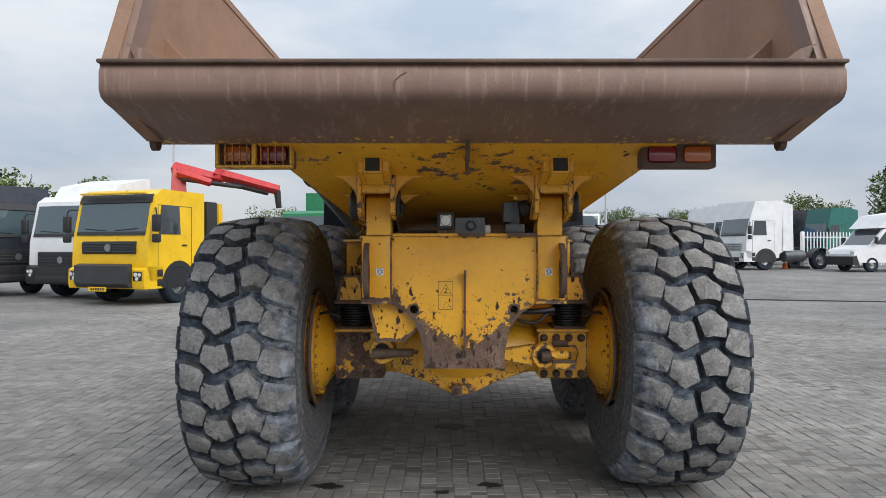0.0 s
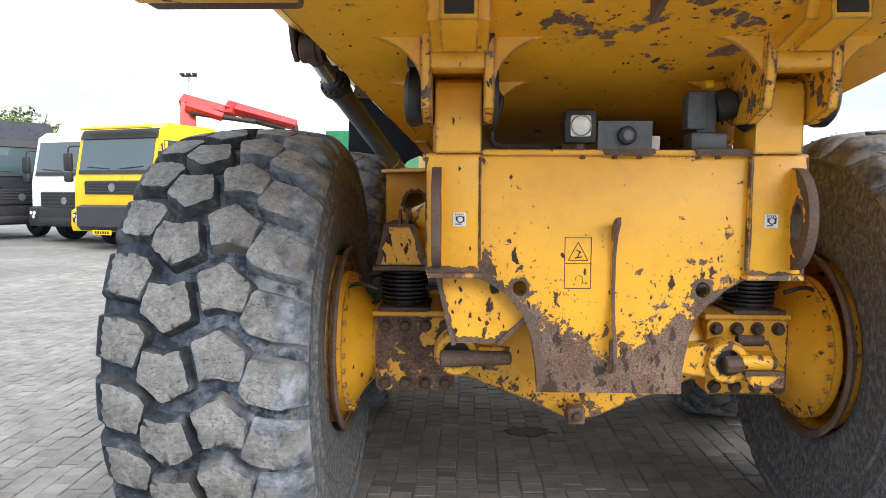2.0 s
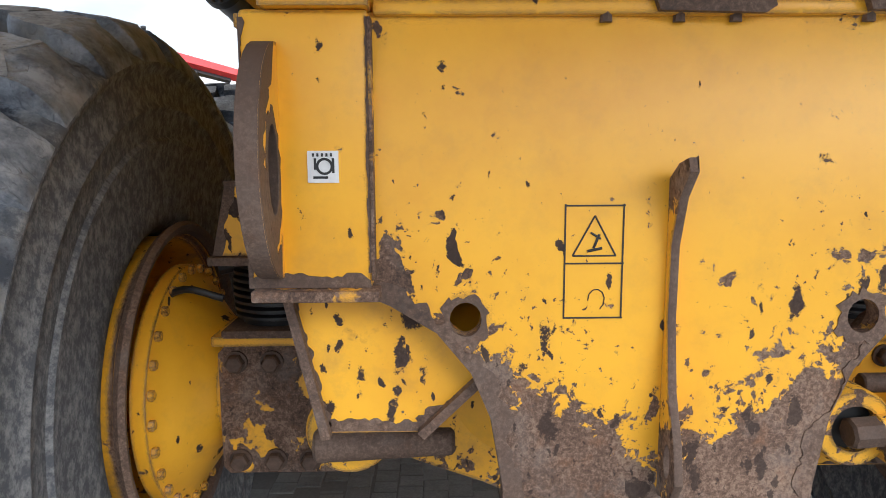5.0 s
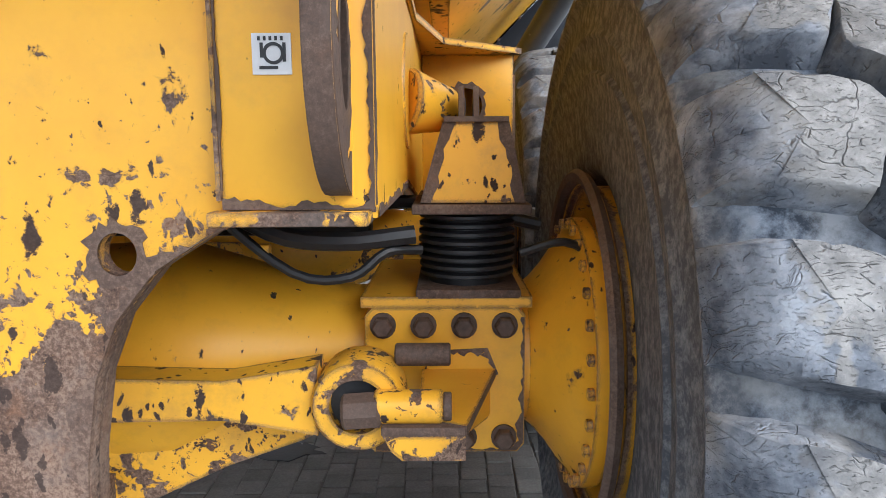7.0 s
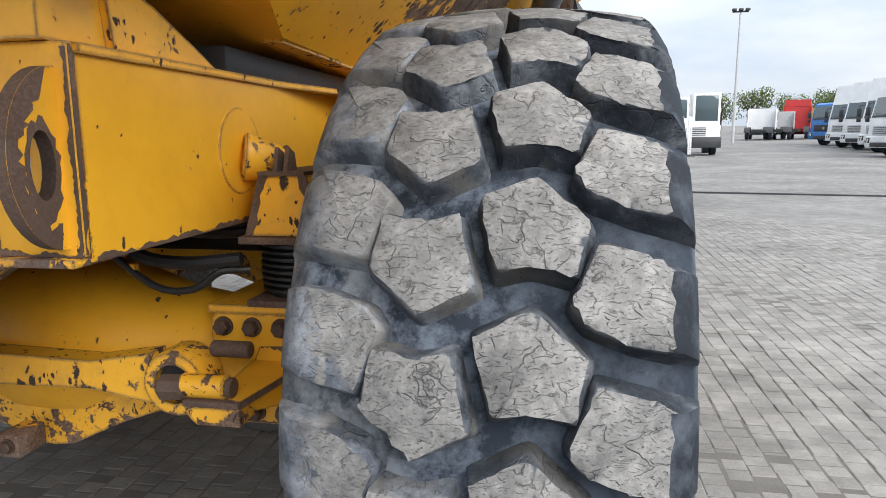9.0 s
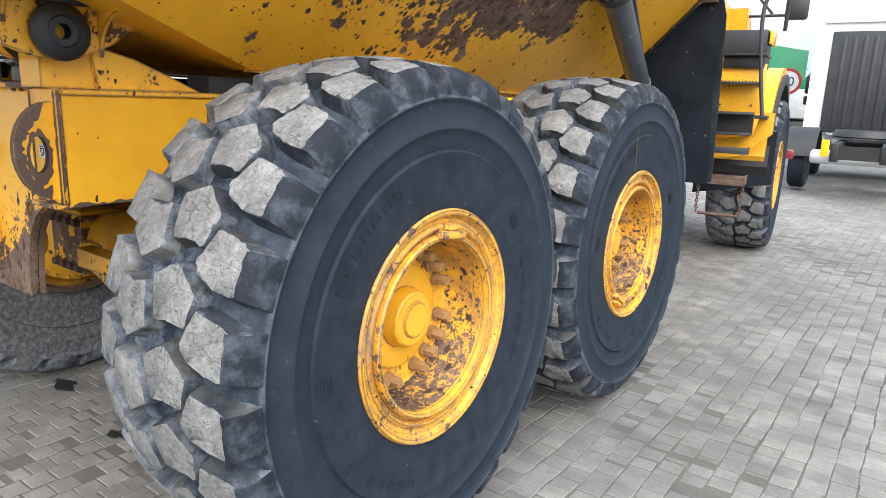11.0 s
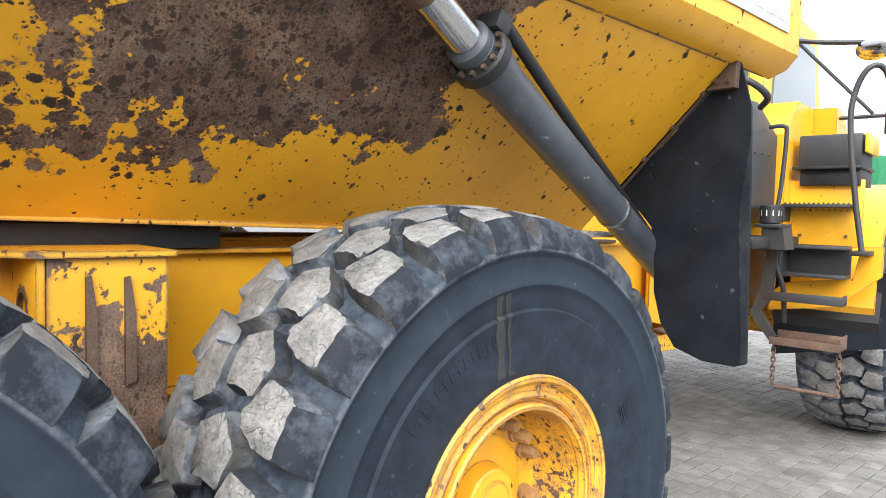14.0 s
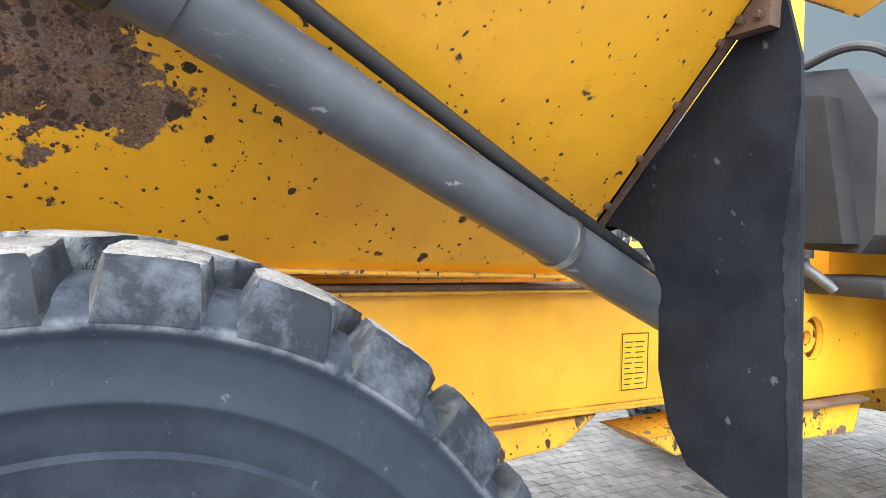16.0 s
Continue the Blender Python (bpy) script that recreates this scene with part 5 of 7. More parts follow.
for s in (1, -1):
    bm = B()
    prism(bm, [(2.50, 2.11), (2.86, 2.80), (7.50, 2.80), (7.50, 2.30), (3.0, 2.30), (2.97, 1.90), (2.90, 1.885), (2.51, 1.985)], "x", s * 1.33, s * 1.39, 0.004)
    part("side_wall", bm, M_RUST_INNER, bed, "rust-brown side wall")
    bm = B()
    prism(bm, [(2.52, 2.12), (2.62, 2.12), (2.98, 2.80), (2.85, 2.80)], "x", s * 1.30, s * 1.395, 0.006)
    part("wall_edge", bm, M_LIP, bed)
    bm = B()
    prism(bm, [(s * 1.17, 2.123), (s * 1.255, 2.185), (s * 1.315, 2.205), (s * 1.272, 2.123)], "y", 2.556, 2.572, 0.002)
    part("corner_gusset", bm, M_LIP, bed, "brown steel gusset on the lip")
    bm = B()
    prism(bm, [(s * 1.30, 2.245), (s * 1.375, 2.275), (s * 1.42, 2.33), (s * 1.425, 2.60), (s * 1.405, 2.63), (s * 1.385, 2.63), (s * 1.385, 2.33)], "y", 2.98, 7.555, 0.020)
    part("side_rail", bm, M_YELLOW_RAIL, bed)
    bm = B()
    prism(bm, [(s * 1.325, 2.802), (s * 1.395, 2.802), (s * 1.395, 2.84), (s * 1.325, 2.84)], "y", 2.98, 7.545, 0.01)
    part("rail_top", bm, M_RUST_INNER, bed)
    bm = B()
    lathe(bm, [(-0.013, 0.0), (-0.013, 0.034), (0.013, 0.034), (0.013, 0.0)], 20, Matrix.Translation((s * 1.372, 2.945, 1.885)))
    part("lip_hook", bm, M_RUST, bed)
    bm = B()
    prism(bm, [(s * 0.90, 1.925), (s * 1.335, 1.925), (s * 1.335, 2.345)], "y", 2.935, 2.948)
    part("corner_plate", bm, M_RUST_INNER, bed, "rust-brown corner plate")
    # lamp cluster
    bm = B()
    box(bm, (s * 0.785, 3.02, 1.785), (s * 1.125, 3.10, 1.905), 0.012)
    lamp = part("tail_lamp", bm, M_RUST, bed, "tail lamp cluster in a worn steel box")
    for a, b, mat, nm in ((0.810, 0.940, M_LENS_RED, "red_lens"), (0.970, 1.100, M_LENS_AMBER, "amber_lens")):
        bm = B()
        box(bm, (s * a, 3.004, 1.808), (s * b, 3.03, 1.884), 0.02)
        part(nm, bm, mat, lamp, "red lens" if "red" in nm else "amber lens")
        if s < 0:
            for k in range(4):
                x = -(a + (b - a) * (k + 0.5) / 4)
                bm = B()
                rod(bm, (x, 2.996, 1.79), (x, 2.996, 1.90), 0.0032, None, 8)
                part("guard_bar", bm, M_YELLOW, lamp)
    if s < 0:
        for x0, x1, z0, z1 in ((-1.128, -0.782, 1.782, 1.796), (-1.128, -0.782, 1.895, 1.909), (-1.128, -1.114, 1.796, 1.895), (-0.796, -0.782, 1.796, 1.895), (-0.965, -0.945, 1.796, 1.895)):
            bm = B()
            box(bm, (x0, 2.99, z0), (x1, 3.03, z1), 0.003)
            part("guard_frame", bm, M_YELLOW, lamp)
    # hinge ears, beam, stub and fins
    bm = B()
    prism(bm, [(3.17, 1.88), (3.19, 1.785), (3.34, 1.745), (3.80, 1.66), (3.80, 1.76)], "x", s * 0.365, s * 0.515, 0.012)
    part("hinge_beam", bm, M_YELLOW, bed)
    bm = B()
    prism(bm, [(3.13, 1.772), (3.30, 1.735), (3.32, 1.83), (3.145, 1.875)], "x", s * 0.395, s * 0.485, 0.006)
    stub = part("tube_stub", bm, M_YELLOW, bed)
    # the stub is solid: a black plate gives the shade of its opening
    bm = B()
    prism(bm, [(3.127, 1.786), (3.136, 1.784), (3.15, 1.857), (3.1395, 1.859)], "x", s * 0.406, s * 0.474)
    part("tube_mouth_shade", bm, M_BLACK, stub, "black plate standing for the shaded tube opening")
    for x in (0.348, 0.515):
        bm = B()
        prism(bm, [(3.36, 1.60), (3.345, 1.66), (3.34, 1.84), (3.80, 1.72), (3.66, 1.62), (3.56, 1.575), (3.45, 1.57)], "x", s * x, s * (x + 0.026), 0.005)
        part("hinge_ear", bm, M_YELLOW_FLAKED, bed)
        out = 1 if x > 0.4 else -1
        x0 = x + (0.026 if out > 0 else 0)
        for y, z, w in ((3.36, 1.80, 0.17), (3.62, 1.725, 0.15)):
            bm = B()
            curve = [(x0 + out * w * (1 - math.cos(radians(9 * k))), z - 0.012 - 0.13 * (1 - math.sin(radians(9 * k)))) for k in range(11)]
            prism(bm, [(s * u, v) for u, v in [(x0, z)] + curve + [(x0 + out * w, z)]], "y", y, y + 0.014)
            part("fin", bm, M_YELLOW, bed)
    bm = B()
    box(bm, (s * 0.372, 3.345, 1.70), (s * 0.517, 3.42, 1.745), 0.006)
    part("hinge_bridge", bm, M_YELLOW, bed)
    bm = B()
    lathe(bm, [(0, 0.022), (0, 0.074), (0.012, 0.080), (0.035, 0.080), (0.045, 0.070), (0.050, 0.045), (0.042, 0.040), (0.042, 0.022)], 36, Matrix.Translation((s * 0.545, 3.50, 1.645)) @ Matrix.Rotation(0 if s > 0 else math.pi, 4, "Z"))
    box(bm, (s * 0.55, 3.44, 1.72), (s * 0.585, 3.60, 1.765), 0.01)
    part("hinge_bush", bm, M_HOSE, bed, "black hinge bush")
    bm = B()
    lathe(bm, [(0, 0.045), (0, 0.085), (0.01, 0.092), (0.022, 0.085), (0.022, 0.045)], 36, Matrix.Translation((s * 0.355, 3.50, 1.645)), closed=True)
    part("hinge_seal", bm, M_HOSE, bed)

# ---------- hoist cylinders ----------
for s in (1, -1):
    top, cap, foot = Vector((s * 1.292, 5.465, 2.172)), Vector((s * 1.2355, 5.735, 2.058)), Vector((s * 0.838, 7.55, 1.346))
    axis = (foot - cap).normalized()
    bm = B()
    rod(bm, cap, foot, 0.067, None, 40, 0.006)
    barrel = part("hoist_cylinder", bm, M_CYL, truck, "grey scratched hydraulic hoist cylinder")
    bm = B()
    rod(bm, cap + axis * 0.02, cap + axis * 0.075, 0.092, None, 40, 0.008)
    gland = part("gland", bm, M_HOSE, barrel, "black bolted gland flange")
    bm = B()
    rod(bm, cap + axis * 0.075, cap + axis * 0.17, 0.078, 0.072, 40, 0.006)
    part("sleeve", bm, M_CYL, barrel)
    bm = B()
    rod(bm, cap - axis * 0.035, cap + axis * 0.02, 0.066, None, 40, 0.010)
    part("wiper_ring", bm, M_CYL, barrel)
    am, _ = along(cap, foot)
    for k in range(14):
        t = k * math.tau / 14
        bm = B()
        p = am @ Vector((0.006, 0.080 * math.cos(t), 0.080 * math.sin(t)))
        rod(bm, p, p + axis * 0.02, 0.008, None, 6)
        part("gland_bolt", bm, M_BOLT, barrel)
    bm = B()
    ep = top - axis * 0.05
    lathe(bm, [(-0.05, 0.03), (-0.05, 0.075), (-0.04, 0.085), (0.04, 0.085), (0.05, 0.075), (0.05, 0.03)], 32, Matrix.Translation(ep), closed=True)
    rod(bm, ep + axis * 0.07, top + axis * 0.07, 0.062, 0.052, 24)
    rod(bm, ep + Vector((-0.09, 0, 0)), ep + Vector((0.09, 0, 0)), 0.034, None, 20, 0.006)
    part("rod_eye", bm, M_RUST, barrel, "rusty rod eye")
    bm = B()
    for k in (-0.075, 0.062):
        prism(bm, [(ep.y - 0.22, ep.z + 0.28), (ep.y - 0.075, ep.z - 0.03), (ep.y, ep.z - 0.08), (ep.y + 0.075, ep.z - 0.03), (ep.y + 0.22, ep.z + 0.28)], "x", ep.x + k - 0.012, ep.x + k + 0.012, 0.004)
    part("cylinder_bracket", bm, M_RUST, bed)
    bm = B()
    rod(bm, top, cap, 0.05, None, 32)
    part("piston_rod", bm, M_CHROME, barrel, "chrome piston rod")
    bm = B()
    rod(bm, cap.lerp(foot, 0.599) - axis * 0.012, cap.lerp(foot, 0.599) + axis * 0.012, 0.0715, None, 36)
    part("band", bm, M_STEEL, barrel, "steel band")
    bm = B()
    pipe(bm, [(s * 1.262, 5.84, 2.135), (s * 1.160, 6.24, 1.962), (s * 1.035, 6.74, 1.752), (s * 0.907, 7.241, 1.556), (s * 0.86, 7.40, 1.49)], 0.019, 12)
    part("hose", bm, M_HOSE, barrel, "black hydraulic hose")
    bm = B()
    box(bm, (-0.045, -0.028, -0.028), (0.045, 0.028, 0.028), 0.006, Matrix.Translation((s * 1.255, 5.80, 2.125)) @ Matrix.Rotation(radians(-22), 4, "X"))
    rod(bm, (s * 1.235, 5.79, 2.05), (s * 1.255, 5.80, 2.115), 0.020, None, 14)
    part("port_block", bm, M_HOSE, barrel, "black port block")
    bm = B()
    prism(bm, [(s * 1.325, 2.27), (s * 1.38, 2.07), (s * 1.388, 1.89), (s * 1.41, 1.02), (s * 1.36, 1.0), (s * 1.22, 1.0), (s * 1.09, 1.04), (s * 1.02, 1.14), (s * 0.98, 1.28), (s * 0.974, 1.48), (s * 0.955, 1.57), (s * 0.89, 1.64), (s * 0.80, 1.68), (s * 0.72, 1.69), (s * 0.72, 1.66), (s * 0.95, 1.89), (s * 1.20, 2.14), (s * 1.30, 2.24)], "y", 7.20, 7.212)
    flap = part("mud_flap", bm, M_FLAP, truck, "black rubber mud flap, scuffed")
    bm = B()
    q = random.Random(17)
    inner = [(1.3835 + 0.0235 * t - (0.030 + 0.008 * math.sin(5 * t) + q.uniform(-0.005, 0.005)) * min(1.0, 3.2 * t), 1.95 - 0.93 * t) for t in [j / 60 for j in range(61)]]
    prism(bm, [(s * 1.3855, 1.95), (s * 1.409, 1.021)] + [(s * x, z) for x, z in reversed(inner)], "y", 7.1965, 7.2005)
    part("scuffed_edge", bm, M_FLAP_EDGE, flap, "pale scuffed edge of the flap")
    bm = B()
    prism(bm, [(s * 0.72, 1.655), (s * 0.735, 1.69), (s * 1.16, 2.12), (s * 1.20, 2.15), (s * 1.325, 2.15), (s * 1.33, 2.275), (s * 1.30, 2.275), (s * 1.27, 2.22), (s * 0.76, 1.70)], "y", 7.160, 7.199, 0.002)
    strip = part("clamp_strip", bm, M_RUST, flap, "rusty clamp strip")
    bolt = bolt_mesh("bolt", 0.011, 0.014, M_BOLT)
    for x, z in ((0.80, 1.745), (0.93, 1.875), (1.06, 2.005), (1.19, 2.14), (1.25, 2.18), (1.30, 2.18)):
        placed("bolt", bolt, flap, Matrix.Translation((s * x, 7.16, z)) @ Matrix.Rotation(-math.pi / 2, 4, "Z"))

# ---------- equipment on the tail plate ----------
bm = B()
box(bm, (-0.142, 3.500, 1.520), (-0.050, 3.555, 1.616), 0.010)
lampw = part("work_lamp", bm, M_BLACK, truck, "square work lamp in a black housing")
bm = B()
box(bm, (-0.127, 3.494, 1.537), (-0.065, 3.51, 1.601), 0.010)
part("lens", bm, M_LENS_CLEAR, lampw, "clear ribbed lens")
bm = B()
lathe(bm, [(-0.002, 0.026), (-0.0035, 0.028), (-0.002, 0.030)], 28, Matrix.Translation((-0.096, 3.4945, 1.569)) @ Matrix.Rotation(math.pi / 2, 4, "Z"), closed=True)
part("reflector_ring", bm, M_CHROME, lampw)
bm = B()
rod(bm, (-0.095, 3.53, 1.500), (-0.095, 3.53, 1.53), 0.014)
part("stem", bm, M_RUST, lampw)
bm = B()
prism(bm, [(3.51, 1.502), (3.60, 1.502), (3.60, 1.508), (3.516, 1.508), (3.516, 1.575), (3.60, 1.578), (3.60, 1.584), (3.51, 1.584)], "x", -0.045, 0.108, 0.0)
camb = part("reversing_camera", bm, M_ALU, truck, "reversing camera in a grey steel bracket")
bm = B()
rod(bm, (0.035, 3.49, 1.542), (0.035, 3.56, 1.542), 0.026, None, 28, 0.004)
part("camera_body", bm, M_BLACK, camb, "black camera")
bm = B()
rod(bm, (0.035, 3.486, 1.542), (0.035, 3.492, 1.542), 0.014, None, 20)
part("camera_lens", bm, M_GLASS, camb)
bm = B()
box(bm, (0.112, 3.55, 1.503), (0.142, 3.58, 1.545), 0.003)
part("sticker_block", bm, M_STICKER, truck, "small white labelled block")
bm = B()
box(bm, (0.205, 3.51, 1.56), (0.265, 3.57, 1.668), 0.010)
box(bm, (0.235, 3.52, 1.535), (0.295, 3.58, 1.672), 0.012)
valve = part("hinge_valve", bm, M_ALU, truck, "grey cast valve beside the hinge")
bm = B()
box(bm, (0.215, 3.50, 1.503), (0.318, 3.575, 1.552), 0.008)
part("valve_foot", bm, M_ALU, valve)
bm = B()
rod(bm, (0.262, 3.545, 1.69), (0.285, 3.545, 1.69), 0.013)
part("yellow_cap", bm, M_TRUCKYELLOW, valve, "bright yellow cap")
bm = B()
rod(bm, (0.29, 3.545, 1.625), (0.345, 3.545, 1.64), 0.045, None, 24, 0.006)
part("rotor", bm, M_BLACK, valve)
bm = B()
pipe(bm, [(-0.14, 3.57, 1.51), (-0.24, 3.56, 1.512), (-0.33, 3.55, 1.515), (-0.345, 3.54, 1.56), (-0.32, 3.54, 1.64), (-0.34, 3.55, 1.68)], 0.009, 8)
part("cable", bm, M_HOSE, truck, "black cable")
for x in (-0.09, 0.0, 0.07, 0.235, 0.29):
    bm = B()
    rod(bm, (x, 3.497, 1.476), (x, 3.497, 1.50), 0.008, 0.006, 8)
    part("stud", bm, M_RUST, truck)
for x0, x1 in ((-0.035, 0.112), (0.222, 0.415)):
    bm = B()
    prism(bm, [(x0, 1.503), (x0 + 0.006, 1.487), (x1 - 0.012, 1.484), (x1, 1.492), (x1 - 0.004, 1.504)], "y", 3.478, 3.489, 0.002)
    part("bracket_strip", bm, M_RUST, truck, "rusty bracket strip")
# stickers and the warning sign
for s in (1, -1):
    bm = B()
    box(bm, (s * 0.438 - 0.019, 3.4775, 1.283), (s * 0.438 + 0.019, 3.482, 1.322))
    st = part("sticker", bm, M_STICKER, truck, "white tie-down sticker")
    bm = B()
    for k in range(5):
        box(bm, (s * 0.438 - 0.013 + 0.0055 * k, 3.4765, 1.315), (s * 0.438 - 0.0105 + 0.0055 * k, 3.478, 1.319))
    lathe(bm, [(-0.0006, 0.0075), (-0.0006, 0.0105), (0.0006, 0.0105), (0.0006, 0.0075)], 20, Matrix.Translation((s * 0.438 + 0.002, 3.4768, 1.303)) @ Matrix.Rotation(math.pi / 2, 4, "Z"), closed=True)
    box(bm, (s * 0.438 - 0.011, 3.4765, 1.299), (s * 0.438 - 0.008, 3.478, 1.313))
    box(bm, (s * 0.438 + 0.011, 3.4765, 1.295), (s * 0.438 + 0.014, 3.478, 1.313))
    box(bm, (s * 0.438 - 0.012, 3.4765, 1.288), (s * 0.438 + 0.006, 3.478, 1.291))
    part("print", bm, M_BLACK, st)
bm = B()
for x in (-0.135, -0.060):
    box(bm, (x, 3.4988, 1.103), (x + 0.002, 3.501, 1.253))
for z in (1.103, 1.175, 1.250):
    box(bm, (-0.135, 3.4987, z), (-0.057, 3.501, z + 0.002))
tri_pts = [(-0.124, 1.186), (-0.068, 1.186), (-0.096, 1.238)]
for (x0, z0), (x1, z1) in zip(tri_pts, tri_pts[1:] + tri_pts[:1]):
    rod(bm, (x0, 3.4995, z0), (x1, 3.4998, z1), 0.0012, None, 6)
rod(bm, (-0.105, 3.4995, 1.192), (-0.086, 3.4995, 1.196), 0.002, None, 6)
rod(bm, (-0.097, 3.4995, 1.196), (-0.090, 3.4995, 1.214), 0.0018, None, 6)
rod(bm, (-0.101, 3.4995, 1.216), (-0.088, 3.4995, 1.208), 0.0016, None, 6)
for k in range(7):
    a = radians(-60 + 35 * k)
    rod(bm, (-0.092 + 0.011 * math.cos(a), 3.4995, 1.128 + 0.014 * math.sin(a)), (-0.092 + 0.011 * math.cos(a + 0.6), 3.4995, 1.128 + 0.014 * math.sin(a + 0.6)), 0.0008, None, 5)
part("warning_sign", bm, M_BLACK, truck, "faded black warning sign with a triangle", 0)

# ---------- the dump truck: front unit, turned a little to the left ----------
def fpart(name, bm, mat, label="", parent=None):
    bmesh.ops.transform(bm, matrix=ARTIC, verts=bm.verts)
    return part(name, bm, mat, parent or truck, label)


LADDER = Matrix.Translation((1.0, 9.15, 0)) @ Matrix.Rotation(radians(6), 4, "Z")


def lpart(name, bm, mat, label="", parent=None):
    bmesh.ops.transform(bm, matrix=LADDER, verts=bm.verts)
    return part(name, bm, mat, parent or truck, label)


# hitch and frame
bm = B()
prism(bm, [(7.95, 1.02), (8.15, 0.97), (9.30, 0.97), (9.30, 1.46), (7.95, 1.46)], "x", 0.50, 0.53, 0.006, [(8.62, 1.24, 0.075, 0.095)])
prism(bm, [(7.95, 1.02), (8.15, 0.97), (9.30, 0.97), (9.30, 1.46), (7.95, 1.46)], "x", -0.53, -0.50, 0.006)
box(bm, (-0.5, 7.95, 1.40), (0.5, 9.3, 1.455), 0.01)
box(bm, (-0.35, 7.5, 1.05), (0.35, 8.3, 1.42), 0.03)
part("hitch_frame", bm, M_YELLOW_CLEAN, truck)
bm = B()
lathe(bm, [(0, 0.03), (0, 0.07), (0.03, 0.07), (0.03, 0.03)], 28, Matrix.Translation((0.47, 8.62, 1.24)), closed=True)
part("hitch_ring", bm, M_YELLOW_WORN, truck)
bm = B()
prism(bm, [(7.6, 0.92), (7.75, 0.84), (8.9, 0.80), (8.95, 0.93), (8.7, 0.945)], "x", 0.30, 0.56, 0.01)
prism(bm, [(6.7, 0.98), (6.85, 0.86), (7.3, 0.90), (7.45, 1.0)], "x", 0.25, 0.45, 0.01)
part("hitch_lower", bm, M_YELLOW_WORN, truck)
bm = B()
box(bm, (0.52, 8.02, 0.945), (0.60, 8.95, 0.965), 0.006)
part("hitch_lip", bm, M_RUST, truck)
bm = B()
box(bm, (-0.45, 9.2, 0.90), (0.45, 11.6, 1.45), 0.02)
fpart("front_frame", bm, M_YELLOW_CLEAN)
bm = B()
half = [(0.0, 0.2), (0.2, 0.19), (0.35, 0.13), (0.75, 0.14), (0.88, 0.28), (0.92, 0.29), (0.92, 0.1)]
lathe(bm, [(-u, r) for u, r in reversed(half)] + half[1:], 40, Matrix.Translation((0, FRONT_Y, Z_AXLE)))
fpart("front_axle", bm, M_YELLOW_WORN)
# grey tank behind the cab
bm = B()
prism(bm, [(0.30, 1.64), (0.70, 1.62), (0.755, 1.70), (0.755, 2.18), (0.62, 2.42), (0.30, 2.46)], "y", 8.66, 9.10, 0.015)
tank = part("grey_tank", bm, M_GREY, truck, "dark grey steel tank behind the cab")
bm = B()
prism(bm, [(0.35, 1.66), (0.70, 1.66), (0.60, 2.29), (0.35, 2.33)], "y", 8.53, 8.66, 0.01)
part("tank_front", bm, M_BLACK, tank)
bolt = bolt_mesh("bolt", 0.009, 0.010, M_BOLT)
for y in (8.76, 8.87, 8.98):
    placed("bolt", bolt, tank, Matrix.Translation((0.755, y, 2.05)))
bm = B()
pipe(bm, [(0.75, 8.98, 2.23), (0.84, 8.98, 2.23), (0.855, 8.99, 2.18), (0.845, 8.99, 1.95), (0.825, 8.99, 1.74), (0.80, 8.98, 1.69), (0.74, 8.98, 1.69)], 0.014, 10)
part("grab_handle", bm, M_GREY, tank)
bm = B()
pipe(bm, [(0.45, 8.62, 2.46), (0.62, 8.62, 2.50), (0.74, 8.66, 2.48), (0.80, 8.80, 2.40), (0.70, 8.95, 2.36)], 0.022, 10)
part("top_rail", bm, M_GREY, tank)
bm = B()
pipe(bm, [(0.55, 8.50, 1.62), (0.56, 8.50, 1.56), (0.60, 8.52, 1.52), (0.66, 8.56, 1.46)], 0.024, 12)
part("pipe_elbow", bm, M_ALU, truck)
bm = B()
rod(bm, (0.585, 8.46, 1.595), (0.585, 8.46, 1.63), 0.034, None, 16)
box(bm, (0.40, 8.55, 1.44), (0.86, 9.3, 1.52), 0.02)
part("pump_block", bm, M_BLACK, truck)
# filter on its bracket
bm = B()
rod(bm, (0.83, 8.86, 1.60), (0.83, 8.86, 1.72), 0.062, None, 28, 0.008)
filt = part("oil_filter", bm, M_BLACK, truck, "black filter canister")
bm = B()
lathe(bm, [(0.05, 0.0628), (0.085, 0.0628)], 10, Matrix.Translation((0.83, 8.86, 1.60)) @ Matrix.Rotation(-math.pi / 2, 4, "Y"))
part("filter_label", bm, M_STICKER, filt, "white label")
bm = B()
box(bm, (0.76, 8.78, 1.575), (0.92, 8.98, 1.60), 0.006)
prism(bm, [(0.80, 1.575), (0.93, 1.575), (0.95, 1.44), (0.84, 1.44)], "y", 8.80, 8.95, 0.008)
part("filter_bracket", bm, M_GREY, filt)
# ladder
bm = B()
box(bm, (-0.15, 0.12, 1.985), (0.22, 0.50, 2.195), 0.012)
st = lpart("step_box", bm, M_GREY, "dark grey step box")
bm = B()
box(bm, (-0.17, 0.05, 1.965), (0.235, 0.5, 1.985), 0.004)
box(bm, (-0.13, 0.10, 1.86), (0.22, 0.5, 1.965), 0.006)
lpart("tread", bm, M_BLACK, "", st)
bm = B()
box(bm, (0.235, 0.10, 2.07), (0.255, 0.5, 2.19), 0.004)
lpart("marker", bm, M_TRUCKYELLOW, "yellow marker", st)
bm = B()
box(bm, (-0.22, 0.14, 1.46), (0.24, 0.17, 1.90), 0.005)
pan = lpart("step_panel", bm, M_YELLOW_CLEAN, "yellow step panel with holes")
for k in range(11):
    bm = B()
    rod(bm, (-0.17 + 0.036 * k, 0.137, 1.70), (-0.17 + 0.036 * k, 0.142, 1.70), 0.009, None, 8)
    lpart("hole", bm, M_YELLOW_WORN, "", pan)
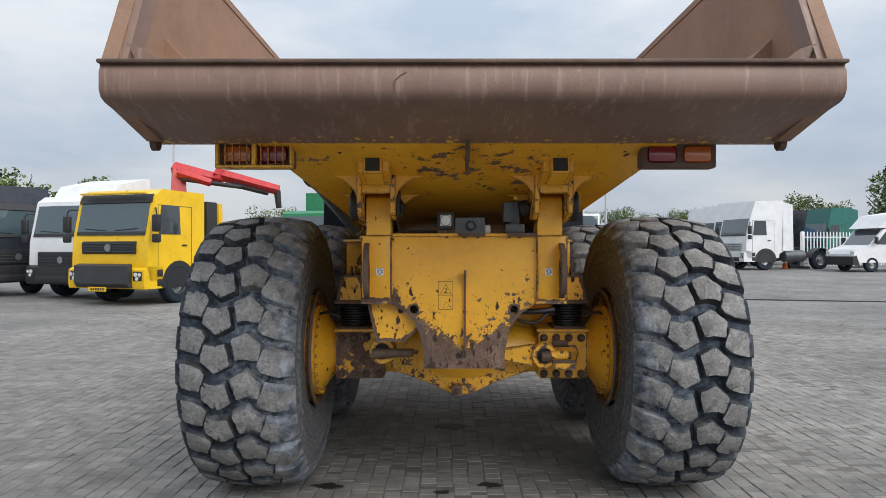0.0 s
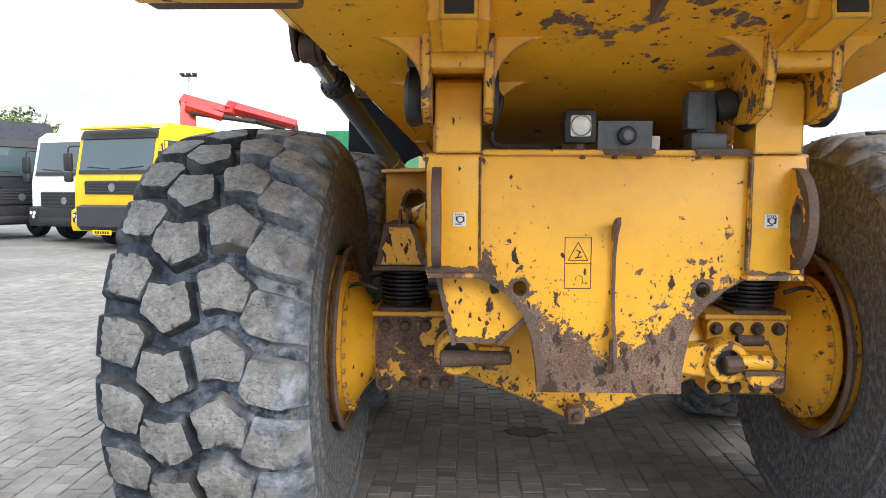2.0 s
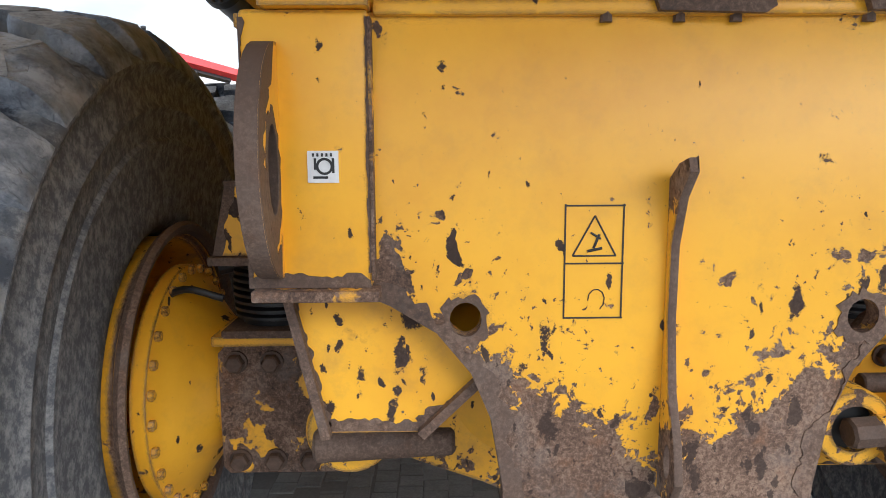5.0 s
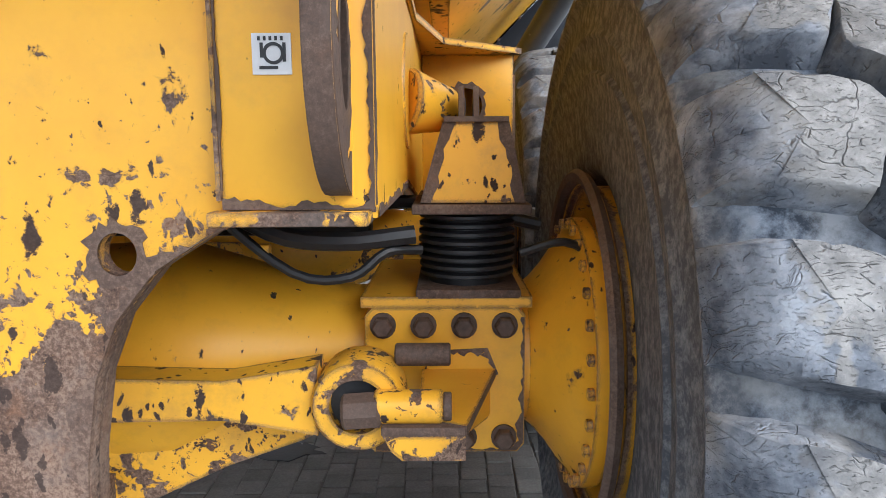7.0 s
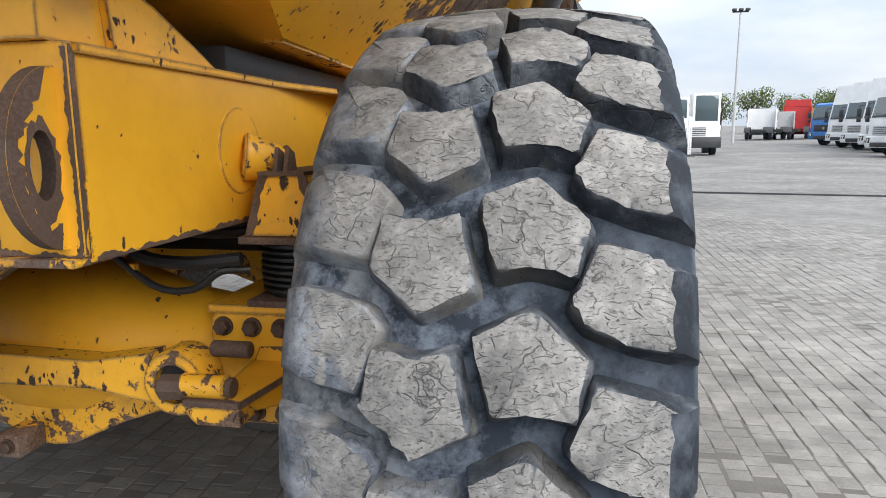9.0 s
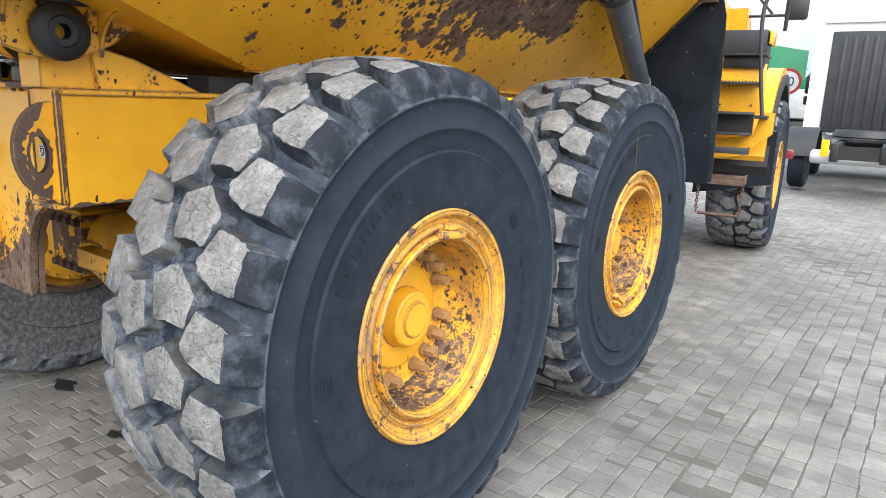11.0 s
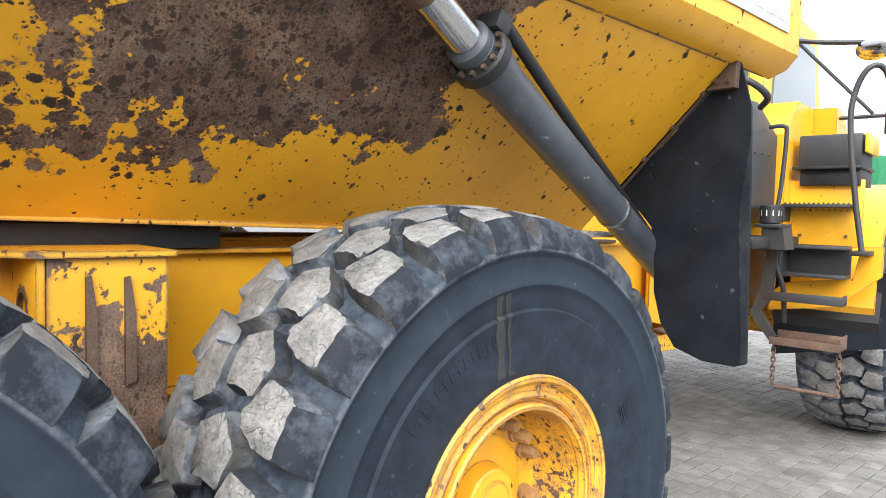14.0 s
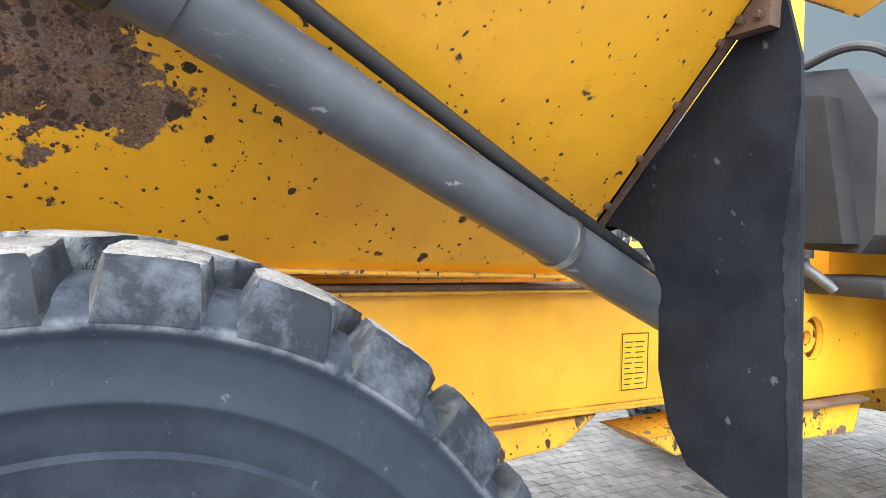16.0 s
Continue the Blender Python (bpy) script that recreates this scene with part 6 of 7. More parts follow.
for x in (-0.12, 0.15):
    bm = B()
    rod(bm, (x, 0.125, 1.53), (x, 0.142, 1.53), 0.011, None, 6)
    lpart("bolt", bm, M_BOLT, "", pan)
bm = B()
box(bm, (-0.20, -0.02, 1.715), (0.215, 0.14, 1.735), 0.003)
for k in range(14):
    prism(bm, [(-0.19 + 0.028 * k, 1.735), (-0.17 + 0.028 * k, 1.735), (-0.18 + 0.028 * k, 1.747)], "y", -0.02, -0.014)
prism(bm, [(-0.205, 1.735), (-0.205, 1.62), (-0.185, 1.62), (-0.185, 1.735)], "y", -0.02, 0.14, 0.003)
lpart("step_tread", bm, M_GREY, "serrated grey tread")
bm = B()
box(bm, (-0.18, 0.12, 1.26), (0.19, 0.15, 1.47), 0.005)
box(bm, (-0.18, -0.04, 1.445), (0.19, 0.14, 1.465), 0.004)
box(bm, (-0.18, -0.06, 1.26), (0.19, 0.14, 1.285), 0.004)
box(bm, (-0.20, -0.05, 1.24), (-0.18, 0.15, 1.47), 0.004)
lpart("step_well", bm, M_GREY, "dark grey step well")
bm = B()
prism(bm, [(-0.20, 1.20), (0.20, 1.26), (0.24, 1.47), (0.36, 1.47), (0.36, 1.28), (0.10, 1.06), (-0.30, 1.0), (-0.30, 1.12)], "y", 0.16, 0.19, 0.005)
lpart("skirt_plate", bm, M_YELLOW_CLEAN)
bm = B()
box(bm, (-0.26, -0.10, 1.095), (0.20, 0.02, 1.115), 0.003)
box(bm, (-0.26, -0.105, 1.095), (0.20, -0.095, 1.155), 0.003)
box(bm, (0.192, -0.10, 1.095), (0.20, 0.02, 1.16), 0.003)
lpart("step_tread", bm, M_GREY, "serrated grey tread")
bm = B()
prism(bm, [(-0.30, 1.55), (-0.22, 1.55), (-0.19, 1.42), (-0.22, 1.10), (-0.28, 1.02), (-0.18, 0.86), (-0.22, 0.83), (-0.35, 1.0), (-0.29, 1.15), (-0.26, 1.40)], "y", -0.10, -0.06, 0.005)
lpart("ladder_stringer", bm, M_GREY)
bm = B()
box(bm, (-0.20, -0.16, 0.815), (0.21, 0.04, 0.828), 0.003)
box(bm, (-0.20, -0.165, 0.815), (0.21, -0.155, 0.865), 0.003)
box(bm, (-0.20, 0.03, 0.815), (0.21, 0.04, 0.89), 0.003)
box(bm, (0.20, -0.16, 0.815), (0.21, 0.04, 0.905), 0.003)
low = lpart("bottom_step", bm, M_RUST, "rusty bottom step hung on chains")
bm = B()
rod(bm, (-0.17, -0.10, 0.53), (0.19, -0.10, 0.53), 0.014)
lpart("chain_bar", bm, M_RUST, "", low)
for x in (-0.185, 0.195):
    for k in range(9):
        bm = B()
        z = 0.80 - 0.031 * k
        r = 0.016
        ring = [(math.cos(a) * r * 0.75, math.sin(a) * r * 1.35) for a in [j * math.tau / 10 for j in range(11)]]
        pts = [((x + u, -0.10, z + v) if k % 2 else (x, -0.10 + u, z + v)) for u, v in ring]
        pipe(bm, pts, 0.0055, 6, 1)
        lpart("chain_link", bm, M_RUST, "", low)
bm = B()
pipe(bm, [(0.27, -0.02, 1.44), (0.215, -0.02, 1.80), (0.17, -0.02, 2.25), (0.19, -0.01, 2.45), (0.245, 0.0, 2.57), (0.31, 0.04, 2.585), (0.35, 0.08, 2.48), (0.345, 0.14, 2.18)], 0.017, 12, 5)
hr = lpart("handrail", bm, M_GREY, "grey tubular handrail")
bm = B()
box(bm, (0.21, -0.06, 1.415), (0.31, 0.16, 1.445), 0.006)
lpart("rail_foot", bm, M_BLACK, "", hr)
bm = B()
pipe(bm, [(-0.20, -0.05, 1.55), (-0.21, -0.06, 1.35), (-0.16, -0.05, 1.18), (-0.15, -0.02, 0.95)], 0.016, 10)
lpart("hose", bm, M_HOSE, "black hose")
# cab and mudguard
bm = B()
prism(bm, [(9.30, 1.50), (9.30, 2.30), (9.42, 2.50), (9.55, 3.30), (10.9, 3.30), (11.3, 2.3), (11.3, 1.5)], "x", -0.75, 0.62, 0.04)
cab = fpart("cab", bm, M_YELLOW_CLEAN, "yellow cab")
bm = B()
prism(bm, [(9.62, 2.42), (9.70, 3.15), (10.8, 3.15), (11.0, 2.42)], "x", 0.615, 0.635, 0.004)
fpart("side_window", bm, M_SCREEN, "tinted side window", cab)
bm = B()
prism(bm, [(0.05, 2.52), (0.52, 2.52), (0.52, 3.15), (0.05, 3.15)], "y", 9.40, 9.44, 0.004, m=Matrix())
fpart("rear_window", bm, M_SCREEN, "", cab)
bm = B()
box(bm, (0.55, 9.50, 2.46), (0.60, 9.56, 3.2), 0.008)
fpart("pillar", bm, M_BLACK, "", cab)
bm = B()
prism(bm, [(9.05, 1.45), (9.02, 2.20), (9.30, 2.45), (9.7, 2.45), (9.7, 1.45)], "x", 0.40, 0.90, 0.03)
fpart("cab_skirt", bm, M_YELLOW_CLEAN)
bm = B()
prism(bm, [(9.75, 2.2), (9.7, 2.45), (9.95, 2.43), (10.1, 2.3), (10.1, 2.2)], "x", 0.55, 1.05, 0.01)
fpart("air_duct", bm, M_YELLOW_CLEAN)
arch = [(10.35 + 0.93 * math.cos(radians(a)), 0.86 + 0.93 * math.sin(radians(a))) for a in range(8, 180, 12)]
outer = [(10.35 + 1.03 * math.cos(radians(a)), 0.88 + 1.05 * math.sin(radians(a))) for a in range(170, 0, -12)]
bm = B()
prism(bm, arch + outer, "x", 0.88, 1.40, 0.012)
fpart("mudguard", bm, M_YELLOW_CLEAN, "rounded yellow mudguard")
bm = B()
prism(bm, [(10.35 + 1.0 * math.cos(radians(a)), 0.86 + 1.0 * math.sin(radians(a))) for a in range(4, 184, 10)] + [(10.35 + 0.90 * math.cos(radians(a)), 0.86 + 0.90 * math.sin(radians(a))) for a in range(184, 0, -10)], "x", 0.78, 1.43, 0.006)
fpart("mudguard_lining", bm, M_BLACK, "black mudguard edge")
bm = B()
prism(bm, [(0.78, 0.66), (1.48, 0.80), (1.48, 1.30), (0.78, 1.24)], "y", 9.40, 9.42, 0.004)
fpart("front_flap", bm, M_FLAP, "black rubber flap")
# mirrors on tubes
bm = B()
pipe(bm, [(0.58, 9.62, 3.0), (0.95, 9.72, 2.93), (1.5, 9.9, 2.90)], 0.017, 8)
pipe(bm, [(0.76, 9.67, 2.965), (1.26, 9.80, 2.40)], 0.012, 8, 1)
pipe(bm, [(0.72, 9.72, 2.36), (0.86, 9.76, 2.40), (1.05, 9.8, 2.385), (1.5, 9.9, 2.40)], 0.014, 8)
pipe(bm, [(1.48, 9.9, 2.95), (1.50, 9.9, 2.40)], 0.014, 8, 1)
arm = fpart("mirror_arm", bm, M_BLACK, "black tubular mirror arm")
bm = B()
lathe(bm, [(0, 0.10), (0.03, 0.09), (0.05, 0.06), (0.058, 0.0)], 28, Matrix.Translation((1.25, 9.78, 2.855)) @ Matrix.Rotation(radians(-100), 4, "Z") @ Matrix.Rotation(radians(35), 4, "Y") @ Matrix.Diagonal((1, 1.25, 0.8, 1)))
fpart("convex_mirror", bm, M_CHROME, "round convex mirror", arm)
for z, hgt in ((2.70, 0.34), (2.45, 0.20)):
    bm = B()
    box(bm, (1.36, 9.86, z - hgt / 2), (1.56, 9.92, z + hgt / 2), 0.025)
    fpart("mirror", bm, M_BLACK, "", arm)
# work lamps under the cab roof edge
bm = B()
box(bm, (0.52, 9.35, 3.02), (0.72, 9.50, 3.06), 0.006)
pipe(bm, [(0.55, 9.32, 3.12), (0.72, 9.34, 3.10), (0.76, 9.40, 3.05), (0.66, 9.46, 3.0)], 0.012, 8)
box(bm, (0.60, 9.40, 2.86), (0.68, 9.46, 2.99), 0.012)
fpart("roof_bracket", bm, M_BLACK)
# name plate on the body's side rail: plain bars
bm = B()
box(bm, (1.424, 6.35, 2.40), (1.428, 7.42, 2.58))
npl = part("side_plate_panel", bm, M_PALEGREY, bed, "blue-grey lettered panel")
for k in range(9):
    bm = B()
    box(bm, (1.4275, 6.42 + 0.11 * k, 2.44), (1.4295, 6.49 + 0.11 * k, 2.55))
    part("letter_bar", bm, M_STICKER, npl)
# instruction plate on the frame
bm = B()
box(bm, (0.4555, 7.556, 1.075), (0.4585, 7.700, 1.300))
ip = part("instruction_plate", bm, M_TRUCKYELLOW, truck, "yellow instruction plate")
for y0, z0, y1, z1 in ((7.560, 1.079, 7.696, 1.083), (7.560, 1.292, 7.696, 1.296), (7.560, 1.083, 7.564, 1.292), (7.692, 1.083, 7.696, 1.292)):
    bm = B()
    box(bm, (0.458, y0, z0), (0.4595, y1, z1))
    part("border", bm, M_BLACK, ip)
for k in range(9):
    for y0, n in ((7.575, 0.030 + 0.008 * (k % 3)), (7.628, 0.048 - 0.010 * (k % 2))):
        bm = B()
        box(bm, (0.458, y0, 1.10 + 0.02 * k), (0.4595, y0 + n, 1.104 + 0.02 * k))
        part("text_bar", bm, M_BLACK, ip)
# rubber buffers and wear pads between frame and body
for s in (1, -1):
    bm = B()
    box(bm, (s * 0.40, 4.0, 1.475), (s * 0.53, 5.35, 1.548), 0.006)
    part("buffer_strip", bm, M_BLACK, truck, "black rubber buffer strip")
    bm = B()
    box(bm, (s * 0.42, 5.8, 1.472), (s * 0.52, 7.6, 1.490), 0.004)
    part("wear_strip", bm, M_RUST, truck)

# ---------- background vehicles ----------
bm = B()
lathe(bm, [(-0.14, 0.28), (-0.15, 0.46), (-0.10, 0.51), (0.10, 0.51), (0.15, 0.46), (0.14, 0.28)], 32, closed=True)
ME_LTYRE = mesh_of(bm, "tyre", M_TYRE, 0.6)
bm = B()
lathe(bm, [(0.13, 0.29), (0.14, 0.27), (0.05, 0.24), (0.04, 0.14), (0.12, 0.13), (0.14, 0.10), (0.14, 0.0)], 28)
ME_LRIM = mesh_of(bm, "rim", M_STEEL, 0.5)


def lorry_wheel(parent, x, y, s, r=0.51):
    k = r / 0.51
    w = placed("wheel", ME_LTYRE, parent, Matrix.Translation((x, y, r)) @ Matrix.Rotation(0 if s > 0 else math.pi, 4, "Z") @ Matrix.Scale(k, 4))
    placed("rim", ME_LRIM, w, Matrix(), "silver rim")
    return w


def lorry(label, x, y, yaw, paint, lower=None, h=3.0, deflector=False, visor=None, rear="tractor", rear_paint=None, grille=None, bumper_mat=None, length=6.0, grille_z=(0.95, 1.42)):
    lo = lower or paint
    t = thing("lorry", label, "lorry", "parked lorries", pose(x, y, rise(x, y), 0, 0, yaw))
    W = 1.22
    bm = B()
    prism(bm, [(0.10, 0.62), (0.03, 1.0), (0.05, 1.62), (0.30, min(h, 2.78)), (0.55, h), (2.15, h + (0.0 if h < 3.2 else 0.05)), (2.15, 0.95), (1.95, 0.85), (1.90, 0.62)], "x", -W, W, 0.06)
    part("cab", bm, paint, t)
    bm = B()
    prism(bm, [(0.098, 1.86), (0.271, 2.66), (0.35, 2.66), (0.175, 1.86)], "x", -1.10, 1.10, 0.02, m=Matrix.Translation((0, -0.018, 0)))
    ws = part("windscreen", bm, M_SCREEN, t, "large pale windscreen")
    for s in (1, -1):
        bm = B()
        rod(bm, (s * 0.15, 0.082, 1.89), (s * 0.85, 0.092, 1.94), 0.014, None, 6)
        part("wiper", bm, M_BLACK, ws)
    if visor:
        bm = B()
        prism(bm, [(0.20, 2.60), (0.28, 2.60), (0.42, 2.80), (0.32, 2.82)], "x", -1.16, 1.16, 0.02)
        part("sun_visor", bm, visor, t)
    bm = B()
    prism(bm, [(0.052, 1.77), (0.078, 1.86), (0.15, 1.86), (0.13, 1.77)], "x", -1.10, 1.10, 0.01)
    part("cowl", bm, M_BLACK, t, "black cowl under the windscreen")
    bm = B()
    box(bm, (-0.80, -0.13, 0.46), (0.80, -0.04, 0.66), 0.02)
    part("air_intake", bm, M_BLACK, t)
    bm = B()
    g0, g1 = grille_z
    prism(bm, [(0.0, g0 + 0.04), (0.0, g1 - 0.04), (0.08, g1), (0.08, g0)], "x", -0.86, 0.86, 0.03)
    g = part("grille", bm, grille or M_BLACK, t, "dark slatted grille")
    for k in range(4):
        bm = B()
        zz = g0 + (g1 - g0) * (0.18 + 0.19 * k)
        box(bm, (-0.78, -0.015, zz), (0.78, 0.01, zz + 0.025), 0.006)
        part("slat", bm, M_GREY, g)
    bm = B()
    rod(bm, (0, -0.025, (g0 + g1) / 2), (0, 0.0, (g0 + g1) / 2), 0.10, None, 24)
    part("badge", bm, M_STEEL, g, "round silver badge")
    bm = B()
    prism(bm, [(-0.06, 0.42), (-0.10, 0.55), (-0.08, 0.90), (0.10, 0.98), (0.55, 0.95), (0.55, 0.42)], "x", -W, W, 0.06)
    bp = part("bumper", bm, bumper_mat or lo, t)
    for s in (1, -1):
        bm = B()
        box(bm, (s * 0.88, -0.115, 0.62), (s * 1.16, -0.05, 0.86), 0.03)
        hl = part("headlight", bm, M_BLACK, bp, "dark headlight unit")
        bm = B()
        rod(bm, (s * 1.02, -0.125, 0.68), (s * 1.02, -0.09, 0.68), 0.05, None, 16)
        part("fog_lamp", bm, M_LENS_CLEAR, bp)
        bm = B()
        prism(bm, [(0.42, 1.80), (0.50, 2.55), (1.15, 2.55), (1.20, 1.80)], "x", s * (W - 0.01), s * (W + 0.012), 0.01)
        part("side_window", bm, M_GLASS, t, "dark door window")
        bm = B()
        rod(bm, (s * 0.98, -0.125, 0.78), (s * 0.98, -0.09, 0.78), 0.055, None, 16)
        rod(bm, (s * 1.10, -0.125, 0.78), (s * 1.10, -0.09, 0.78), 0.045, None, 16)
        part("lens", bm, M_LENS_CLEAR, hl)
        bm = B()
        for y0, z0, y1, z1 in ((0.38, 0.98, 0.395, 2.55), (1.62, 1.0, 1.635, 2.55), (0.38, 2.535, 1.635, 2.55)):
            box(bm, (s * (W - 0.004), y0, z0), (s * (W + 0.004), y1, z1))
        part("door_seam", bm, M_BLACK, t)
        bm = B()
        for k in range(2):
            box(bm, (s * (W - 0.22), 0.36, 0.48 + 0.24 * k), (s * (W + 0.015), 0.56, 0.66 + 0.24 * k), 0.02)
        part("cab_step", bm, M_BLACK, t)
        if rear == "tractor":
            bm = B()
            prism(bm, [(2.05, 0.98), (2.75, 1.0), (2.70, h - 0.15), (2.15, h - 0.05)], "x", s * (W - 0.03), s * W, 0.01)
            part("side_deflector", bm, paint, t)
        bm = B()
        box(bm, (s * 1.34, 0.02, 1.85), (s * 1.56, 0.14, 2.28), 0.04)
        box(bm, (s * 1.34, 0.02, 1.58), (s * 1.56, 0.14, 1.80), 0.04)
        pipe(bm, [(s * W, 0.3, 2.45), (s * 1.42, 0.1, 2.42), (s * 1.45, 0.09, 2.2)], 0.02, 6)
        part("mirror", bm, M_BLACK, t)
        bm = B()
        arch = [(1.15 + 0.62 * math.cos(radians(a)), 0.50 + 0.62 * math.sin(radians(a))) for a in range(5, 176, 17)]
        prism(bm, arch + [(0.50, 0.46), (0.62, 0.42), (1.70, 0.42)], "x", s * (W - 0.3), s * (W + 0.008), 0.0)
        part("wheel_arch", bm, M_BLACK, t, "black wheel arch")
        lorry_wheel(t, s * 1.08, 1.15, s)
        bm = B()
        box(bm, (s * (W + 0.004), 1.25, 1.50), (s * (W + 0.03), 1.42, 1.54), 0.006)
        part("door_handle", bm, M_BLACK, t)
        for yy in ((length - 1.6,) if length < 7 else (length - 2.6, length - 1.3)):
            lorry_wheel(t, s * 1.0, yy, s)
        bm = B()
        if rear == "tractor":
            rod(bm, (s * 0.95, 2.3, 0.72), (s * 0.95, 3.5, 0.72), 0.30, None, 24, 0.03)
            part("fuel_tank", bm, M_ALU, t, "aluminium fuel tank")
            bm = B()
            arch = [(length - 1.6 + 0.62 * math.cos(radians(a)), 0.52 + 0.62 * math.sin(radians(a))) for a in range(10, 171, 16)]
            inner = [(length - 1.6 + 0.58 * math.cos(radians(a)), 0.52 + 0.58 * math.sin(radians(a))) for a in range(170, 9, -16)]
            prism(bm, arch + inner, "x", s * 0.72, s * 1.24)
            part("rear_mudguard", bm, M_BLACK, t)
        else:
            box(bm, (s * 0.98, 2.4, 0.55), (s * 1.20, length - 2.9, 0.95), 0.03)
            part("side_locker", bm, M_BLACK, t)
    bm = B()
    box(bm, (-0.42, 1.2, 0.62), (-0.30, length, 0.92), 0.01)
    box(bm, (0.30, 1.2, 0.62), (0.42, length, 0.92), 0.01)
    for yy in (2.6, 4.0, length - 0.1):
        box(bm, (-0.36, yy - 0.06, 0.66), (0.36, yy + 0.06, 0.88))
    part("chassis", bm, M_BLACK, t)
    if deflector:
        bm = B()
        prism(bm, [(0.75, h - 0.02), (1.0, h + 0.35), (2.1, h + 0.62), (2.2, h + 0.62), (2.2, h - 0.02)], "x", -1.12, 1.12, 0.08)
        part("roof_deflector", bm, paint, t)
    if rear == "tipper":
        bm = B()
        for s in (1, -1):
            box(bm, (s * 1.19, 2.9, 1.25), (s * 1.25, length + 0.6, 2.15), 0.015)
        box(bm, (-1.2, 2.9, 1.15), (1.2, length + 0.6, 1.25), 0.01)
        box(bm, (-1.25, 2.85, 1.25), (1.25, 2.92, 2.55), 0.015)
        box(bm, (-1.25, length + 0.55, 1.25), (1.25, length + 0.62, 2.15), 0.015)
        tb = part("tipper_body", bm, rear_paint, t)
        for s in (1, -1):
            for k in range(5):
                bm = B()
                yy = 2.95 + k * (length - 2.5) / 4
                box(bm, (s * 1.25, yy, 1.2), (s * 1.30, yy + 0.08, 2.22), 0.01)
                part("post", bm, M_TRUCKYELLOW, tb)
            bm = B()
            box(bm, (s * 1.25, 3.05, 1.35), (s * 1.262, length + 0.5, 2.0))
            part("side_panel", bm, M_PALEGREY, tb, "pale aluminium side boards")
    elif rear == "box":
        bm = B()
        box(bm, (-1.25, 2.4, 1.05), (1.25, length + 0.8, 3.8), 0.03)
        part("box_body", bm, rear_paint or paint, t)
    return t


fmx = lorry("yellow tipper lorry with a black visor, parked on paving", -8.6, 17.0, -19, M_TRUCKYELLOW, None, 2.95, False, M_BLACK, "tipper", M_TRUCKYELLOW, None, None, 8.6, (1.27, 1.63))
bm = B()
prism(bm, [(-0.16, 0.45), (-0.26, 0.55), (-0.26, 1.0), (-0.10, 1.05), (-0.05, 0.45)], "x", -0.85, 0.85, 0.03)
part("front_plate", bm, M_GREY, fmx, "dark grey plough plate")
bm = B()
box(bm, (-0.36, -0.275, 0.36), (0.20, -0.255, 0.47))
np_ = part("number_plate", bm, M_TRUCKYELLOW, fmx, "yellow number plate")
bm = B()
for k in range(6):
    box(bm, (-0.28 + 0.075 * k, -0.280, 0.385), (-0.235 + 0.075 * k, -0.274, 0.445))
part("plate_bars", bm, M_BLACK, np_)
bm = B()
box(bm, (-1.05, 0.10, 2.815), (1.05, 0.22, 2.86), 0.01)
part("visor_stripe", bm, M_TRUCKYELLOW, fmx)
# red loading crane, folded behind the cab
bm = B()
box(bm, (-0.25, 2.35, 1.0), (0.35, 2.80, 2.9), 0.03)
crane = part("crane", bm, M_RED, fmx, "folded red loading crane")
for p0, p1, r, mat, nm in (((0.05, 2.5, 2.8), (0.05, 2.5, 3.72), 0.30, M_RED, "crane_mast"), ((-0.1, 2.46, 3.74), (1.25, 2.9, 3.40), 0.21, M_RED, "crane_boom"), ((1.05, 2.82, 3.60), (2.75, 3.5, 3.12), 0.18, M_RED, "crane_jib"), ((0.2, 2.3, 3.60), (1.1, 2.6, 3.30), 0.14, M_RED, "crane_link"), ((1.5, 2.95, 3.30), (2.5, 3.35, 3.02), 0.08, M_BLACK, "crane_hose"), ((0.3, 2.35, 3.42), (1.9, 2.9, 3.18), 0.07, M_BLACK, "crane_ram"), ((1.2, 2.8, 3.40), (1.25, 2.85, 3.72), 0.16, M_RED, "crane_knuckle"), ((2.7, 3.48, 3.12), (2.75, 3.5, 2.6), 0.10, M_BLACK, "crane_hook")):
    bm = B()
    rod(bm, p0, p1, r, r * 0.8, 4 if "ram" not in nm else 12, 0.02)
    part(nm, bm, mat, crane)
bm = B()
box(bm, (0.45, 2.3, 1.1), (1.2, 2.75, 2.75), 0.03)
part("crane_rack", bm, M_BLACK, crane)
bm = B()
box(bm, (0.5, 2.8, 2.0), (1.22, 2.95, 2.72), 0.02)
part("headboard", bm, M_TRUCKYELLOW, fmx)

lorry("white tractor lorry with a black grille, parked on paving", -10.95, 19.0, -19, M_WHITE, M_WHITE, 2.95, True, None, "tractor", None, M_BLACK, M_BLACK, 6.0, (0.85, 1.36))
navy = lorry("dark navy tractor lorry with round side badge, parked", -12.9, 20.2, 62, M_DARK, M_DARK, 3.35, False, M_BLACK, "tractor", None, M_BLACK, M_BLACK, 6.0)

for s in (1, -1):
    bm = B()
    lathe(bm, [(0.0, 0.20), (0.0, 0.26), (0.012, 0.26), (0.012, 0.20)], 32, Matrix.Translation((s * 1.22 - (0 if s > 0 else 0.012), 1.85, 2.45)), closed=True)
    box(bm, (s * 1.22 - 0.012, 1.60, 2.41), (s * 1.22 + 0.012, 2.10, 2.49))
    part("side_badge", bm, M_NUT, navy, "tan round badge")
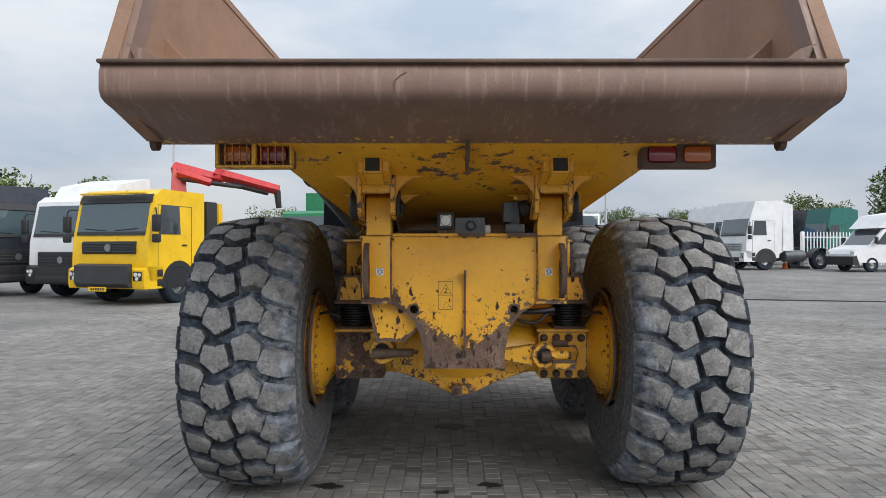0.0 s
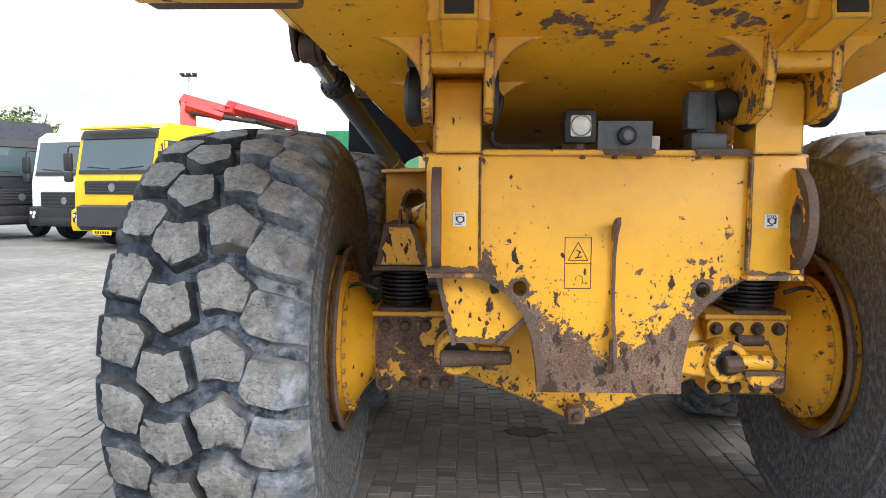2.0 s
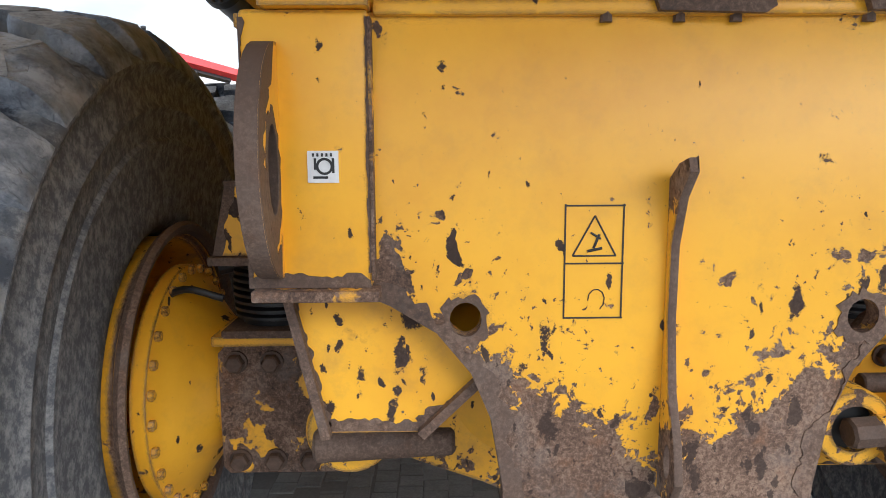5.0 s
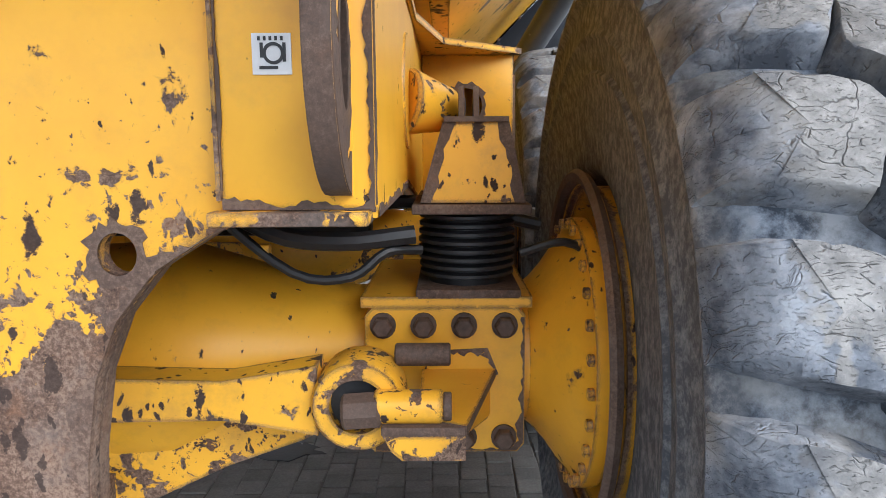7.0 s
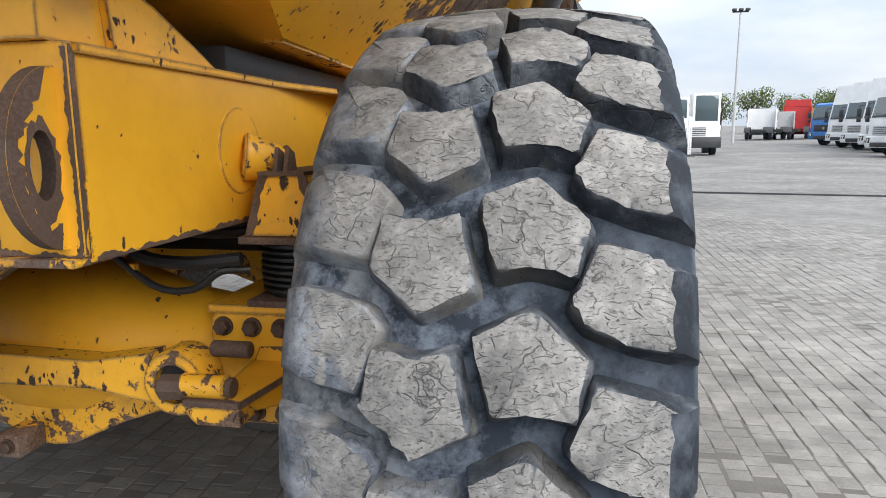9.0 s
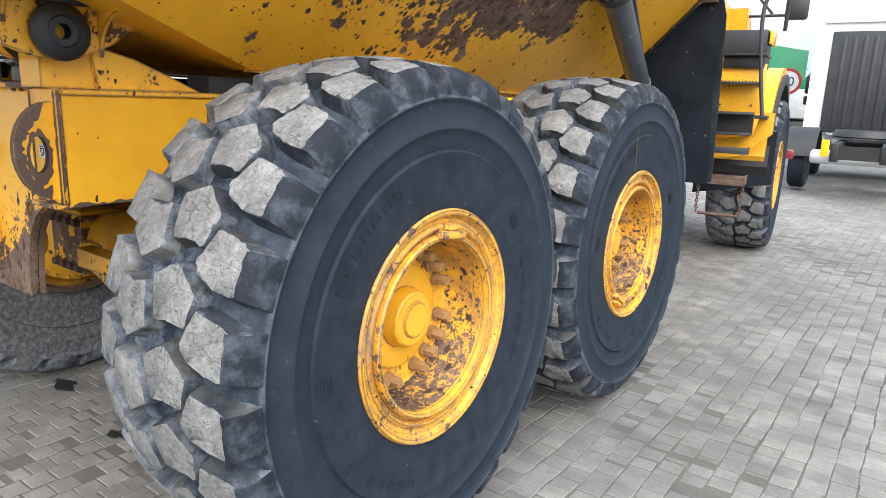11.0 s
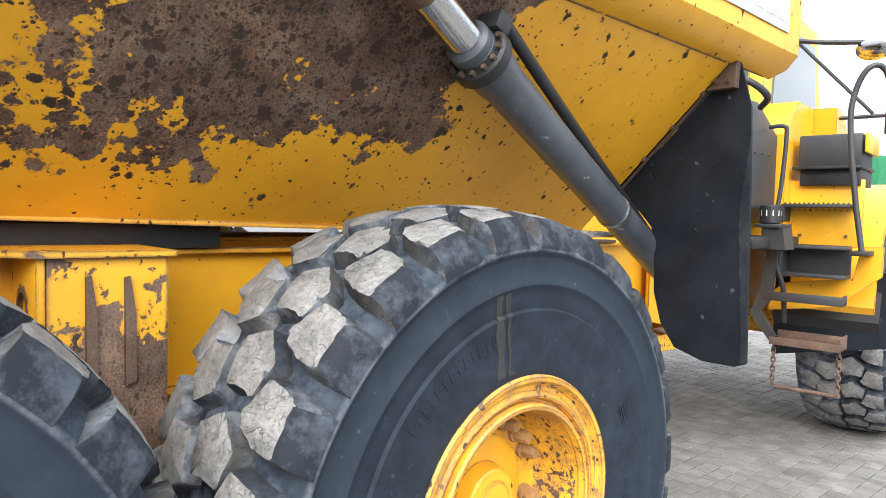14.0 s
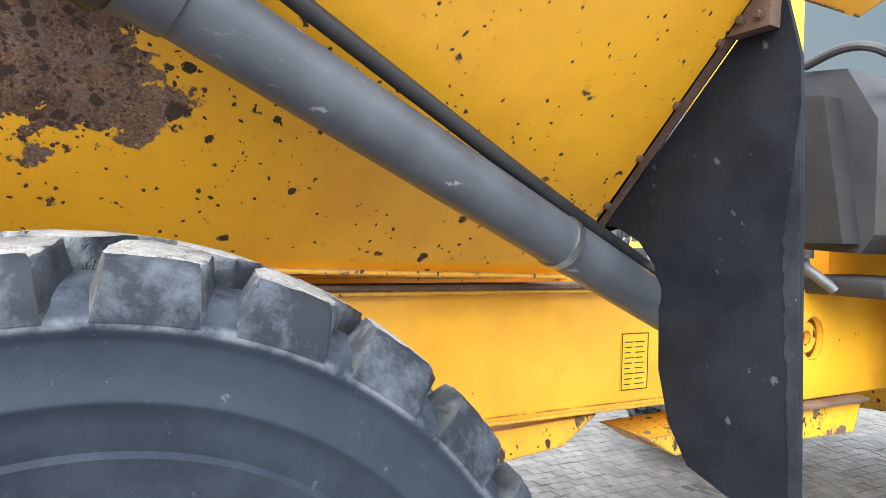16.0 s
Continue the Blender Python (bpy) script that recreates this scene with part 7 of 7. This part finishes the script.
# row of lorries facing the yard
cone = thing("traffic_cone", "orange and white traffic cone by the fence", "traffic cone", "", pose(18.2, 35.9, rise(18.2, 35.9)))
bm = B()
box(bm, (-0.18, -0.18, 0), (0.18, 0.18, 0.04), 0.01)
part("foot", bm, M_ORANGE, cone)
bm = B()
lathe(bm, [(0.04, 0.15), (0.7, 0.03), (0.7, 0.0)], 20, Matrix.Rotation(-math.pi / 2, 4, "Y"))
body = part("body", bm, M_ORANGE, cone)
bm = B()
lathe(bm, [(0.30, 0.108), (0.45, 0.081)], 20, Matrix.Rotation(-math.pi / 2, 4, "Y"))
part("band", bm, M_STICKER, cone, "white band")
w1 = lorry("white tractor lorry with a tall roof, parked beside a fence", 15.2, 35.6, -80, M_WHITE, None, 3.55, False, None, "tractor", None, M_PALEGREY)
for x, y, yaw, paint, label in ((17.0, 40.4, -66, M_WHITE, "white tractor lorry in a parked row"), (17.6, 44.4, -66, M_WHITE, "white tractor lorry in a parked row"),
                                (18.2, 48.4, -66, M_WHITE, "white tractor lorry in a parked row"), (27.5, 50.0, -80, M_TEAL, "teal green tractor lorry behind a fence"),
                                (27.0, 54.0, -80, M_DARK, "dark blue tractor lorry behind a fence"), (26.5, 58.0, -80, M_DARK, "dark blue tractor lorry behind a fence")):
    lorry(label, x, y, yaw, paint, None, 3.8, False, None, "tractor", None, M_PALEGREY if paint is M_WHITE else M_BLACK)
lorry("blue box lorry in a parked row", 18.7, 53.0, -66, M_BLUE, None, 2.9, False, None, "box", M_BLUE, None, None, 8.0)
lorry("white tractor lorry at the far end of the yard", 20.5, 74, 160, M_WHITE, None, 2.9, False, None, "tractor")
lorry("red tractor lorry at the far end of the yard", 24.2, 76, 160, M_RED, None, 3.1, True, None, "tractor")
lorry("pale green lorry at the far end of the yard", 22.4, 75, 160, M_PALEGREY, None, 2.6, False, None, "tractor")
lorry("yellow tractor lorry at the far end of the yard", 27.2, 78, 170, M_TRUCKYELLOW, None, 2.9, False, None, "tractor")
lorry("dark lorry at the far end of the yard", 29.5, 78, 10, M_DARK, None, 2.8, False, None, "tractor")
# lorry chassis seen past the front unit, and the white cab before it
turned = lorry("white high-roofed tractor lorry standing with its back turned", 1.2, 21.7, 183, M_WHITE, M_BLACK, 3.3, True, None, "tractor", None, M_BLACK, M_BLACK, 6.2)
bm = B()
box(bm, (-0.95, 2.155, 1.0), (0.95, 2.19, 3.1), 0.02)
back = part("back_panel", bm, M_GREY, turned, "dark grey cab back panel")
for k in range(9):
    bm = B()
    box(bm, (-0.85 + 0.19 * k, 2.185, 1.1), (-0.77 + 0.19 * k, 2.215, 3.0), 0.008)
    part("rib", bm, M_GREY, back)
bm = B()
rod(bm, (-0.75, 5.6, 0.66), (0.75, 5.6, 0.66), 0.12, None, 20, 0.03)
part("air_tank", bm, M_WHITE, turned, "white air tank")
bm = B()
rod(bm, (0, 4.4, 0.98), (0, 4.4, 1.12), 0.55, 0.5, 24, 0.02)
part("fifth_wheel", bm, M_BLACK, turned)
for s in (1, -1):
    bm = B()
    box(bm, (s * 0.95, 6.16, 0.62), (s * 1.2, 6.24, 0.78), 0.02)
    part("rear_lamp", bm, M_LENS_RED, turned, "red rear lamp")
    bm = B()
    box(bm, (s * 0.44, 6.18, 0.70), (s * 0.56, 6.23, 0.98), 0.01)
    part("marker", bm, M_TRUCKYELLOW, turned, "yellow marker")
lorry("green lorry parked beyond the machine", -5.6, 27.0, -15, M_GREEN, M_GREEN, 2.9, False, None, "box", M_GREEN, None, None, 7.0)

# white van
van = thing("van", "white chassis-cab van with a roof fairing, parked", "van", "", pose(19.3, 32.8, rise(19.3, 32.8), 0, 0, -82))
bm = B()
prism(bm, [(0.0, 0.45), (-0.02, 0.85), (0.15, 1.08), (0.85, 1.28), (1.55, 2.05), (2.0, 2.15), (3.0, 2.15), (3.0, 0.45)], "x", -0.95, 0.95, 0.06)
part("cab", bm, M_WHITE, van)
bm = B()
prism(bm, [(0.90, 1.30), (1.55, 2.02), (1.62, 2.0), (0.98, 1.28)], "x", -0.82, 0.82, 0.01, m=Matrix.Translation((0, -0.03, 0.02)))
part("windscreen", bm, M_GLASS, van)
bm = B()
prism(bm, [(1.25, 2.1), (1.9, 2.75), (3.3, 2.95), (3.3, 2.1)], "x", -0.95, 0.95, 0.06)
part("roof_fairing", bm, M_WHITE, van)
bm = B()
prism(bm, [(-0.06, 0.32), (-0.08, 0.72), (0.1, 0.80), (0.3, 0.32)], "x", -0.96, 0.96, 0.03)
part("bumper", bm, M_BLACK, van)
bm = B()
box(bm, (-0.98, 3.1, 0.75), (0.98, 6.2, 0.95), 0.02)
part("flatbed", bm, M_GREY, van)
for s in (1, -1):
    bm = B()
    prism(bm, [(1.15, 1.32), (1.65, 1.92), (2.3, 1.95), (2.35, 1.32)], "x", s * 0.945, s * 0.962, 0.004)
    part("side_window", bm, M_GLASS, van)
    bm = B()
    box(bm, (s * 0.70, -0.03, 0.86), (s * 0.94, 0.20, 1.02), 0.03)
    part("headlight", bm, M_LENS_CLEAR, van)
    bm = B()
    box(bm, (s * 1.0, 1.0, 1.35), (s * 1.16, 1.12, 1.68), 0.03)
    part("mirror", bm, M_BLACK, van)
    for y in (0.95, 4.9):
        lorry_wheel(van, s * 0.85, y, s, 0.36)


def palisade(x0, y0, x1, y1, h=2.0):
    f = thing("fence", "white steel palisade fence panel on feet", "fence", "fence panels", pose(x0, y0, rise(x0, y0)))
    d = Vector((x1 - x0, y1 - y0, 0))
    n = max(2, int(d.length / 0.19))
    u = d.normalized()
    yaw = math.degrees(math.atan2(u.y, u.x))
    R = pose(0, 0, 0, 0, 0, yaw)
    for z in (0.25, h - 0.35):
        bm = B()
        box(bm, (0, -0.02, z), (d.length, 0.02, z + 0.07), 0.005, R)
        part("rail", bm, M_WHITE, f)
    bm = B()
    prism(bm, [(-0.035, 0.10), (0.035, 0.10), (0.035, h - 0.06), (0.0, h), (-0.035, h - 0.06)], "y", -0.035, -0.02)
    pale = mesh_of(bm, "pale", M_WHITE, 0)
    for k in range(n + 1):
        placed("pale", pale, f, R @ Matrix.Translation((k * d.length / n, 0, 0)))
    for x in (0.1, d.length - 0.1):
        bm = B()
        box(bm, (x - 0.05, -0.05, 0), (x + 0.05, 0.05, h), 0.01, R)
        part("post", bm, M_WHITE, f)
        bm = B()
        box(bm, (x - 0.3, -0.25, 0), (x + 0.3, 0.25, 0.12), 0.02, R)
        part("foot", bm, M_GREY, f)
    return f


palisade(19.3, 36.4, 22.6, 36.9)
palisade(22.7, 36.9, 27.5, 38.6)
palisade(2.6, 38.6, 7.5, 38.2)

# terminal tractor with an offset cab
tug = thing("yard_tractor", "white yard tractor with a narrow glazed cab", "tractor", "", pose(7.8, 38.8, rise(7.8, 38.8), 0, 0, -4))
bm = B()
box(bm, (-1.2, 0, 0.55), (1.2, 1.5, 1.55), 0.06)
part("hood", bm, M_WHITE, tug)
bm = B()
box(bm, (-1.25, -0.12, 0.40), (1.25, 0.5, 0.95), 0.05)
part("bumper", bm, M_GREY, tug)
bm = B()
box(bm, (-0.15, 0.35, 1.5), (1.2, 2.0, 3.15), 0.06)
c2 = part("cab", bm, M_WHITE, tug)
bm = B()
box(bm, (0.0, 0.325, 1.75), (1.08, 0.36, 3.02), 0.02)
part("windscreen", bm, M_SCREEN, c2)
bm = B()
box(bm, (-1.1, 0.5, 1.5), (-0.3, 0.62, 2.95), 0.02)
part("screen_frame", bm, M_WHITE, tug)
bm = B()
box(bm, (-1.0, 0.48, 1.9), (-0.4, 0.5, 2.85), 0.01)
part("side_screen", bm, M_SCREEN, tug)
for k in range(5):
    bm = B()
    box(bm, (-0.45, -0.02, 1.02 + 0.09 * k), (0.5, 0.01, 1.06 + 0.09 * k))
    part("slat", bm, M_GREY, tug)
for s in (1, -1):
    for y in (1.2, 4.0):
        lorry_wheel(tug, s * 1.0, y, s)
bm = B()
box(bm, (-0.5, 1.0, 0.6), (0.5, 5.0, 0.95), 0.02)
part("chassis", bm, M_BLACK, tug)

# excavator with a raised dark boom
ex = thing("excavator", "yellow excavator with a raised dark boom", "excavator", "", pose(4.3, 55, rise(4.3, 55), 0, 0, 0))
bm = B()
box(bm, (-2.2, -1.2, 1.3), (2.6, 1.2, 3.1), 0.15)
part("upper_body", bm, M_TRUCKYELLOW, ex)
bm = B()
rod(bm, (2.6, 0, 2.4), (-2.6, 0, 10.5), 0.55, 0.28, 4, 0.05)
part("boom", bm, M_GREY, ex, "dark grey boom")
bm = B()
rod(bm, (-2.6, 0, 10.4), (-3.4, 0, 12.0), 0.28, 0.15, 4)
part("boom_tip", bm, M_GREY, ex)
for s in (1, -1):
    bm = B()
    box(bm, (-2.2, s * 1.0 - 0.3, 0.0), (2.2, s * 1.0 + 0.3, 1.1), 0.35)
    part("track", bm, M_BLACK, ex)
# white concrete pump arm behind the fence
pump = thing("pump_trailer", "white trailer pump with a folded arm", "trailer", "", pose(5.2, 44, rise(5.2, 44)))
bm = B()
box(bm, (-2.5, -0.8, 0.5), (2.5, 0.8, 1.2), 0.1)
part("bed", bm, M_BLUE, pump)
bm = B()
rod(bm, (-2.4, 0, 1.7), (3.2, 0, 2.3), 0.22, 0.3, 4, 0.03)
part("arm", bm, M_WHITE, pump)
for x in (-1.8, 1.8):
    lorry_wheel(pump, x, -0.7, -1)
    lorry_wheel(pump, x, 0.7, 1)

# road sign
sg = thing("speed_sign", "round white speed limit sign with red rim", "sign", "", pose(-0.62, 20.7, rise(-0.62, 20.7), 0, 0, 2))
bm = B()
rod(bm, (0, 0.03, 0), (0, 0.03, 2.2), 0.03, None, 12)
part("post", bm, M_STEEL, sg)
Z = 2.12
for r0, r1, y, mat, nm in ((0.0, 0.31, 0.0, M_STICKER, "face"), (0.245, 0.31, -0.004, M_RED, "rim")):
    bm = B()
    prof = [(0, r0), (0, r1), (0.004, r1), (0.004, r0)]
    lathe(bm, prof, 40, Matrix.Translation((0, y, Z)) @ Matrix.Rotation(-math.pi / 2, 4, "Z"), closed=r0 > 0)
    part(nm, bm, mat, sg)
txt = bpy.data.curves.new("digits", "FONT")
txt.body, txt.size, txt.align_x, txt.align_y, txt.extrude = "10", 0.30, "CENTER", "CENTER", 0.002
txt.materials.append(M_BLACK)
dg = new("digits", txt)
dg.parent = sg
dg.matrix_basis = Matrix.Translation((0, -0.010, Z)) @ Matrix.Rotation(math.pi / 2, 4, "X")
# green excavator beyond it
gx = thing("green_excavator", "green excavator with white stripes", "excavator", "", pose(-2.4, 32, rise(-2.4, 32)))
bm = B()
box(bm, (-1.6, -1.2, 1.0), (0.8, 1.2, 2.1), 0.15)
part("upper_body", bm, M_PALEGREY, gx)
bm = B()
rod(bm, (0.4, 0, 1.9), (2.3, 0, 4.6), 0.4, 0.3, 4, 0.04)
part("boom", bm, M_GREEN, gx)
for k in range(3):
    bm = B()
    rod(bm, (1.0 + 0.4 * k, -0.02, 2.92 + 0.52 * k), (1.15 + 0.4 * k, -0.02, 3.11 + 0.52 * k), 0.40, 0.385, 4)
    part("stripe", bm, M_STICKER, gx)
for s in (1, -1):
    bm = B()
    box(bm, (-2.0, s * 0.9 - 0.3, 0), (1.8, s * 0.9 + 0.3, 1.0), 0.3)
    part("track", bm, M_BLACK, gx)


def light_mast(x, y, h):
    t = thing("light_mast", "tall slim grey floodlight mast", "mast", "masts", pose(x, y, rise(x, y)))
    bm = B()
    rod(bm, (0, 0, 0), (0, 0, h), 0.13, 0.07, 12)
    part("pole", bm, M_PALEGREY, t)
    bm = B()
    box(bm, (-0.6, -0.08, h), (0.6, 0.08, h + 0.12), 0.02)
    part("crossbar", bm, M_GREY, t)
    for k in (-0.5, 0, 0.5):
        bm = B()
        box(bm, (k - 0.16, -0.3, h + 0.1), (k + 0.16, 0.0, h + 0.28), 0.03)
        part("floodlight", bm, M_GREY, t)


light_mast(-22.2, 55, 10.0)
light_mast(14.7, 61, 10.2)


# ---------- trees ----------
def tree(x, y, h, w, seed, label="leafy green tree behind the yard"):
    rnd = random.Random(seed)
    t = thing("tree", label, "tree", "trees", pose(x, y, rise(x, y)))
    bm = B()
    rod(bm, (0, 0, 0), (0.1, 0, h * 0.55), 0.22, 0.12, 8)
    for k in range(6):
        a = k * 1.05 + rnd.random()
        rod(bm, (0.05, 0, h * (0.3 + 0.04 * k)), (w * 0.55 * math.cos(a), w * 0.55 * math.sin(a), h * (0.55 + 0.06 * k)), 0.09, 0.03, 6)
    part("trunk", bm, M_BARK, t)
    verts, faces = [], []
    lobes = [(rnd.uniform(-0.55, 0.55) * w, rnd.uniform(-0.55, 0.55) * w, h * rnd.uniform(0.42, 0.86), w * rnd.uniform(0.25, 0.48)) for _ in range(14)]
    for lx, ly, lz, lr in lobes:
        for _ in range(130):
            d = Vector((rnd.gauss(0, 1), rnd.gauss(0, 1), rnd.gauss(0, 1))).normalized()
            p = Vector((lx, ly, lz)) + d * lr * rnd.uniform(0.65, 1.12)
            s = rnd.uniform(0.10, 0.24) * (h / 8)
            e1 = Vector((rnd.gauss(0, 1), rnd.gauss(0, 1), rnd.gauss(0, 1))).normalized()
            e2 = e1.cross(d + Vector((0.01, 0.02, 0.03))).normalized()
            k = len(verts)
            verts += [p - e1 * s, p + e2 * s * 0.6, p + e1 * s, p - e2 * s * 0.6]
            faces.append((k, k + 1, k + 2, k + 3))
    me = bpy.data.meshes.new("crown")
    me.from_pydata(verts, [], faces)
    me.materials.append(M_LEAF)
    ob = new("crown", me)
    ob.parent = t


for k, (x, y, h, w) in enumerate([(-37, 58, 8.6, 3.6), (-42, 60, 8.2, 3.4), (-33, 62, 8.0, 3.0), (44, 66, 8.5, 4.2), (50, 70, 9.5, 4.5), (57, 74, 8.5, 4.0), (38, 72, 6.5, 3.0)]):
    tree(x, y, h, w, 20 + k)
for k in range(26):
    r = random.Random(400 + k)
    tree(-30 + k * 4.2 + r.uniform(-1.2, 1.2), 112 + r.uniform(-6, 10), r.uniform(5.0, 7.6), r.uniform(2.6, 3.8), 60 + k, "leafy tree in the far hedge line")


# slot drain across the yard
bm = B()
prism(bm, [(3.0, 18.9), (7.9, 18.0), (14.0, 16.4), (14.02, 16.5), (7.92, 18.1), (3.0, 19.0)], "z", 0.0, rise(7.9, 18.0) + 0.03)
dr = tagged(part("slot_drain", bm, M_GREY, None, "", 0), "dark narrow slot drain across the paving", "drain", kind="structure")

# ---------- pavers ----------
PW, PD, GAP = 0.100, 0.092, 0.0035


def paver_verts(w, d, top):
    c = 0.0045
    a, b = w / 2 - GAP / 2, d / 2 - GAP / 2
    return [(-a, -b, -0.02), (a, -b, -0.02), (a, b, -0.02), (-a, b, -0.02), (-a, -b, top - c * 0.8), (a, -b, top - c * 0.8), (a, b, top - c * 0.8), (-a, b, top - c * 0.8),
            (-a + c, -b + c, top), (a - c, -b + c, top), (a - c, b - c, top), (-a + c, b - c, top)]


PAVER_FACES = [(0, 1, 5, 4), (1, 2, 6, 5), (2, 3, 7, 6), (3, 0, 4, 7), (4, 5, 9, 8), (5, 6, 10, 9), (6, 7, 11, 10), (7, 4, 8, 11), (8, 9, 10, 11)]
near_me = bpy.data.meshes.new("paver")
near_me.from_pydata(paver_verts(PW, PD, 0.006), [], PAVER_FACES)
near_me.materials.append(M_PAVER)
bm = B()
box(bm, (-7.14, 0.51, -0.05), (7.84, 16.36, 0.0012))
bed_sand = tagged(part("paving_bed", bm, M_JOINT, None, "", 0), "sandy joints between grey pavers", "ground", kind="structure")
rnd = random.Random(5)
verts, faces, near = [], [], 0
for j in range(int(15.9 / PD)):
    for i in range(int(15.0 / PW)):
        x = -7.1 + i * PW + 0.004 * math.sin(j * 0.7 + i)
        x += rnd.uniform(-0.003, 0.003)
        y = 0.55 + (j + 0.5 * (i % 2)) * PD + rnd.uniform(-0.004, 0.004)
        lift = rnd.uniform(-0.0028, 0.0026) + 0.003 * math.sin(x * 2.1 + y * 1.3)
        tilt = rnd.uniform(-0.03, 0.03)
        if -0.9 < x < 0.9 and 2.6 < y < 6.2 and near < 290 and (i + j) % 2 == 0 or (1.6 < x < 2.8 and 4.6 < y < 6.0 and near < 298):
            near += 1
            ob = placed("paver", near_me, bed_sand, Matrix.Translation((x, y, lift)) @ Matrix.Rotation(tilt, 4, "X"))
            continue
        k = len(verts)
        verts += [(x + px, y + py, pz + lift + py * tilt) for px, py, pz in paver_verts(PW, PD, 0.006)]
        faces += [tuple(k + v for v in f) for f in PAVER_FACES]
me = bpy.data.meshes.new("pavers")
me.from_pydata(verts, [], faces)
me.materials.append(M_PAVER)
field = new("pavers", me)
field.parent = bed_sand
field["kind"] = "stuff"
# oil stains on the paving
for x, y, r, seed in ((-0.03, 5.35, 0.10, 3), (0.18, 4.02, 0.05, 4), (-0.12, 3.9, 0.03, 5), (-0.8, 4.0, 0.06, 6)):
    q = random.Random(seed)
    bm = B()
    pts = [(x + r * (1 + 0.5 * q.uniform(-1, 1)) * math.cos(a) * 1.25, y + 0.7 * r * (1 + 0.5 * q.uniform(-1, 1)) * math.sin(a)) for a in [k * math.tau / 22 for k in range(22)]]
    prism(bm, pts, "z", 0.004, 0.0098)
    tagged(part("oil_stain", bm, M_OIL, None, "", 0), "black oil stain on the pavers", "stain", "oil stains")
